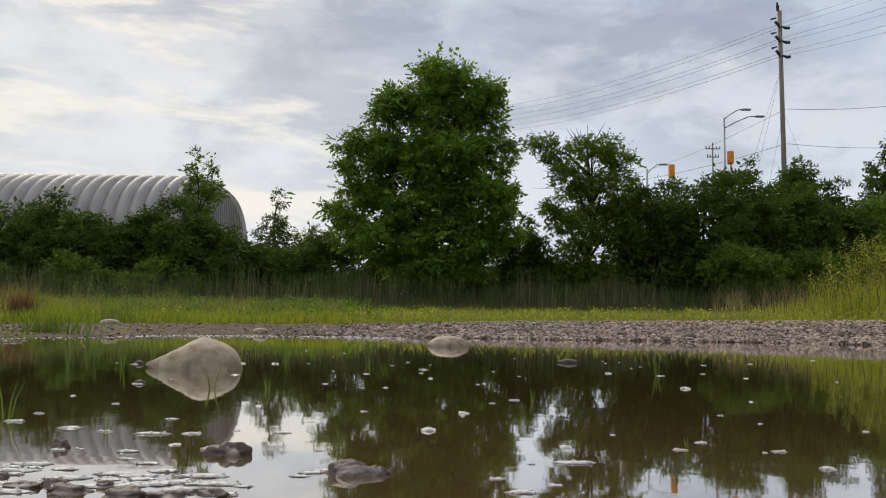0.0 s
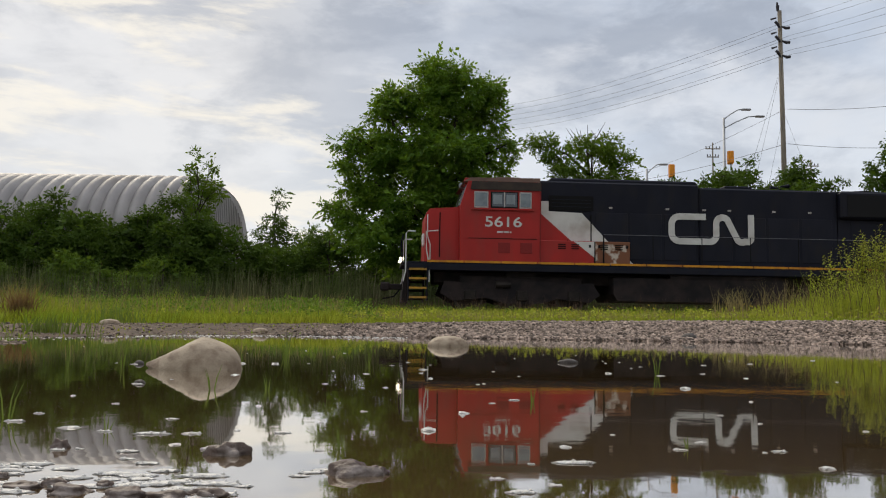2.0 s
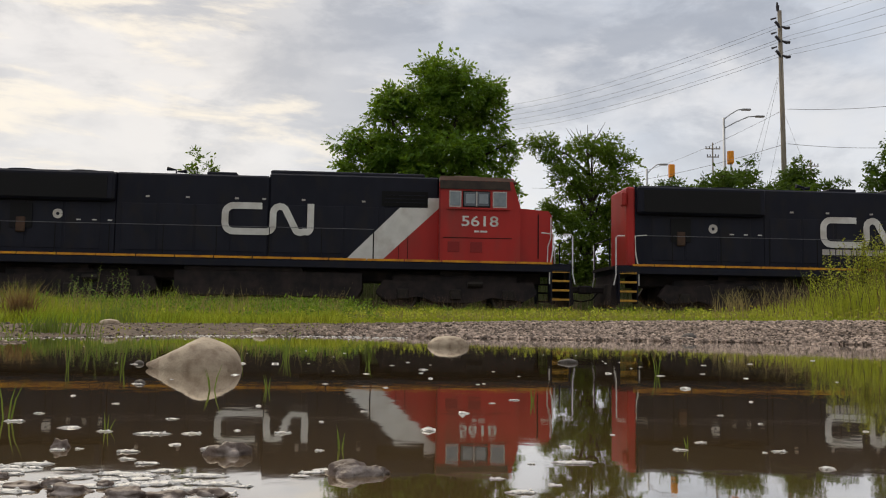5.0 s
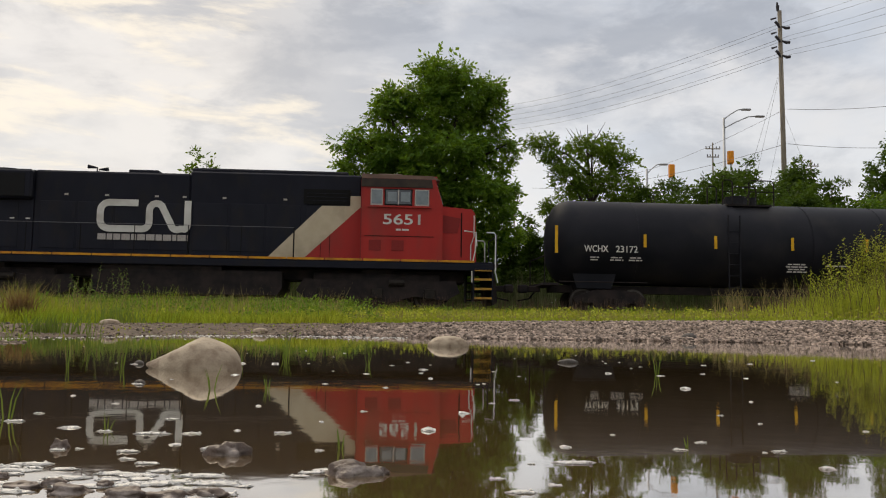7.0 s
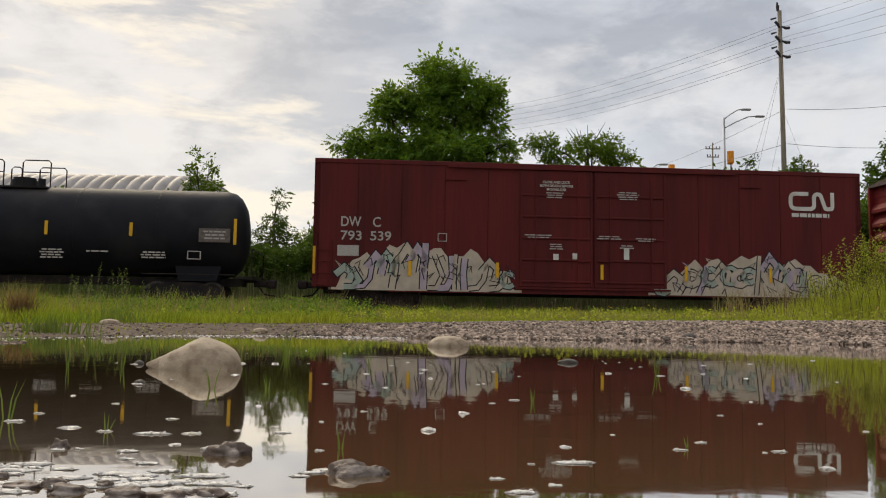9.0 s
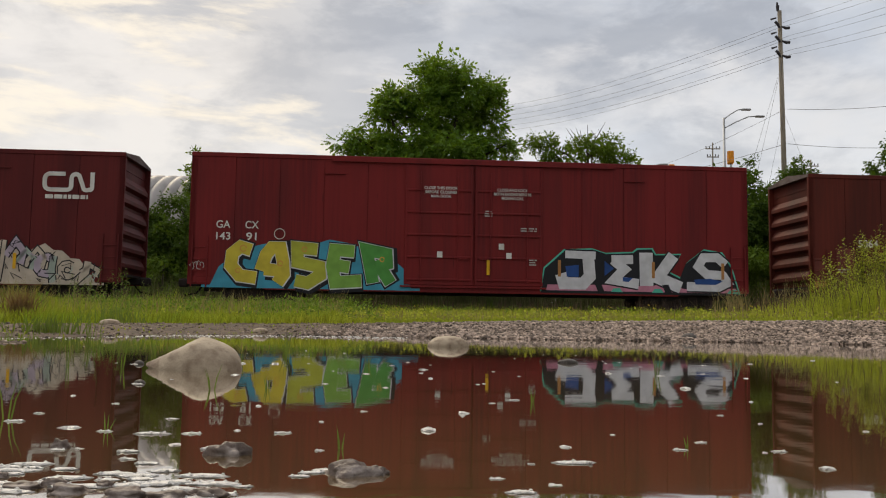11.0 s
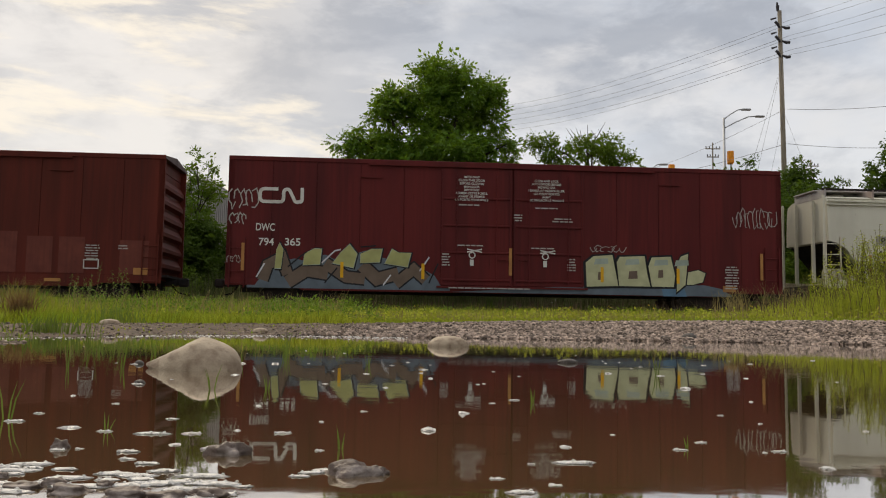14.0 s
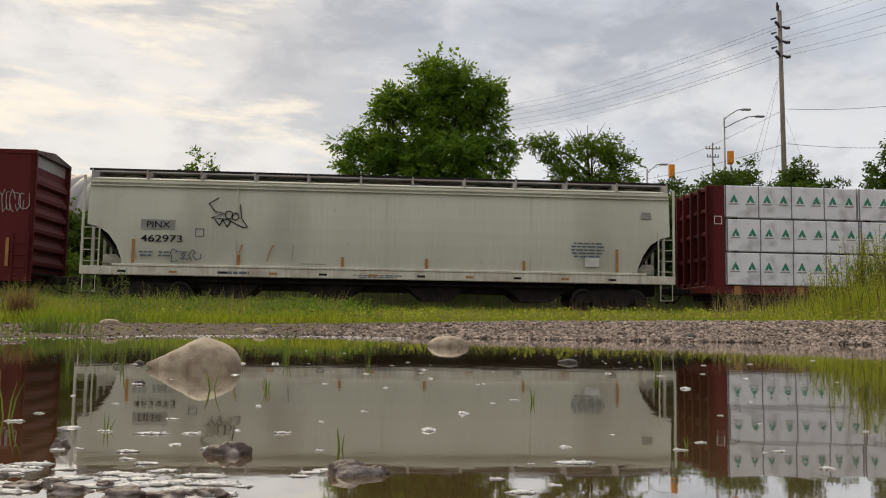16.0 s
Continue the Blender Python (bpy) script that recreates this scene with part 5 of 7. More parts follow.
def wild_graffiti(w, x0, x1, z0, z1, seed, fills, line, backing):
    """Interlocked letter-like shapes with outlines, over a pale cloud of paint."""
    rng = random.Random(seed)
    panel(w, blob(x0, x1, z0, z1, rng, 0.35), backing, -0.008)
    n = max(6, int((x1 - x0) / 0.36))
    for k in range(n):
        u = k / (n - 1)
        a = x0 + (x1 - x0) * (0.07 + 0.86 * u)
        ht = (z1 - z0) * (0.97 - 0.5 * abs(2 * u - 1) ** 2) * rng.uniform(0.8, 1.05)
        kind = rng.randrange(4)
        lean = rng.uniform(-0.25, 0.25)
        if kind == 0:
            p = [(a - 0.1, z0 + 0.06), (a + lean, z0 + ht * 0.5), (a + lean + 0.05, z0 + ht * 0.93)]
        elif kind == 1:
            p = [(a - 0.25, z0 + ht * 0.6), (a + 0.05, z0 + ht * 0.92), (a + 0.3, z0 + ht * 0.7), (a + 0.22, z0 + ht * 0.4)]
        elif kind == 2:
            p = [(a - 0.3, z0 + 0.1), (a, z0 + 0.12 + 0.1 * lean), (a + 0.2, z0 + ht * 0.35), (a + 0.1 + lean, z0 + ht * 0.8)]
        else:
            p = arc(a, z0 + ht * 0.5, 0.2 + 0.1 * rng.random(), 40, 320, 7)
        wd = rng.uniform(0.12, 0.22)
        part("spray_outline", ribbon(p, wd + 0.075, -0.0125, -0.008), M[line], w)
        part("spray_letter", ribbon(p, wd, -0.016, -0.010), M[rng.choice(fills)], w)
        for j in range(3):
            b, c = a + rng.uniform(-0.45, 0.45), z0 + rng.uniform(0.05, 0.8) * ht
            q = [(b, c), (b + rng.uniform(-0.2, 0.2), c + rng.uniform(0.1, 0.3)), (b + rng.uniform(-0.3, 0.3), c + rng.uniform(-0.1, 0.4))]
            part("spray_line", ribbon(q, rng.uniform(0.018, 0.035), -0.019 - 0.001 * j, -0.012), M[line if j else rng.choice(fills)], w)


def sign(lines, cx, z, high, mat, parent, y=-0.072):
    """Centred lines of lettering, from the top down."""
    for k, words in enumerate(lines):
        wide = len(words) * high * 0.78
        lettering(words, cx - wide / 2, z - k * high * 1.45, high, mat, parent, y, "door_notice", wide=wide)


def scrawl(w, x, z, wide, high, mat, seed, n=5, width=0.03, name="spray_scrawl"):
    rng = random.Random(seed)
    bm = bmesh.new()
    for k in range(n):
        cx = x + wide * (k + 0.5) / n
        a = rng.uniform(0, 360)
        pts = [(cx + wide / n * rng.uniform(0.5, 0.9) * math.cos(radians(a + j * rng.choice((45, 55)))), z + high / 2 + high * rng.uniform(0.25, 0.55) * math.sin(radians(a + j * 50))) for j in range(6)]
        add_ribbon(bm, pts, width, -0.020, -0.006)
    return part(name, bm, M[mat], w)


# boxcar with pale interlocked graffiti
def boxcar_one():
    w = boxcar(8.10, 18.70, "maroon", "dark maroon steel boxcar with pale graffiti low on its side", 6.8, 11.85, 5)
    lettering("DW", 0.88, 2.73, 0.32, M["letter_dim"], w, wide=0.68)
    lettering("C", 1.93, 2.73, 0.32, M["letter_dim"], w, wide=0.27)
    lettering("793", 0.88, 2.28, 0.30, M["letter_dim"], w, wide=0.70)
    lettering("539", 1.85, 2.28, 0.30, M["letter_dim"], w, wide=0.70)
    emblem(16.13, 17.75, 3.62, 4.27, M["white"], w, -0.014)
    bars(16.1, 3.40, 1, 1.6, M["white"], w, 0.13)
    wild_graffiti(w, 0.55, 6.9, 0.64, 2.32, 5, ["g_lilac", "g_mint", "g_sand", "g_sand"], "g_black", "g_sand")
    wild_graffiti(w, 11.2, 18.2, 0.64, 2.18, 9, ["g_lilac", "g_mint", "g_sand"], "g_black", "g_sand")
    part("frame_mark", ribbon([(4.1, 2.3), (4.1, 2.55), (4.38, 2.55), (4.38, 2.3), (4.1, 2.3)], 0.025), M["letter_dim"], w)
    panel(w, [(0.8, 1.75), (1.5, 1.75), (1.5, 2.1), (0.8, 2.1)], "letter_dim", -0.009, "stencil_patch")
    reflectors(w, (3.18, 6.08, 9.6, 12.48, 15.42), 1.12, 1.62, "yellow", -0.07)
    reflectors(w, (0.06,), 1.15, 2.05)
    sign(("CLOSE AND LOCK", "BOTH DOORS BEFORE", "MOVING CAR"), 8.05, 4.32, 0.085, M["white"], w)
    for x, z, n, wd in ((7.65, 3.98, 3, 0.7), (10.1, 4.05, 4, 0.8), (6.95, 2.55, 2, 1.0), (9.4, 2.55, 2, 0.9), (10.75, 2.5, 2, 0.7), (7.8, 2.25, 3, 0.5), (10.2, 2.25, 2, 0.5)):
        bars(x, z, n, wd, M["letter_dim"], w, 0.035, 0.04, -0.068)
    for x, z in ((7.95, 1.75), (8.6, 1.78), (10.35, 1.8), (10.35, 2.0)):
        panel(w, [(x, z), (x + 0.18, z), (x + 0.18, z + 0.2), (x, z + 0.2)], "white", -0.07, "small_placard")
    scrawl(w, 7.45, 1.3, 0.6, 0.14, "letter_dim", 3, 4, 0.02)


boxcar_one()


def boxcar_two():
    w = boxcar(28.90, 18.65, "maroon_bright", "red-brown steel boxcar with two large bright graffiti pieces", 6.95, 11.6, 5, 5.06)
    lettering("GA", 0.85, 2.58, 0.24, M["white"], w, wide=0.46)
    lettering("CX", 1.78, 2.58, 0.24, M["white"], w, wide=0.44)
    lettering("143", 0.80, 2.20, 0.24, M["white"], w, wide=0.52)
    lettering("91", 1.82, 2.20, 0.24, M["white"], w, wide=0.34)
    part("round_mark", ribbon(arc(2.9, 2.42, 0.17, 0, 360, 16), 0.025), M["white"], w)
    rng = random.Random(4)
    panel(w, blob(0.45, 7.5, 0.64, 2.30, rng, 0.10), "g_cyan", -0.008)
    strokes = [("g_yellow", [(2.02, 1.86), (1.68, 1.96), (1.42, 1.74), (1.38, 1.35), (1.66, 1.03), (2.2, 0.96)]), ("g_yellow", [(2.34, 1.2), (2.5, 1.72), (2.68, 1.95), (2.95, 1.95), (3.05, 1.5), (3.08, 1.1), (2.88, 0.8)]),
               ("g_yellow", [(2.45, 1.25), (3.0, 1.2)]), ("g_lime", [(4.15, 1.92), (3.5, 1.97), (3.52, 1.5), (4.22, 1.36), (4.25, 1.08), (3.85, 0.82), (3.45, 0.9)]),
               ("g_mid", [(5.35, 1.88), (4.72, 1.92), (4.64, 1.38), (4.75, 0.86), (5.6, 0.92)]), ("g_mid", [(4.75, 1.42), (5.2, 1.36)]),
               ("g_green", [(5.98, 0.86), (5.75, 1.95), (6.4, 1.82), (6.42, 1.5), (6.05, 1.38)]), ("g_green", [(6.2, 1.4), (6.55, 0.86)])]
    for c, p in strokes:
        part("spray_outline", ribbon([(a + 0.05, b - 0.04) for a, b in p], 0.60, -0.0115, -0.008), M["g_black"], w)
    for k, (c, p) in enumerate(strokes):
        part("spray_rim", ribbon(p, 0.45, -0.0150 - 0.0004 * k, -0.010), M["g_white"], w)
        part("spray_letter", ribbon([(a - 0.012, b + 0.012) for a, b in p], 0.40, -0.0185 - 0.0004 * k, -0.010), M[c], w)
    for x, z, r in ((1.75, 1.92, 0.10), (3.72, 1.93, 0.08), (2.95, 1.45, 0.08), (6.25, 1.65, 0.07), (1.6, 1.2, 0.07)):
        part("spray_ring", ribbon(arc(x, z, r, 0, 330, 10), 0.035, -0.024, -0.018), M["g_orange"], w)
    # the white block piece with its dark shade and teal rim
    rim = [(11.5, 0.70), (11.62, 1.5), (12.3, 2.12), (13.26, 2.17), (13.7, 2.03), (14.64, 2.08), (14.78, 2.2), (15.33, 2.22), (15.45, 2.02), (16.32, 2.05), (15.95, 1.42), (16.3, 1.25), (16.5, 1.75), (17.11, 2.22), (17.75, 2.12), (18.07, 1.66), (18.36, 0.70)]
    panel(w, rim, "g_teal", -0.008)
    panel(w, [(a + (0.035 if a < 15 else -0.035), b - 0.045) for a, b in rim], "g_black", -0.011)
    panel(w, [(11.7, 0.74), (11.75, 0.93), (16.0, 0.98), (16.4, 0.86), (18.2, 0.9), (18.28, 0.74)], "g_pink", -0.014)
    white_strokes = [([(13.12, 1.98), (13.18, 1.22), (12.95, 0.98), (12.3, 0.98), (12.2, 1.3)], 0.40), ([(12.35, 1.95), (13.38, 1.93)], 0.26), ([(14.66, 1.82), (13.92, 1.80)], 0.30), ([(13.98, 1.80), (14.36, 1.48), (14.0, 1.12), (14.85, 1.0)], 0.34),
                     ([(15.10, 2.06), (15.12, 0.94)], 0.46), ([(16.05, 1.98), (15.5, 1.22), (16.3, 0.90)], 0.40), ([(17.85, 1.70), (17.56, 1.94), (17.08, 1.93), (16.9, 1.63), (17.2, 1.36), (17.75, 1.34), (17.92, 1.10), (17.6, 0.94), (16.5, 0.95)], 0.30)]
    for k, (p, wd) in enumerate(white_strokes):
        part("spray_outline", ribbon(p, wd + 0.10, -0.0165 - 0.0005 * k, -0.010), M["g_black"], w)
        part("spray_letter", ribbon(p, wd, -0.0185 - 0.0005 * k, -0.010), M["g_white"], w)
    for k, p in enumerate(([(13.68, 1.75), (14.0, 1.5), (13.68, 1.25)], [(12.35, 1.55), (12.8, 1.6), (12.8, 1.2), (12.4, 1.2)], [(16.75, 1.18), (17.3, 1.22), (17.75, 1.14), (17.5, 1.02), (16.8, 1.02)], [(14.3, 1.22), (14.65, 1.2), (14.5, 1.06), (14.3, 1.08)])):
        panel(w, p, "g_blue", -0.024)
    for x in (13.9, 15.3, 17.9):
        panel(w, [(x, 0.72), (x + 0.4, 0.72), (x + 0.3, 0.86), (x + 0.08, 0.84)], "g_teal", -0.020)
    for x in (13.45, 15.75):
        panel(w, [(x, 0.74), (x + 0.22, 0.74), (x + 0.12, 1.0), (x - 0.1, 0.98)], "g_black", -0.022)
    reflectors(w, (12.15, 15.35, 17.75), 1.2, 1.75, "amber", -0.022)
    reflectors(w, (9.75,), 1.2, 1.7, "yellow", -0.07)
    sign(("CLOSE THIS DOOR", "BEFORE CLOSING", "MAIN DOOR"), 8.15, 4.02, 0.095, M["white"], w)
    sign(("CLOSE AND LOCK", "BOTH DOORS BEFORE", "MOVING CAR"), 10.55, 4.0, 0.095, M["white"], w)
    for x, z, n, wd in ((9.6, 3.3, 3, 0.3), (10.8, 2.75, 2, 0.6), (11.1, 1.7, 3, 0.3)):
        bars(x, z, n, wd, M["letter_dim"], w, 0.038, 0.04, -0.068)
    for x, z in ((8.05, 1.75), (10.35, 1.75), (10.1, 2.05)):
        panel(w, [(x, z), (x + 0.18, z), (x + 0.18, z + 0.2), (x, z + 0.2)], "white", -0.07, "small_placard")
    scrawl(w, 0.1, 1.2, 0.4, 0.3, "letter_dim", 8, 4, 0.02)


boxcar_two()


def boxcar_three():
    w = boxcar(49.73, 15.52, "maroon_rust", "rusty maroon boxcar with faded repaint patches and wide ribbed doors", 5.28, 10.2, 6, 4.92, 12)
    lettering("5064", 1.72, 2.41, 0.25, M["white"], w, wide=0.72)
    part("frame_mark", ribbon([(3.0, 2.42), (3.0, 2.68), (3.26, 2.68), (3.26, 2.42), (3.0, 2.42)], 0.025), M["white"], w)
    for a, b, z in ((0.15, 0.75, 2.0), (0.95, 1.6, 2.35), (1.75, 2.3, 2.0), (2.5, 3.3, 2.25), (3.5, 4.2, 2.35), (10.45, 11.0, 2.32), (11.3, 12.1, 2.18), (12.3, 13.1, 2.18), (14.2, 15.1, 2.1)):
        panel(w, [(a, 1.02), (b, 1.02), (b, z), (a, z)], "faded_patch", -0.008, "repaint_patch")
    for a, b in ((5.4, 7.0), (7.9, 9.0)):
        panel(w, [(a, 1.3), (b, 1.3), (b, 2.25), (a, 2.25)], "faded_patch", -0.034, "repaint_patch")
    panel(w, [(0.15, 1.0), (0.6, 1.0), (0.6, 1.22), (0.15, 1.22)], "amber", -0.012, "yellow_patch")
    panel(w, [(14.65, 1.0), (15.1, 1.0), (15.1, 1.22), (14.65, 1.22)], "amber", -0.012, "yellow_patch")
    for x in (2.7, 5.6, 9.4, 11.9):
        panel(w, [(x, 0.74), (x + 0.5, 0.74), (x + 0.5, 0.84), (x, 0.84)], "amber", -0.024, "yellow_patch")
    bars(8.1, 3.78, 2, 1.3, M["white"], w, 0.07, 0.05, -0.07)
    bars(8.25, 3.25, 2, 1.0, M["white"], w, 0.05, 0.04, -0.07)
    for x, z, n, wd in ((0.95, 1.6, 2, 0.45), (1.95, 1.55, 2, 0.5), (13.1, 1.9, 6, 0.5), (14.1, 1.9, 2, 0.4), (4.6, 1.3, 1, 0.2), (8.3, 0.78, 1, 1.1)):
        bars(x, z, n, wd, M["letter_dim"], w, 0.035, 0.05, -0.026)
    part("frame_mark", ribbon([(13.1, 1.18), (13.1, 1.45), (13.55, 1.45), (13.55, 1.18), (13.1, 1.18)], 0.03, -0.03, -0.02), M["white"], w)
    part("round_sticker", ribbon(arc(2.95, 1.5, 0.24, 200, 380, 8), 0.12, -0.02, -0.01), M["letter_dim"], w)
    panel(w, arc(2.95, 1.55, 0.16, 0, 340, 10), "g_slate", -0.013)


boxcar_three()


def boxcar_four():
    w = boxcar(67.28, 18.65, "maroon", "dark maroon steel boxcar with yellow-green graffiti along its bottom", 6.95, 11.8, 4, pale_end=True)
    emblem(0.98, 2.45, 3.42, 3.95, M["white"], w, -0.014)
    lettering("DWC", 0.92, 2.52, 0.24, M["white"], w, wide=0.63)
    lettering("794", 1.03, 2.04, 0.24, M["white"], w, wide=0.50)
    lettering("365", 1.86, 2.05, 0.24, M["white"], w, wide=0.52)
    rng = random.Random(2)
    panel(w, blob(0.7, 7.3, 0.66, 1.95, rng, 0.30), "g_slate", -0.008)
    for k, (p, wd) in enumerate((([(1.2, 0.9), (1.35, 1.4), (1.8, 1.65), (2.0, 1.1)], 0.34), ([(2.0, 0.85), (2.6, 1.25), (3.3, 1.15)], 0.40), ([(3.2, 1.5), (3.9, 1.05), (4.5, 1.0)], 0.36), ([(4.4, 1.45), (4.9, 1.0), (5.6, 1.2)], 0.40), ([(5.5, 0.85), (6.1, 1.35), (6.5, 1.0)], 0.34))):
        part("spray_outline", ribbon(p, wd + 0.10, -0.0115 - 0.0004 * k, -0.008), M["g_black"], w)
        part("spray_letter", ribbon(p, wd, -0.0145 - 0.0004 * k, -0.008), M["g_umber"], w)
    for k, p in enumerate(([(2.49, 1.42), (2.54, 1.80), (2.85, 1.96), (3.08, 1.95), (3.03, 1.45)], [(3.45, 1.5), (3.7, 1.85), (3.98, 2.12), (4.23, 1.82), (4.12, 1.36)],
                           [(4.35, 1.52), (4.35, 1.82), (4.7, 1.98), (5.05, 1.99), (4.97, 1.56)], [(5.15, 1.52), (5.38, 2.0), (5.6, 1.88), (6.0, 1.88), (5.89, 1.42)], [(1.58, 1.3), (1.62, 1.9), (1.72, 2.12), (1.84, 1.9), (1.78, 1.3)])):
        cx, cz = sum(a for a, b in p) / 5, sum(b for a, b in p) / 5
        panel(w, [(cx + (a - cx) * 1.14 + 0.02, cz + (b - cz) * 1.18) for a, b in p], "g_black", -0.019)
        panel(w, [(cx + (a - cx) * 1.05, cz + (b - cz) * 1.06) for a, b in p], "g_mint", -0.021)
        panel(w, p, "g_olive", -0.023)
    for k, p in enumerate(([(2.0, 1.35), (2.4, 1.7), (2.6, 1.85)], [(3.1, 1.5), (3.5, 1.9), (3.7, 1.95)], [(4.35, 2.05), (4.7, 2.08), (4.85, 2.1)], [(5.1, 0.8), (5.35, 1.15)], [(3.2, 0.85), (3.6, 1.35)], [(6.3, 1.3), (6.6, 1.75)], [(6.6, 0.9), (6.9, 1.55)], [(1.0, 1.0), (1.25, 1.45)])):
        part("spray_line", ribbon(p, 0.045, -0.0265, -0.012), M["g_white" if k % 2 else "g_black"], w)
    panel(w, [(7.3, 0.62), (16.9, 0.62), (16.5, 0.88), (15.9, 1.0), (11.0, 0.86)], "g_slate", -0.022)
    panel(w, [(14.5, 0.60), (15.3, 0.60), (15.2, 0.95), (14.4, 0.95)], "g_dusk", -0.026)
    for k, p in enumerate(([(11.88, 0.88), (11.84, 1.68), (12.1, 1.9), (12.75, 1.96), (12.86, 1.4), (12.95, 0.92)], [(12.98, 0.92), (12.9, 1.72), (13.0, 1.9), (13.85, 1.94), (13.95, 1.3), (14.05, 0.92)],
                           [(14.1, 0.92), (13.98, 1.6), (14.1, 1.9), (14.75, 1.94), (14.9, 1.3), (14.85, 0.92)], [(14.95, 0.75), (14.98, 1.7), (15.1, 1.95), (15.36, 2.05), (15.30, 1.45), (15.25, 1.0)], [(15.3, 1.0), (15.35, 1.42), (15.7, 1.5), (15.95, 1.4), (15.85, 1.1), (15.5, 1.0)])):
        cx, cz = sum(a for a, b in p) / 6, sum(b for a, b in p) / 6
        panel(w, [(cx + (a - cx) * 1.16, cz + (b - cz) * 1.13) for a, b in p], "g_black", -0.028)
        panel(w, p, "g_cream", -0.032)
        if cz > 1.3:
            panel(w, [(cx - 0.28, 1.62), (cx - 0.22, 1.82), (cx + 0.2, 1.84), (cx + 0.22, 1.66)], "g_mint", -0.034)
    for x, z, q in ((12.35, 1.25, 0.10), (13.45, 1.3, 0.16), (14.4, 1.35, 0.09)):
        panel(w, [(x - q, z - 0.14), (x - q * 0.8, z + 0.12), (x + q * 0.9, z + 0.14), (x + q, z - 0.12)], "g_umber", -0.036)
    reflectors(w, (3.75, 6.4, 12.4, 15.0), 1.03, 1.54, "yellow", -0.040)
    reflectors(w, (0.55, 9.3, 17.9), 1.2, 2.1, "amber", -0.06)
    sign(("IMPORTANT", "CLOSE THIS DOOR", "BEFORE CLOSING", "MAIN DOOR", "IMPORTANT", "FERMER CETTE PORTE", "AVANT DE FERMER", "LA PORTE PRINCIPALE"), 7.98, 4.42, 0.075, M["white"], w)
    sign(("CLOSE AND LOCK", "BOTH DOORS BEFORE", "MOVING CAR", "FERMER ET VERROUILLER", "LES DEUX PORTES", "AVANT", "DE DEPLACER LE WAGON"), 10.5, 4.35, 0.075, M["white"], w)
    for x, z, n, wd in ((7.5, 3.5, 1, 0.8), (10.1, 3.45, 1, 0.8), (9.4, 3.2, 3, 0.3), (10.7, 3.1, 2, 0.7), (7.4, 2.15, 1, 1.1), (9.9, 2.1, 1, 1.0), (7.0, 1.85, 5, 0.3), (11.2, 1.75, 5, 0.3), (16.6, 1.6, 9, 0.5), (7.2, 0.74, 1, 2.8)):
        bars(x, z, n, wd, M["letter_dim"], w, 0.04, 0.05, -0.092 if z < 1 else -0.068)
    for x in (7.95, 10.4):
        panel(w, [(x, 1.5), (x + 0.12, 1.5), (x + 0.12, 1.7), (x, 1.7)], "white", -0.07, "small_placard")
        part("round_mark", ribbon(arc(x + 0.07, 1.85, 0.1, 0, 360, 10), 0.035, -0.072, -0.06), M["white"], w)
        part("cross_mark", ribbon([(x - 0.1, 2.05), (x + 0.4, 1.95)], 0.04, -0.072, -0.06), M["white"], w)
        part("cross_mark", ribbon([(x - 0.1, 1.95), (x + 0.4, 2.05)], 0.04, -0.072, -0.06), M["white"], w)
    panel(w, [(16.55, 0.78), (17.0, 0.78), (17.0, 0.98), (16.55, 0.98)], "amber", -0.03, "yellow_patch")
    scrawl(w, 16.95, 2.95, 1.5, 0.7, "letter_dim", 12, 11, 0.02)
    scrawl(w, 0.05, 3.2, 0.9, 0.7, "letter_dim", 13, 5, 0.035)
    scrawl(w, 0.1, 2.7, 0.5, 0.4, "letter_dim", 14, 4, 0.03)
    scrawl(w, 0.05, 1.45, 0.4, 0.25, "letter_dim", 15, 4, 0.02)
    scrawl(w, 12.0, 2.05, 1.2, 0.22, "letter_dim", 16, 6, 0.018)


boxcar_four()


M["tank_patch"] = material("tank_patch", (0.16, 0.13, 0.11), (0.10, 0.085, 0.08), 8, 0.7)


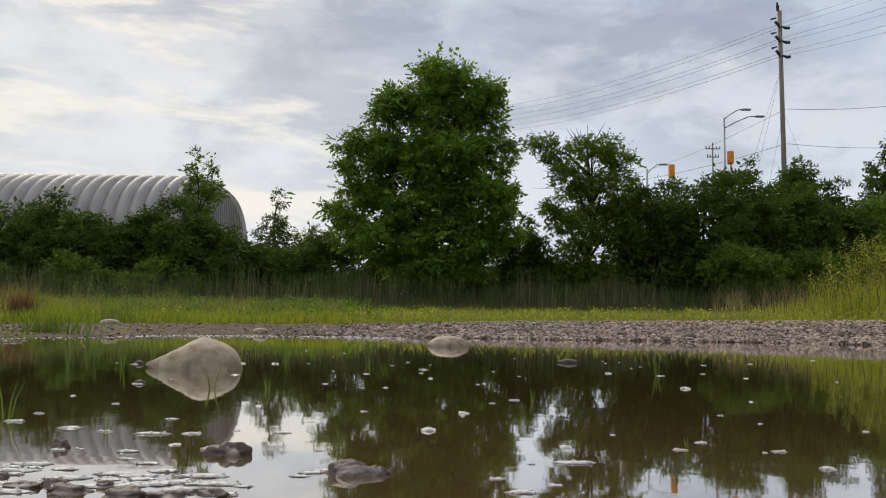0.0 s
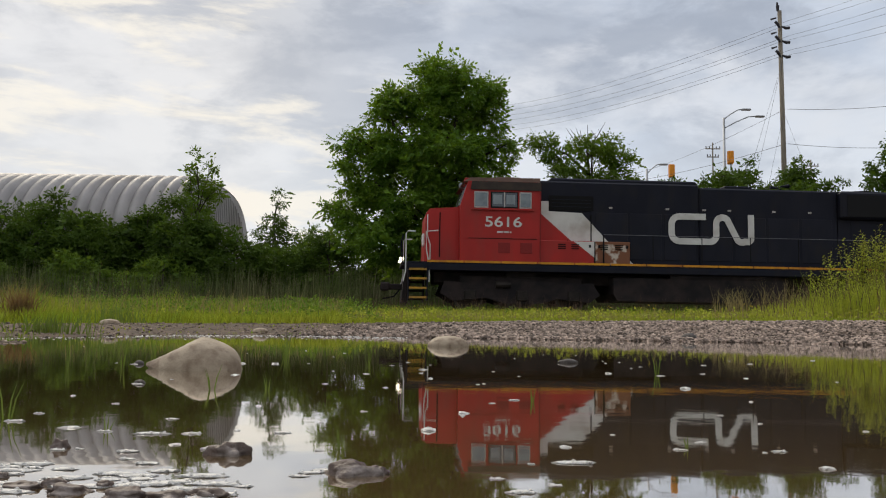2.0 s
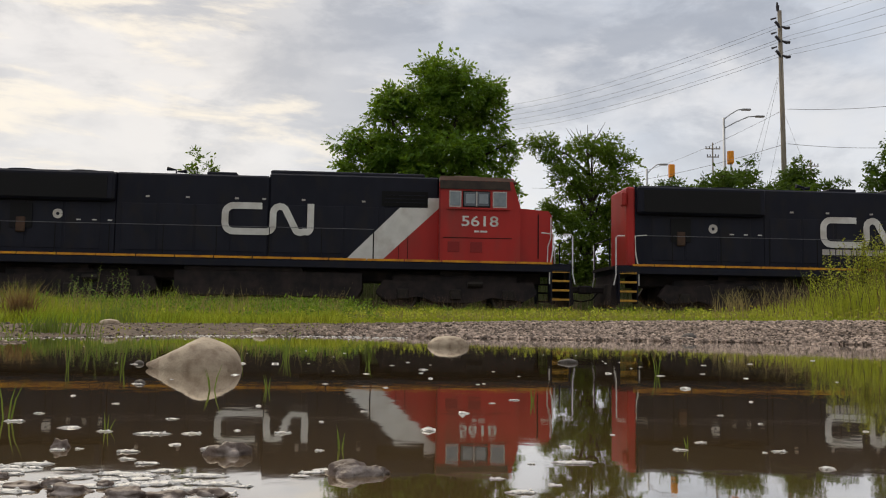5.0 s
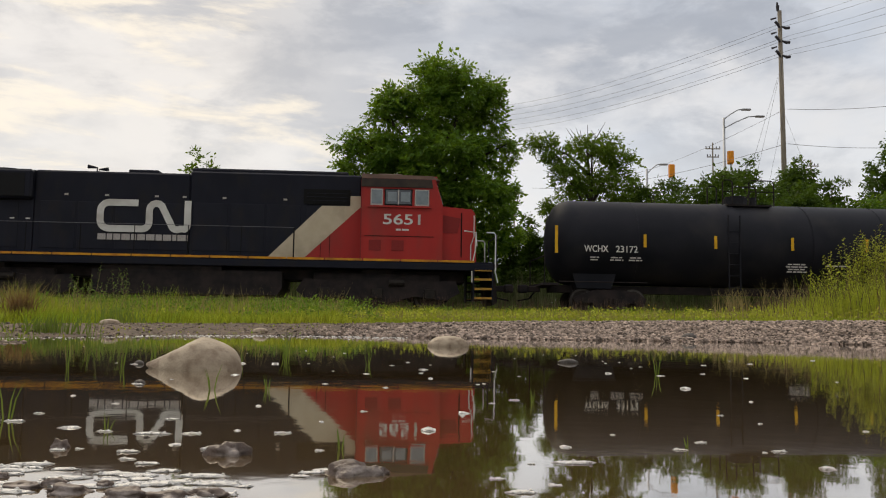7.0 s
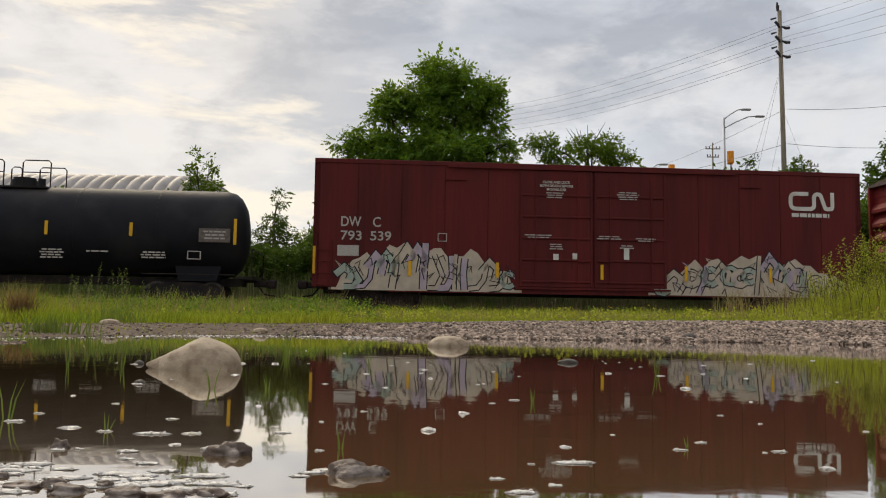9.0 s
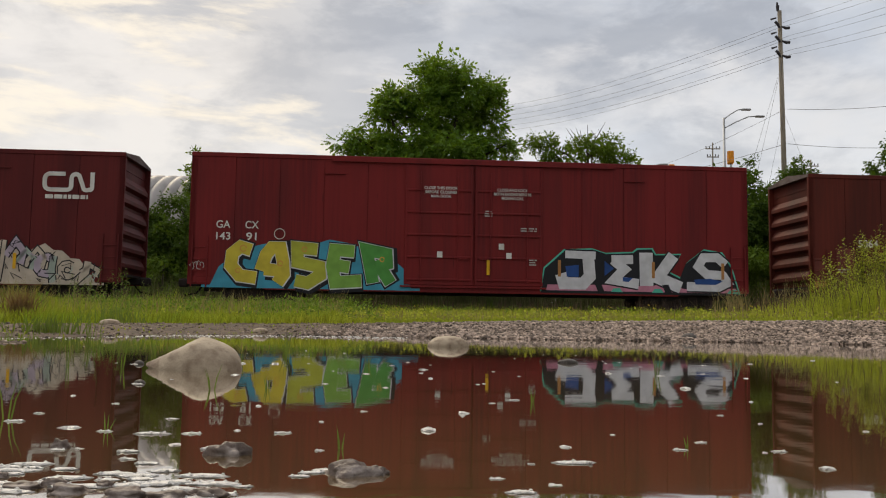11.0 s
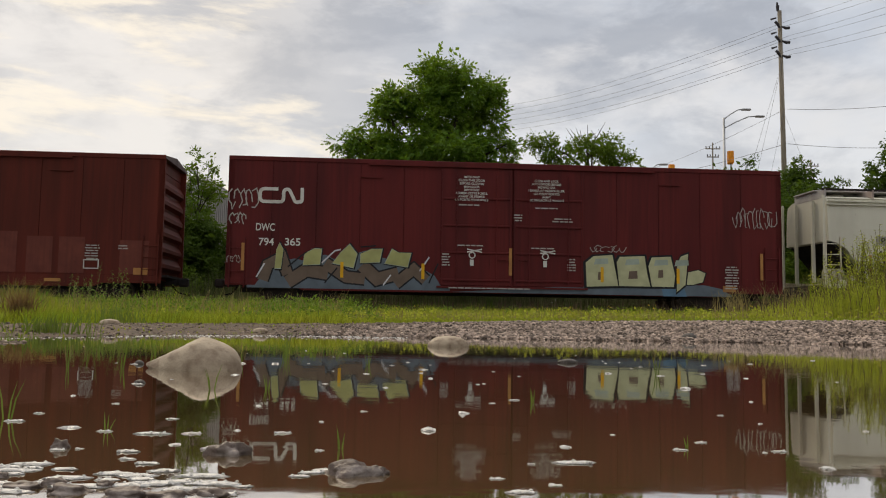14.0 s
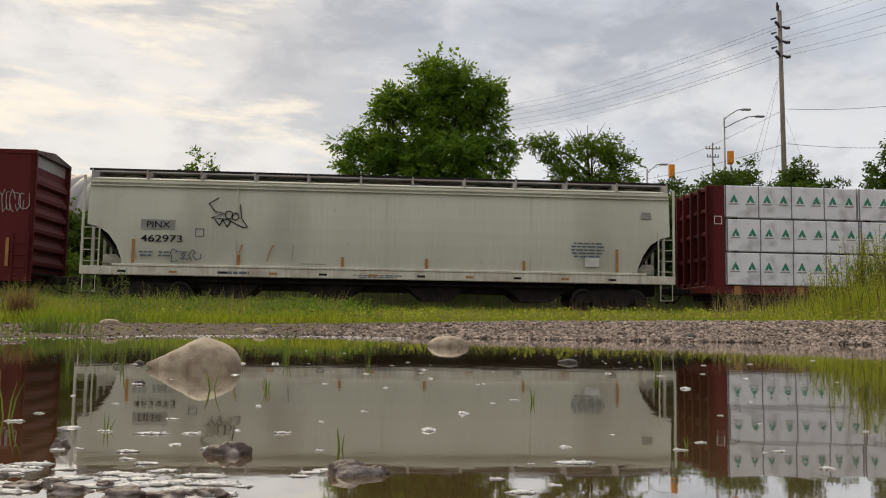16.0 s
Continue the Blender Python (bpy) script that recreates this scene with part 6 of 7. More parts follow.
def tank_car():
    s, L, r, zc = -8.62, 14.45, 1.48, 2.48
    w = wagon("tank_car", s, "matt black railway tank car with yellow reflector strips", "tank car")
    prof = [(0.0, 0.05), (0.03, 0.5), (0.12, 0.95), (0.28, 1.25), (0.48, 1.42), (0.75, r)]
    xs = prof + [(5.9, r), (5.95, r + 0.03), (6.5, r + 0.03), (6.55, r)] + [(L - a, b) for a, b in reversed(prof)]
    bm = bmesh.new()
    rings = [[bm.verts.new((x, 1.5 + q * math.cos(a), zc + q * math.sin(a))) for a in (2 * math.pi * k / 40 for k in range(40))] for x, q in xs]
    for r0, r1 in zip(rings, rings[1:]):
        for k in range(40):
            bm.faces.new((r0[k], r0[(k + 1) % 40], r1[(k + 1) % 40], r1[k]))
    bm.faces.new(rings[0]); bm.faces.new(rings[-1][::-1])
    part("shell", bm, M["tank_black"], w, smooth=True)
    for x in (2.9, 9.0, 11.6):
        part("weld_band", tube([(x, 1.5, zc), (x + 0.05, 1.5, zc)], r + 0.008, 40), M["tank_black"], w)
    part("manway", tube([(6.9, 1.5, zc + r - 0.1), (6.9, 1.5, zc + r + 0.22)], 0.42, 20), M["tank_black"], w)
    part("manway_lid", tube([(6.9, 1.5, zc + r + 0.22), (6.9, 1.5, zc + r + 0.3)], 0.36, 20), M["tank_black"], w)
    part("valve", tube([(7.5, 1.4, zc + r - 0.05), (7.5, 1.4, zc + r + 0.28)], 0.12, 10), M["tank_black"], w)
    part("platform", box((6.3, 0.75, zc + r - 0.12), (7.9, 2.25, zc + r - 0.06)), M["under"], w)
    for x0, x1 in ((6.15, 6.5), (7.1, 8.0)):
        for y in (0.8, 2.2):
            part("handrail", tube([(x0, y, zc + r - 0.1), (x0, y, zc + r + 0.72), (x0 + 0.08, y, zc + r + 0.8), (x1 - 0.08, y, zc + r + 0.8), (x1, y, zc + r + 0.72), (x1, y, zc + r - 0.1)], 0.022, 6), M["under"], w)
        part("handrail", tube([(x0, 0.8, zc + r + 0.4), (x1, 0.8, zc + r + 0.4)], 0.018, 6), M["under"], w)
    ladder(w, 6.0, 6.4, 0.8, 3.4, 0.02, M["tank_black"])
    for x in (0.9, L - 2.1):
        part("saddle", prism([(x, 0.85), (x + 1.2, 0.85), (x + 1.35, 1.35), (x - 0.15, 1.35)], 0.55, 2.45), M["tank_black"], w)
    part("centre_sill", box((0.1, 1.2, 0.72), (L - 0.1, 1.8, 0.98)), M["under"], w)
    for x, sg in ((0.0, -1), (L, 1)):
        part("end_platform", box((x - sg * 0.2, 0.1, 0.92), (x + sg * 0.35, 2.9, 1.0)), M["under"], w)
        part("end_rail", tube([(x + sg * 0.3, 0.15, 0.95), (x + sg * 0.3, 0.15, 1.9), (x + sg * 0.3, 2.85, 1.9), (x + sg * 0.3, 2.85, 0.95)], 0.022, 6), M["under"], w)
        coupler(w, x + sg * 0.2, sg)
        part("side_pipe", tube([(x - sg * 0.2, 0.12, 1.05), (x - sg * 3.2, 0.12, 1.05)], 0.02, 6), M["under"], w)
    lettering("WCHX", 1.03, 2.06, 0.22, M["white"], w, 0.03, wide=0.82)
    lettering("23172", 2.10, 2.06, 0.22, M["white"], w, 0.03, wide=0.76)
    for x, z, n, wd in ((1.2, 1.86, 2, 0.4), (1.9, 1.86, 2, 0.5), (2.55, 1.86, 2, 0.5), (8.0, 1.75, 4, 0.85), (9.5, 1.72, 1, 0.7), (11.2, 1.72, 3, 0.85)):
        bars(x, z, n, wd, M["letter_dim"], w, 0.045, 0.04, 0.10, "small_print")
    panel(w, [(13.05, 2.1), (14.05, 2.1), (14.05, 2.55), (13.05, 2.55)], "tank_patch", 0.0, "stencil_patch")
    bars(13.15, 2.42, 3, 0.8, M["letter_dim"], w, 0.05, 0.06, -0.006)
    part("frame_mark", ribbon([(12.7, 1.55), (12.7, 1.8), (13.1, 1.8), (13.1, 1.55), (12.7, 1.55)], 0.03, 0.10, 0.12), M["letter_dim"], w)
    reflectors(w, (3.1, 5.55, 8.25, 10.9), 2.24, 2.68, "yellow", 0.0)
    reflectors(w, (14.2,), 2.03, 2.88, "yellow", 0.03)
    reflectors(w, (0.08,), 2.0, 2.92, "yellow", 0.03)
    truck(w, 2.0)
    truck(w, L - 1.95)


tank_car()


def hopper_car():
    s, L, top = 87.42, 19.5, 4.28
    w = wagon("covered_hopper", s, "pale grey curved-side covered hopper with rust stains", "hopper car")
    pm = M["hopper_paint"]
    st = [(0.18, 2.62), (0.55, 2.52), (0.85, 2.3), (1.1, 1.95), (1.25, 1.55), (1.32, 1.25)]
    st = st + [(L - a, b) for a, b in reversed(st)]
    bm = bmesh.new()
    rings = []
    for x, zb in st:
        sec = []
        for k in range(7):
            u = k / 6
            z = zb + (3.95 - zb) * u
            sec.append((0.10 - 0.10 * math.sin(math.pi * min(1.0, (z - 1.2) / 2.75)), z))
        sec += [(0.16, 4.10), (0.5, 4.22), (1.5, top)]
        loop = sec + [(3.0 - y, z) for y, z in reversed(sec[:-1])]
        rings.append([bm.verts.new((x, y, z)) for y, z in loop])
    n = len(rings[0])
    for r0, r1 in zip(rings, rings[1:]):
        for k in range(n):
            bm.faces.new((r0[k], r0[(k + 1) % n], r1[(k + 1) % n], r1[k]))
    bm.faces.new(rings[0]); bm.faces.new(rings[-1][::-1])
    part("body", bm, pm, w, smooth=False)
    for z in (3.86, 3.97, 4.07):
        part("side_rib", box((0.2, 0.01, z), (L - 0.2, 0.09, z + 0.04), 0.01), pm, w)
    for x in (4.9, 9.75, 14.6):
        part("side_seam", box((x - 0.015, -0.006, 1.3), (x + 0.015, 0.06, 3.85)), pm, w)
    part("side_sill", box((0.0, -0.03, 0.99), (L, 0.10, 1.27), 0.02), M["sill_paint"], w)
    part("side_sill", box((0.0, 2.9, 0.99), (L, 3.03, 1.27), 0.02), M["sill_paint"], w)
    part("sill_lip", box((1.0, -0.05, 1.27), (L - 1.0, 0.14, 1.36), 0.02), M["sill_paint"], w)
    part("running_board", box((0.1, 0.75, 4.44), (L - 0.1, 2.25, 4.48)), M["galvanised"], w, "steel grating walkway on the roof")
    part("roof_rail", box((0.1, 0.22, 4.40), (L - 0.1, 0.27, 4.47)), M["under"], w)
    for k in range(12):
        x = 0.2 + k * (L - 0.4) / 11
        part("board_bracket", box((x - 0.03, 0.2, 4.15), (x + 0.03, 2.3, 4.44)), M["galvanised"], w)
    for k in range(10):
        x = 1.2 + k * (L - 2.4) / 9
        part("hatch", tube([(x, 1.5, top - 0.05), (x, 1.5, top + 0.12)], 0.38, 14), pm, w)
    for x, sg in ((0.0, 1), (L, -1)):
        part("corner_post", box((x, 0.0, 1.2), (x + sg * 0.07, 0.07, 4.2)), pm, w)
        part("corner_post", box((x, 2.93, 1.2), (x + sg * 0.07, 3.0, 4.2)), pm, w)
        for y in (0.9, 2.1):
            part("end_post", box((x + sg * 0.05, y - 0.05, 1.2), (x + sg * 0.15, y + 0.05, 4.1)), pm, w)
        part("slope_sheet", prism([(x + sg * 0.25, 2.65), (x + sg * 1.55, 1.15), (x + sg * 1.6, 1.2), (x + sg * 0.3, 2.72)], 0.08, 2.92), M["under"], w)
        part("end_floor", box((x, 0.1, 1.0), (x + sg * 1.4, 2.9, 1.1)), M["under"], w)
        part("air_tank", tube([(x + sg * 0.5, 0.9, 1.5), (x + sg * 1.1, 0.9, 1.5)], 0.22, 14), M["sill_paint"], w)
        ladder(w, x + sg * 0.06, x + sg * 0.58, 1.27, 2.75, 0.0, M["sill_paint"], 0.36)
        part("step", tube([(x + sg * 0.1, 0.0, 1.0), (x + sg * 0.1, 0.0, 0.45), (x + sg * 0.5, 0.0, 0.45), (x + sg * 0.5, 0.0, 1.0)], 0.02, 5), M["sill_paint"], w)
        coupler(w, x, -sg)
    part("centre_sill", box((0.4, 0.9, 0.62), (L - 0.4, 2.1, 1.02), 0.02), M["under"], w)
    part("brake_pipe", tube([(3.4, 0.35, 0.86), (L - 3.4, 0.35, 0.86)], 0.05, 8), M["under"], w)
    for x in (4.6, 8.0, 11.5, 14.9):
        part("hopper_gate", prism([(x - 1.3, 1.0), (x + 1.3, 1.0), (x + 0.5, 0.35), (x - 0.5, 0.35)], 0.6, 2.4), M["under"], w)
    lettering("PINX", 2.03, 2.54, 0.20, M["g_black"], w, -0.022, wide=0.76)
    panel(w, [(1.87, 2.47), (2.95, 2.47), (2.95, 2.80), (1.87, 2.80)], "print_grey", -0.012, "stencil_patch")
    lettering("462973", 1.87, 2.08, 0.22, M["g_black"], w, -0.022, wide=1.32)
    for x, z, n, wd in ((1.8, 1.72, 2, 0.5), (2.4, 1.72, 2, 0.5), (15.9, 2.3, 5, 1.2)):
        bars(x, z, n, wd, M["g_slate"], w, 0.05, 0.06, -0.012)
    part("frame_mark", ribbon([(3.6, 2.28), (3.6, 2.52), (3.86, 2.52), (3.86, 2.28), (3.6, 2.28)], 0.025), M["g_slate"], w)
    for x in (1.65, 5.0, 8.35, 11.1, 14.35, 17.5):
        reflectors(w, (x,), 1.37, 2.15 if x in (1.65, 17.5) else 1.7, "amber", -0.006, 0.09)
    for k in range(11):
        x = 1.2 + k * 1.6
        panel(w, [(x, 1.08), (x + 0.26, 1.08), (x + 0.26, 1.15), (x, 1.15)], "amber" if k % 2 else "under", -0.034, "sill_mark")
    bars(4.2, 1.08, 1, 1.3, M["g_slate"], w, 0.08, 0.04, -0.034)
    bars(8.7, 1.10, 2, 1.6, M["g_slate"], w, 0.03, 0.03, -0.034)
    panel(w, [(16.4, 1.55), (16.9, 1.55), (16.9, 1.85), (16.4, 1.85)], "white", -0.012, "stencil_patch")
    panel(w, [(18.3, 3.2), (18.7, 3.2), (18.65, 3.42), (18.35, 3.42)], "print_grey", -0.006, "stencil_patch")
    for p in ([(4.3, 3.55), (4.0, 3.35), (4.2, 3.1), (4.5, 3.05), (4.1, 2.9), (4.6, 2.85), (5.1, 2.6), (5.25, 2.62), (5.05, 2.9), (5.0, 3.35)], arc(4.65, 3.0, 0.13, 0, 360, 8), arc(4.85, 2.95, 0.12, 0, 360, 8), [(4.2, 2.85), (4.35, 2.65), (4.45, 2.85), (4.6, 2.6), (4.7, 2.8)]):
        part("spray_line", ribbon(p, 0.03, -0.03, -0.012), M["g_black"], w)
    scrawl(w, 2.85, 1.45, 0.95, 0.42, "g_slate", 21, 5, 0.028)
    for p in ([(5.1, 2.05), (5.0, 1.75), (5.05, 1.5)], [(5.9, 1.5), (6.0, 1.85), (6.1, 2.05)], [(6.75, 2.05), (6.7, 1.6)], [(7.0, 1.45), (7.8, 1.45)]):
        part("spray_line", ribbon(p, 0.03, -0.03, -0.010), M["amber" if p[0][0] < 6.7 else "print_grey"], w)
    truck(w, 2.1)
    truck(w, L - 2.1)


hopper_car()


def lumber_car():
    s, L = 107.95, 22.3
    w = wagon("centrebeam_flatcar", s, "maroon centrebeam flatcar loaded with wrapped lumber", "flatcar")
    pm = M["maroon"]
    part("deck", box((0, 0.0, 0.72), (L, 3.0, 0.98), 0.02), pm, w)
    part("centre_beam", box((0.4, 1.42, 0.98), (L - 0.4, 1.58, 4.35)), pm, w)
    part("top_chord", box((0.3, 1.25, 4.33), (L - 0.3, 1.75, 4.45), 0.02), pm, w)
    for x, sg in ((0.35, 1), (L - 0.35, -1)):
        part("bulkhead", box((x, 0.06, 0.98), (x + sg * 0.06, 2.94, 4.4), 0.01), pm, w)
        for y in (0.06, 0.78, 1.5, 2.22, 2.9):
            part("bulkhead_post", box((x - sg * 0.28, y - 0.06, 0.98), (x, y + 0.06, 4.4), 0.02), pm, w)
        for z in (1.0, 1.85, 2.7, 3.5, 4.25):
            part("bulkhead_beam", box((x - sg * 0.2, 0.06, z), (x, 2.94, z + 0.14), 0.02), pm, w)
        part("bulkhead_edge", box((x - sg * 0.28, 0.0, 0.98), (x + sg * 0.36, 0.06, 4.42), 0.015), pm, w)
        coupler(w, x - sg * 0.35, -sg)
    part("frame_mark", ribbon([(0.35, 3.1), (0.35, 3.36), (0.6, 3.36), (0.6, 3.1), (0.35, 3.1)], 0.025), M["white"], w)
    for k in range(10):
        part("stake_pocket", box((1.0 + k * 2.2, -0.02, 0.7), (1.25 + k * 2.2, 0.0, 0.99)), M["amber"], w)
    part("centre_sill", box((0.3, 1.1, 0.5), (L - 0.3, 1.9, 0.72)), M["under"], w)
    truck(w, 2.2)
    truck(w, L - 2.2)

    # one wrapped pack, copied in rows on the deck
    def pack(sx, z, first):
        m = along(sx - run(0), 0.0, z)
        if first:
            return copy_thing(first, m)
        p = empty("lumber_pack", m, "white plastic-wrapped lumber pack with green triangle prints", "lumber pack", "lumber packs on the flatcar")
        part("wrap", box((0.01, 0.04, 0.0), (4.72, 1.36, 1.10), 0.03), M["wrap"], p)
        for k in range(5):
            x = 0.03 + k * 1.165
            part("strap", box((x, 0.032, 0.0), (x + 0.035, 0.05, 1.1)), M["strap"], p)
        for k in range(8):
            x = 0.33 + k * 0.585
            part("print_triangle", prism([(x - 0.13, 0.52), (x + 0.02, 0.80), (x + 0.15, 0.52), (x + 0.05, 0.52), (x - 0.01, 0.62), (x - 0.03, 0.52)], 0.030, 0.045), M["green"], p)
            part("print_bar", box((x - 0.17, 0.030, 0.44), (x + 0.17, 0.045, 0.48)), M["print_grey"], p)
        part("bearer", box((0.3, 0.06, -0.05), (0.45, 1.34, 0.0)), M["under"], p)
        part("bearer", box((4.2, 0.06, -0.05), (4.35, 1.34, 0.0)), M["under"], p)
        return p

    first = None
    for col in range(4):
        for row in range(3):
            sx, z = s + 0.74 + col * 4.76 + (0.0, 0.03, -0.02)[row], 1.03 + row * 1.155
            p = pack(sx, z, first)
            first = first or p
            TRAIN.append((p, sx, 0.0, z))


lumber_car()


def locomotive(s, flip, number, slash, label, front_lit=False, rust=False, shift=0.0):
    w = wagon("locomotive", s, label, "locomotive", "locomotives of the train")
    f = -1 if flip else 1

    def X(*pts):
        return [(f * a, b) for a, b in pts]

    def bx(x0, y0, z0, x1, y1, z1, bev=0.0):
        return box((f * x0, y0, z0), (f * x1, y1, z1), bev)

    B, R, U = M["black"], M["red"], M["under"]
    part("frame", bx(0.3, 0.0, 1.34, 20.75, 3.0, 1.58, 0.02), B, w)
    k, x = 0, 0.95
    while x < 20.2:
        part("deck_stripe", bx(x, -0.006, 1.60, min(x + 1.2, 20.2), 0.03, 1.672), M["stripe"], w)
        x += 1.235
    part("walkway", bx(0.3, 0.0, 1.58, 20.75, 3.0, 1.62), B, w)
    # nose with sloping top, cab, roof
    part("nose", prism(X((0.86, 1.62), (0.90, 3.25), (1.02, 3.42), (2.1, 3.50), (2.1, 1.62)), 0.28, 2.72), R, w)
    part("nose_door", bx(1.35, 0.262, 1.8, 1.385, 0.282, 3.3), M["rubber_and_gap"], w)
    part("cab", prism(X((2.02, 1.62), (2.02, 3.50), (2.28, 4.35), (4.72, 4.35), (4.72, 1.62)), 0.02, 2.98), R, w)
    part("roof", prism(X((2.12, 4.33), (2.35, 4.47), (4.72, 4.5), (4.72, 4.33)), 0.06, 2.94), M["cab_roof"], w, "dirty brown cab roof")
    part("visor", prism(X((2.36, 4.06), (2.40, 4.34), (4.73, 4.34), (4.73, 4.06)), -0.03, 0.06), M["visor"], w, "dark sun visor over the windows")
    part("nose_grab", tube([(f * 1.05, 0.26, 1.7), (f * 1.05, 0.22, 2.2), (f * 0.95, 0.2, 2.5), (f * 0.95, 0.2, 3.2)], 0.02, 5), M["white"], w, "white grab rail")
    part("nose_mark", tube([(f * 0.84, 0.5, 2.2), (f * 0.84, 0.7, 2.6), (f * 0.84, 0.9, 2.2), (f * 0.84, 1.1, 2.6)], 0.04, 4), M["white"], w)
    part("air_conditioner", bx(3.35, 0.9, 4.48, 4.2, 2.1, 4.66, 0.03), M["cab_roof"], w)
    # near half in the lit glass colour, far half painted dark
    part("windshield", prism(X((1.99, 3.55), (2.22, 4.25), (2.27, 4.25), (2.05, 3.55)), 0.25, 1.38), M["glass_lit"], w)
    part("windshield", prism(X((1.99, 3.55), (2.22, 4.25), (2.27, 4.25), (2.05, 3.55)), 1.62, 2.75), M["dark_glass"], w)
    part("number_board", bx(2.2, 0.3, 4.28, 2.5, 0.9, 4.5, 0.02), R, w)
    part("headlight", bx(2.1, 1.35, 4.3, 2.3, 1.65, 4.5, 0.03), M["glass_lit"], w)
    for a, b, m in ((2.52, 2.92, "glass_lit"), (3.08, 3.92, "glass"), (4.05, 4.38, "glass_lit")):
        fr = part("window_frame", bx(a - 0.04, -0.01, 3.44, b + 0.04, 0.03, 4.0, 0.01), M["letter_dim"] if m == "glass_lit" else M["rubber_and_gap"], w, "grey window frame")
        part("pane", bx(a, -0.018, 3.5, b, 0.0, 3.96), M[m], fr)
    part("sash_bar", bx(3.48, -0.024, 3.48, 3.52, -0.01, 3.98), M["letter_dim"], w)
    # patches of the lit glass colour laid over the dark middle pane
    for xx in (3.12, 3.56):
        part("inner_blind", bx(xx, -0.022, 3.58, xx + 0.3, -0.012, 3.9), M["glass_lit"], w)
    part("arm_rest", bx(2.4, -0.06, 3.38, 4.5, 0.0, 3.44), R, w)
    part("cab_seam", bx(2.3, 0.008, 2.42, 4.6, 0.02, 2.44), M["rubber_and_gap"], w)
    for xx in (3.3, 4.05):
        part("side_vent", bx(xx, 0.006, 1.95, xx + 0.4, 0.022, 2.3, 0.005), M["red_dark"], w)
    # long hood: tall front part, engine hood, radiator section, red end
    part("hood", bx(4.72, 0.55, 1.62, 10.4, 2.45, 4.52, 0.06), B, w)
    part("hood_top", bx(5.2, 0.75, 4.5, 10.4, 2.25, 4.66, 0.05), B, w)
    part("engine_hood", bx(10.38, 0.55, 1.62, 15.4, 2.45, 4.42, 0.06), B, w)
    part("radiator_section", prism(X((15.38, 1.62), (15.38, 4.40), (19.95, 4.40), (19.95, 1.62)), 0.55, 2.45), B, w)
    part("radiator_overhang", bx(15.38, 0.30, 3.42, 19.9, 2.70, 4.40, 0.08), B, w)
    part("radiator_grille", bx(15.6, 0.285, 3.5, 19.7, 0.31, 4.25), M["grille"], w, "dark radiator intake mesh")
    part("radiator_fan", tube([(f * 16.6, 1.5, 4.38), (f * 16.6, 1.5, 4.5)], 0.72, 24), M["grille"], w)
    part("radiator_fan", tube([(f * 18.6, 1.5, 4.38), (f * 18.6, 1.5, 4.5)], 0.72, 24), M["grille"], w)
    part("hood_end", bx(19.95, 0.5, 1.62, 20.25, 2.5, 4.38, 0.06), R, w)
    part("hood_end_lamp", bx(20.25, 0.45, 3.7, 20.42, 0.75, 4.2, 0.05), R, w)
    # a black box on the hood face stands for the intake's shaded recess
    part("air_intake", bx(5.1, 0.50, 3.5, 6.65, 0.58, 4.0), M["rubber_and_gap"], w, "black box painted as the shaded air intake opening")
    for z in (3.62, 3.74, 3.86):
        part("intake_slat", bx(5.2, 0.492, z, 6.55, 0.51, z + 0.02), M["black"], w)
    part("cab_corner", bx(4.70, 0.0, 1.64, 4.74, 0.022, 4.3), M["red_dark"], w)
    part("exhaust", bx(11.6, 1.2, 4.42, 12.6, 1.8, 4.62, 0.03), B, w)
    part("horn", tube([(f * 13.6, 1.1, 4.42), (f * 13.6, 1.1, 4.62), (f * 13.9, 1.1, 4.66)], [0.03, 0.03, 0.07], 8), B, w)
    part("horn", tube([(f * 13.6, 1.3, 4.42), (f * 13.6, 1.3, 4.6), (f * 13.3, 1.3, 4.62)], [0.03, 0.03, 0.07], 8), B, w)
    for xx in (6.0, 7.3, 8.5, 9.7, 11.0, 12.2, 13.4, 14.6, 16.4, 17.6, 18.8):
        part("hood_door", bx(xx - 0.56, 0.535, 1.85, xx + 0.56, 0.56, 3.4 if xx > 10 else 3.45, 0.012), M["door_black"], w)
    for xx in (7.2, 9.2, 10.5, 11.4, 13.0, 14.3):
        part("hood_latch", bx(xx, 0.53, 3.6, xx + 0.12, 0.55, 3.66), M["letter_dim"], w)
    # colour slash between cab and hood
    top_edge = [(6.25, 3.42), (7.1, 2.52), (8.1, 1.66)] if rust else [(6.04, 3.45), (7.82, 1.66)]
    foot = 6.8 if rust else 6.62
    part("slash", prism(X((4.72, 3.80), (5.1, 3.80), (5.1, 3.46), *top_edge, (foot, 1.66), (4.72, 3.46)), 0.515, 0.532), M[slash], w, "pale slanted stripe")
    part("red_flash", prism(X((4.72, 3.46), (foot, 1.66), (4.72, 1.66)), 0.515, 0.532), R, w)
    for a in (0.0, 0.3):
        part("stripe_seam", bx(5.75 + a, 0.508, 1.7, 5.765 + a, 0.516, 2.5 - a), M["rubber_and_gap"], w)
    if rust:
        part("equipment_box", bx(4.74, 0.15, 1.62, 6.59, 0.56, 2.42, 0.02), R, w)
        part("equipment_box", bx(6.62, 0.15, 1.62, 7.82, 0.56, 2.42, 0.02), M["flaked"], w, "white equipment box flaked to rust")
        for a in (5.35, 5.8, 6.8, 7.3):
            for z in (2.14, 2.21, 2.28):
                part("louvre", bx(a, 0.128, z, a + 0.26, 0.15, z + 0.03), M["rubber_and_gap"], w)
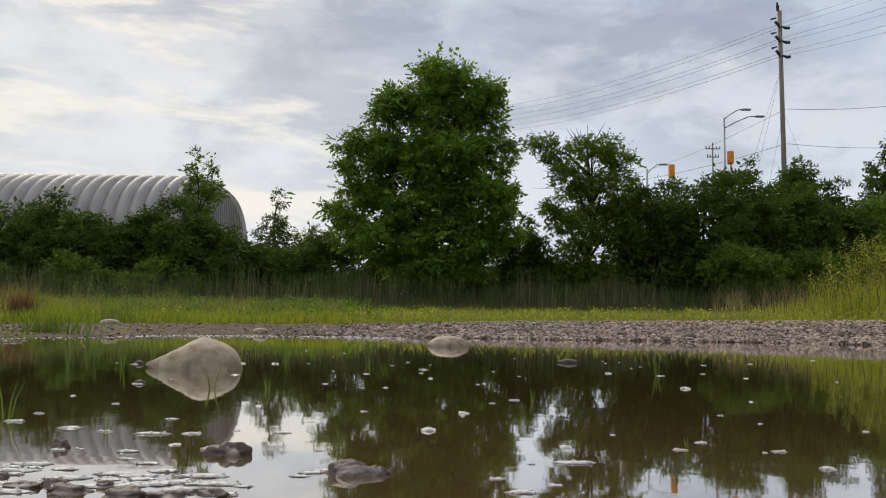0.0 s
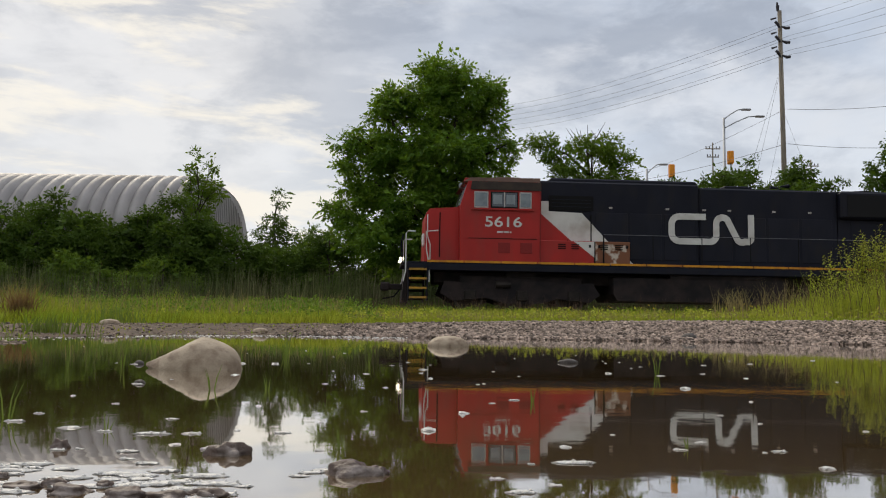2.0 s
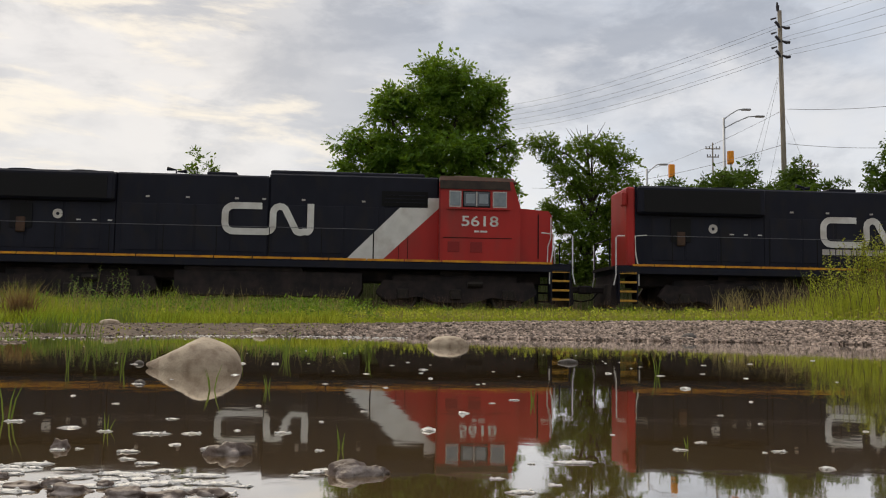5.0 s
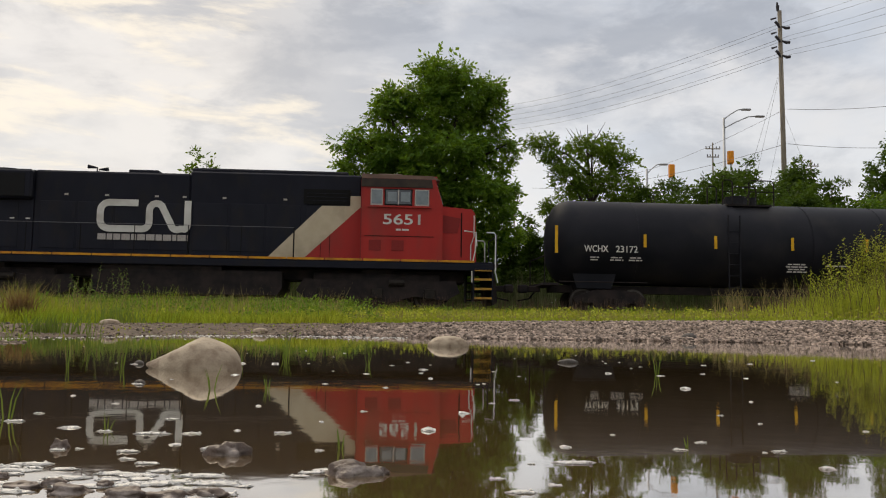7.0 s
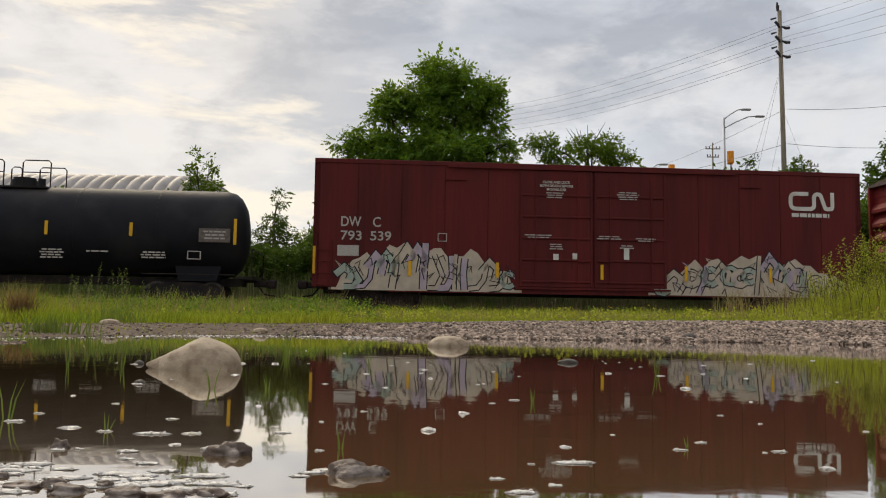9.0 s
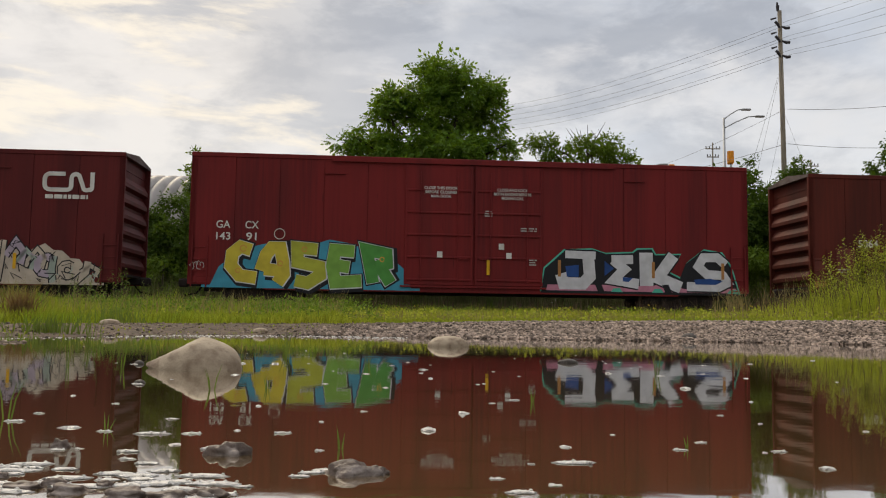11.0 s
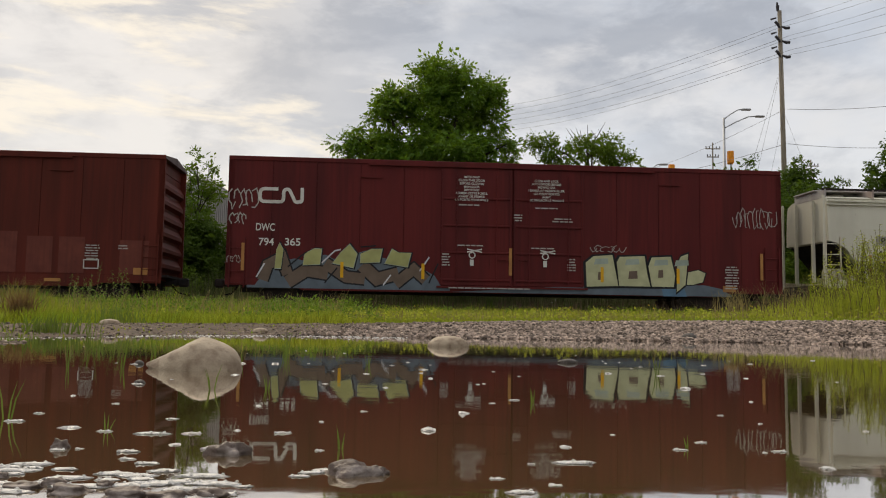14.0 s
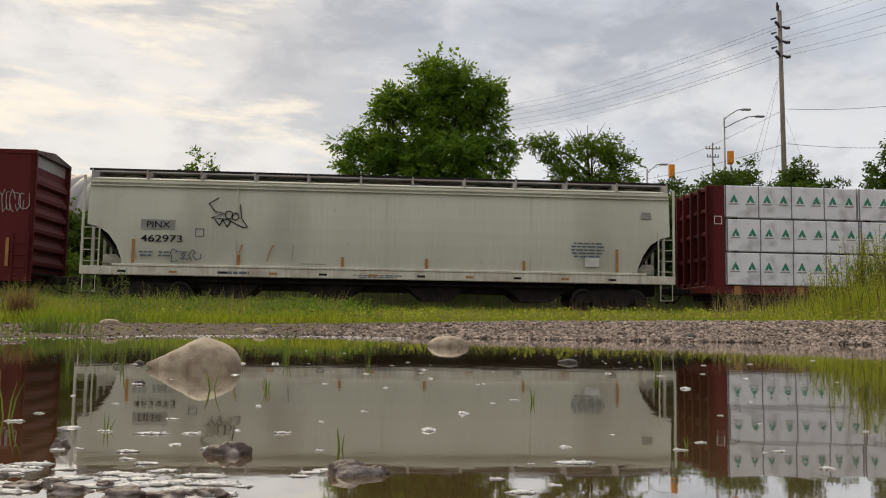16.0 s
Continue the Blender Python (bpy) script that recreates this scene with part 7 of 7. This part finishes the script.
        for a in (6.4, 6.72, 7.68):
            part("latch", bx(a, 0.125, 2.2, a + 0.07, 0.15, 2.3), M["rubber_and_gap"], w)
        part("box_seam", bx(6.592, 0.14, 1.64, 6.618, 0.16, 2.42), M["rubber_and_gap"], w)
        part("hood_seam", bx(6.55, 0.505, 2.42, 6.59, 0.52, 3.36), M["rubber_and_gap"], w)
    if rust:
        part("slash", prism(X((5.9, 2.4), (6.585, 2.4), (6.585, 1.87)), 0.138, 0.1495), M[slash], w, "pale slanted stripe")
    part("cab_step_rail", tube([(f * 6.9, 0.12, 1.62), (f * 6.9, 0.12, 2.65)], 0.025, 6), M["rubber_and_gap"], w)
    # running gear
    part("fuel_tank", prism(X((7.4, 0.42), (7.25, 0.65), (7.25, 1.2), (13.3, 1.2), (13.3, 0.65), (13.15, 0.42)), 0.15, 2.85), U, w)
    part("air_reservoir", tube([(f * 9.2, 0.25, 1.27), (f * 13.0, 0.25, 1.27)], 0.13, 12), U, w)
    part("center_sill", bx(1.2, 0.75, 0.95, 19.8, 2.25, 1.34, 0.03), U, w)
    for c in (4.15, 16.6):
        for y in (0.32, 2.68):
            o = [(-2.75, 0.6), (-2.6, 1.0), (-1.3, 0.94), (-0.7, 1.06), (0.7, 1.06), (1.3, 0.94), (2.4, 1.0), (2.65, 0.6), (2.3, 0.34), (1.2, 0.46), (0.6, 0.28), (-0.6, 0.28), (-1.2, 0.46), (-2.3, 0.34)]
            part("truck_frame", prism(X(*[(c + a, b) for a, b in o]), y - 0.1, y + 0.1), U, w)
            for q in (-1.75, 0, 1.75):
                part("axle_box", bx(c + q - 0.2, y - 0.17, 0.36, c + q + 0.2, y + 0.17, 0.72, 0.04), M["wheel"], w)
            part("brake_cylinder", tube([(f * (c - 0.9), y - 0.12, 0.9), (f * (c - 0.4), y - 0.12, 0.9)], 0.12, 10), M["wheel"], w)
        part("truck_bolster", bx(c - 0.5, 0.4, 0.7, c + 0.5, 2.6, 1.34), U, w)
        for q in (-1.75, 0, 1.75):
            part("traction_motor", bx(c + q - 0.72, 0.95, 0.3, c + q + 0.72, 2.05, 1.3, 0.1), U, w)
        for y in (0.36, 2.5):
            part("brake_rigging", bx(c - 2.1, y, 0.88, c + 2.1, y + 0.14, 1.2, 0.05), U, w)
        for q in (-1.75, 0, 1.75):
            wheelset(w, f * (c + q), 0.51)
    # ends: pilots, stairs, handrails, couplers
    for end, sg in ((0.0, 1), (21.0, -1)):
        e = end
        part("pilot", prism(X((e + sg * 0.3, 1.5), (e + sg * 0.18, 1.0), (e + sg * 0.12, 0.3), (e + sg * 0.3, 0.2), (e + sg * 0.5, 1.5)), 0.35, 2.65), U, w)
        part("end_platform", bx(e + sg * 0.1, 0.35, 1.5, e + sg * 0.95, 2.65, 1.6), U, w)
        for y0, y1 in ((0.0, 0.55), (2.45, 3.0)):
            part("stair_side", prism(X((e + sg * 0.32, 1.55), (e + sg * 0.32, 0.33), (e + sg * 0.36, 0.33), (e + sg * 0.36, 1.55)), y0, y1), B, w)
            part("stair_side", prism(X((e + sg * 0.94, 1.55), (e + sg * 0.94, 0.33), (e + sg * 0.98, 0.33), (e + sg * 0.98, 1.55)), y0, y1), B, w)
            for q in range(4):
                z = 0.40 + q * 0.31
                st = part("step", bx(e + sg * 0.36, y0 + 0.02, z, e + sg * 0.94, y1, z + 0.05), U, w)
                part("step_edge", bx(e + sg * 0.36, y0 if y0 < 1 else y1 - 0.02, z, e + sg * 0.94, y0 + 0.02 if y0 < 1 else y1, z + 0.07), M["step_yellow"], st, "yellow step edge")
        for y in (0.05, 2.95):
            part("grab_rail", tube([(f * (e + sg * 0.16), y, 0.95), (f * (e + sg * 0.24), y, 1.3), (f * (e + sg * 0.24), y, 2.55), (f * (e + sg * 0.30), y, 2.62), (f * (e + sg * 0.55), y, 2.62)], 0.024, 6), M["white"], w, "white grab rail")
            part("grab_rail", tube([(f * (e + sg * 1.02), y, 0.95), (f * (e + sg * 1.02), y, 1.5), (f * (e + sg * 0.92), y, 2.0), (f * (e + sg * 0.90), y, 2.62), (f * (e + sg * 1.3), y, 2.66)], 0.024, 6), M["white"], w, "white grab rail")
        part("end_rail", tube([(f * (e + sg * 0.15), 0.5, 1.6), (f * (e + sg * 0.15), 0.5, 2.55), (f * (e + sg * 0.15), 2.5, 2.55), (f * (e + sg * 0.15), 2.5, 1.6)], 0.022, 6), B, w)
        coupler(w, f * (e + sg * 0.2), -f * sg)
        if end == 0.0:
            for y in (0.75, 2.25):
                part("ditch_light", tube([(f * 0.05, y, 1.75), (f * 0.2, y, 1.75)], [0.045, 0.06], 12), M["lit"] if front_lit else M["glass_lit"], w)
    part("side_handrail", tube([(f * 6.9, 0.1, 2.65), (f * 19.8, 0.1, 2.65)], 0.009, 5), M["cable"], w, "thin grey handrail")
    for xx in (8.6, 10.3, 12.0, 13.7, 15.4, 17.1, 18.8):
        part("stanchion", tube([(f * xx, 0.1, 1.62), (f * xx, 0.1, 2.65)], 0.016, 5), M["rubber_and_gap"], w)
    # lettering on the near side
    a, b = (9.28, 12.33) if not flip else (-13.35 + shift, -10.32 + shift)
    emblem(a, b, 2.42, 3.50, M["white"], w, 0.515)
    xs = 2.83 if not flip else -4.02
    lettering(number, xs, 2.83, 0.34, M["white"], w, 0.008, wide=1.26)
    bars(xs + 0.42, 2.62, 1, 0.5, M["white"], w, 0.06, 0.04, 0.012)
    if flip:
        lab = part("round_mark", ribbon(arc(-17.2, 2.98, 0.11, 0, 360, 12), 0.10, 0.515, 0.53), M["white"], w)
        for q in (-16.6, -16.1, -15.6):
            part("small_print", box((q, 0.522, 2.78), (q + 0.14, 0.532, 2.82)), M["white"], w)
        # near-black panel in place of a hole, its inner dark put into the colour
        part("side_opening", box((-18.7, 0.50, 2.5), (-18.0, 0.545, 3.3)), M["grille"], w)
        part("brake_gear", box((-18.5, 0.46, 2.35), (-18.2, 0.52, 2.85), 0.03), M["rust_steel"], w)
    return w


M["visor"] = material("visor", (0.035, 0.028, 0.025), (0.06, 0.045, 0.035), 3, 0.8)
# glass painted dark, as a pane without sky reflection
M["dark_glass"] = material("dark_glass", (0.012, 0.014, 0.017), None, 3, 0.25, spec=0.2)
M["cab_roof"] = material("cab_roof", (0.20, 0.13, 0.10), (0.13, 0.09, 0.07), 2, 0.8)
M["red_dark"] = material("red_grille", (0.25, 0.02, 0.018), (0.20, 0.018, 0.016), 30, 0.6)
M["flaked"] = material("flaked_paint", (0.55, 0.48, 0.40), (0.20, 0.085, 0.045), 3.2, 0.75, lo=0.33, hi=0.42, bump=0.1, bump_scale=12, dirt=(0.15, 0.06, 0.035), dirt_scale=1.2)
locomotive(-75.0, False, "5616", "white", "red and black diesel locomotive with white slash and lit lamps", True, True)
locomotive(-32.35, True, "5618", "white", "red and black diesel locomotive running backwards with an off-white slash", shift=1.42)
third = locomotive(-10.35, True, "5651", "cream", "red and black diesel locomotive with a cream slash")
bars(-13.35, 2.16, 1, 3.0, M["letter_dim"], third, 0.2, 0.04, 0.518)
# a darker red patch on the nose side, next to the cab
part("oil_stain", prism([(-2.2, 2.6), (-1.5, 2.6), (-1.4, 3.1), (-2.0, 3.2)], 0.262, 0.281), M["red_dark"], third)



def motions():
    """The train rolls past; every wheelset turns with it."""
    for thing, s, off, z in TRAIN:
        walk(thing, [(t, along(s - run(t), off, z)) for t in range(17)])
    steps = [k / 30 for k in range(481)]
    for ob, x, y, r in WHEELS:
        walk(ob, [(t, pose(x, y, r, 0, -math.degrees((run(t) - run(0)) / r) % 360, 0)) for t in steps])


motions()
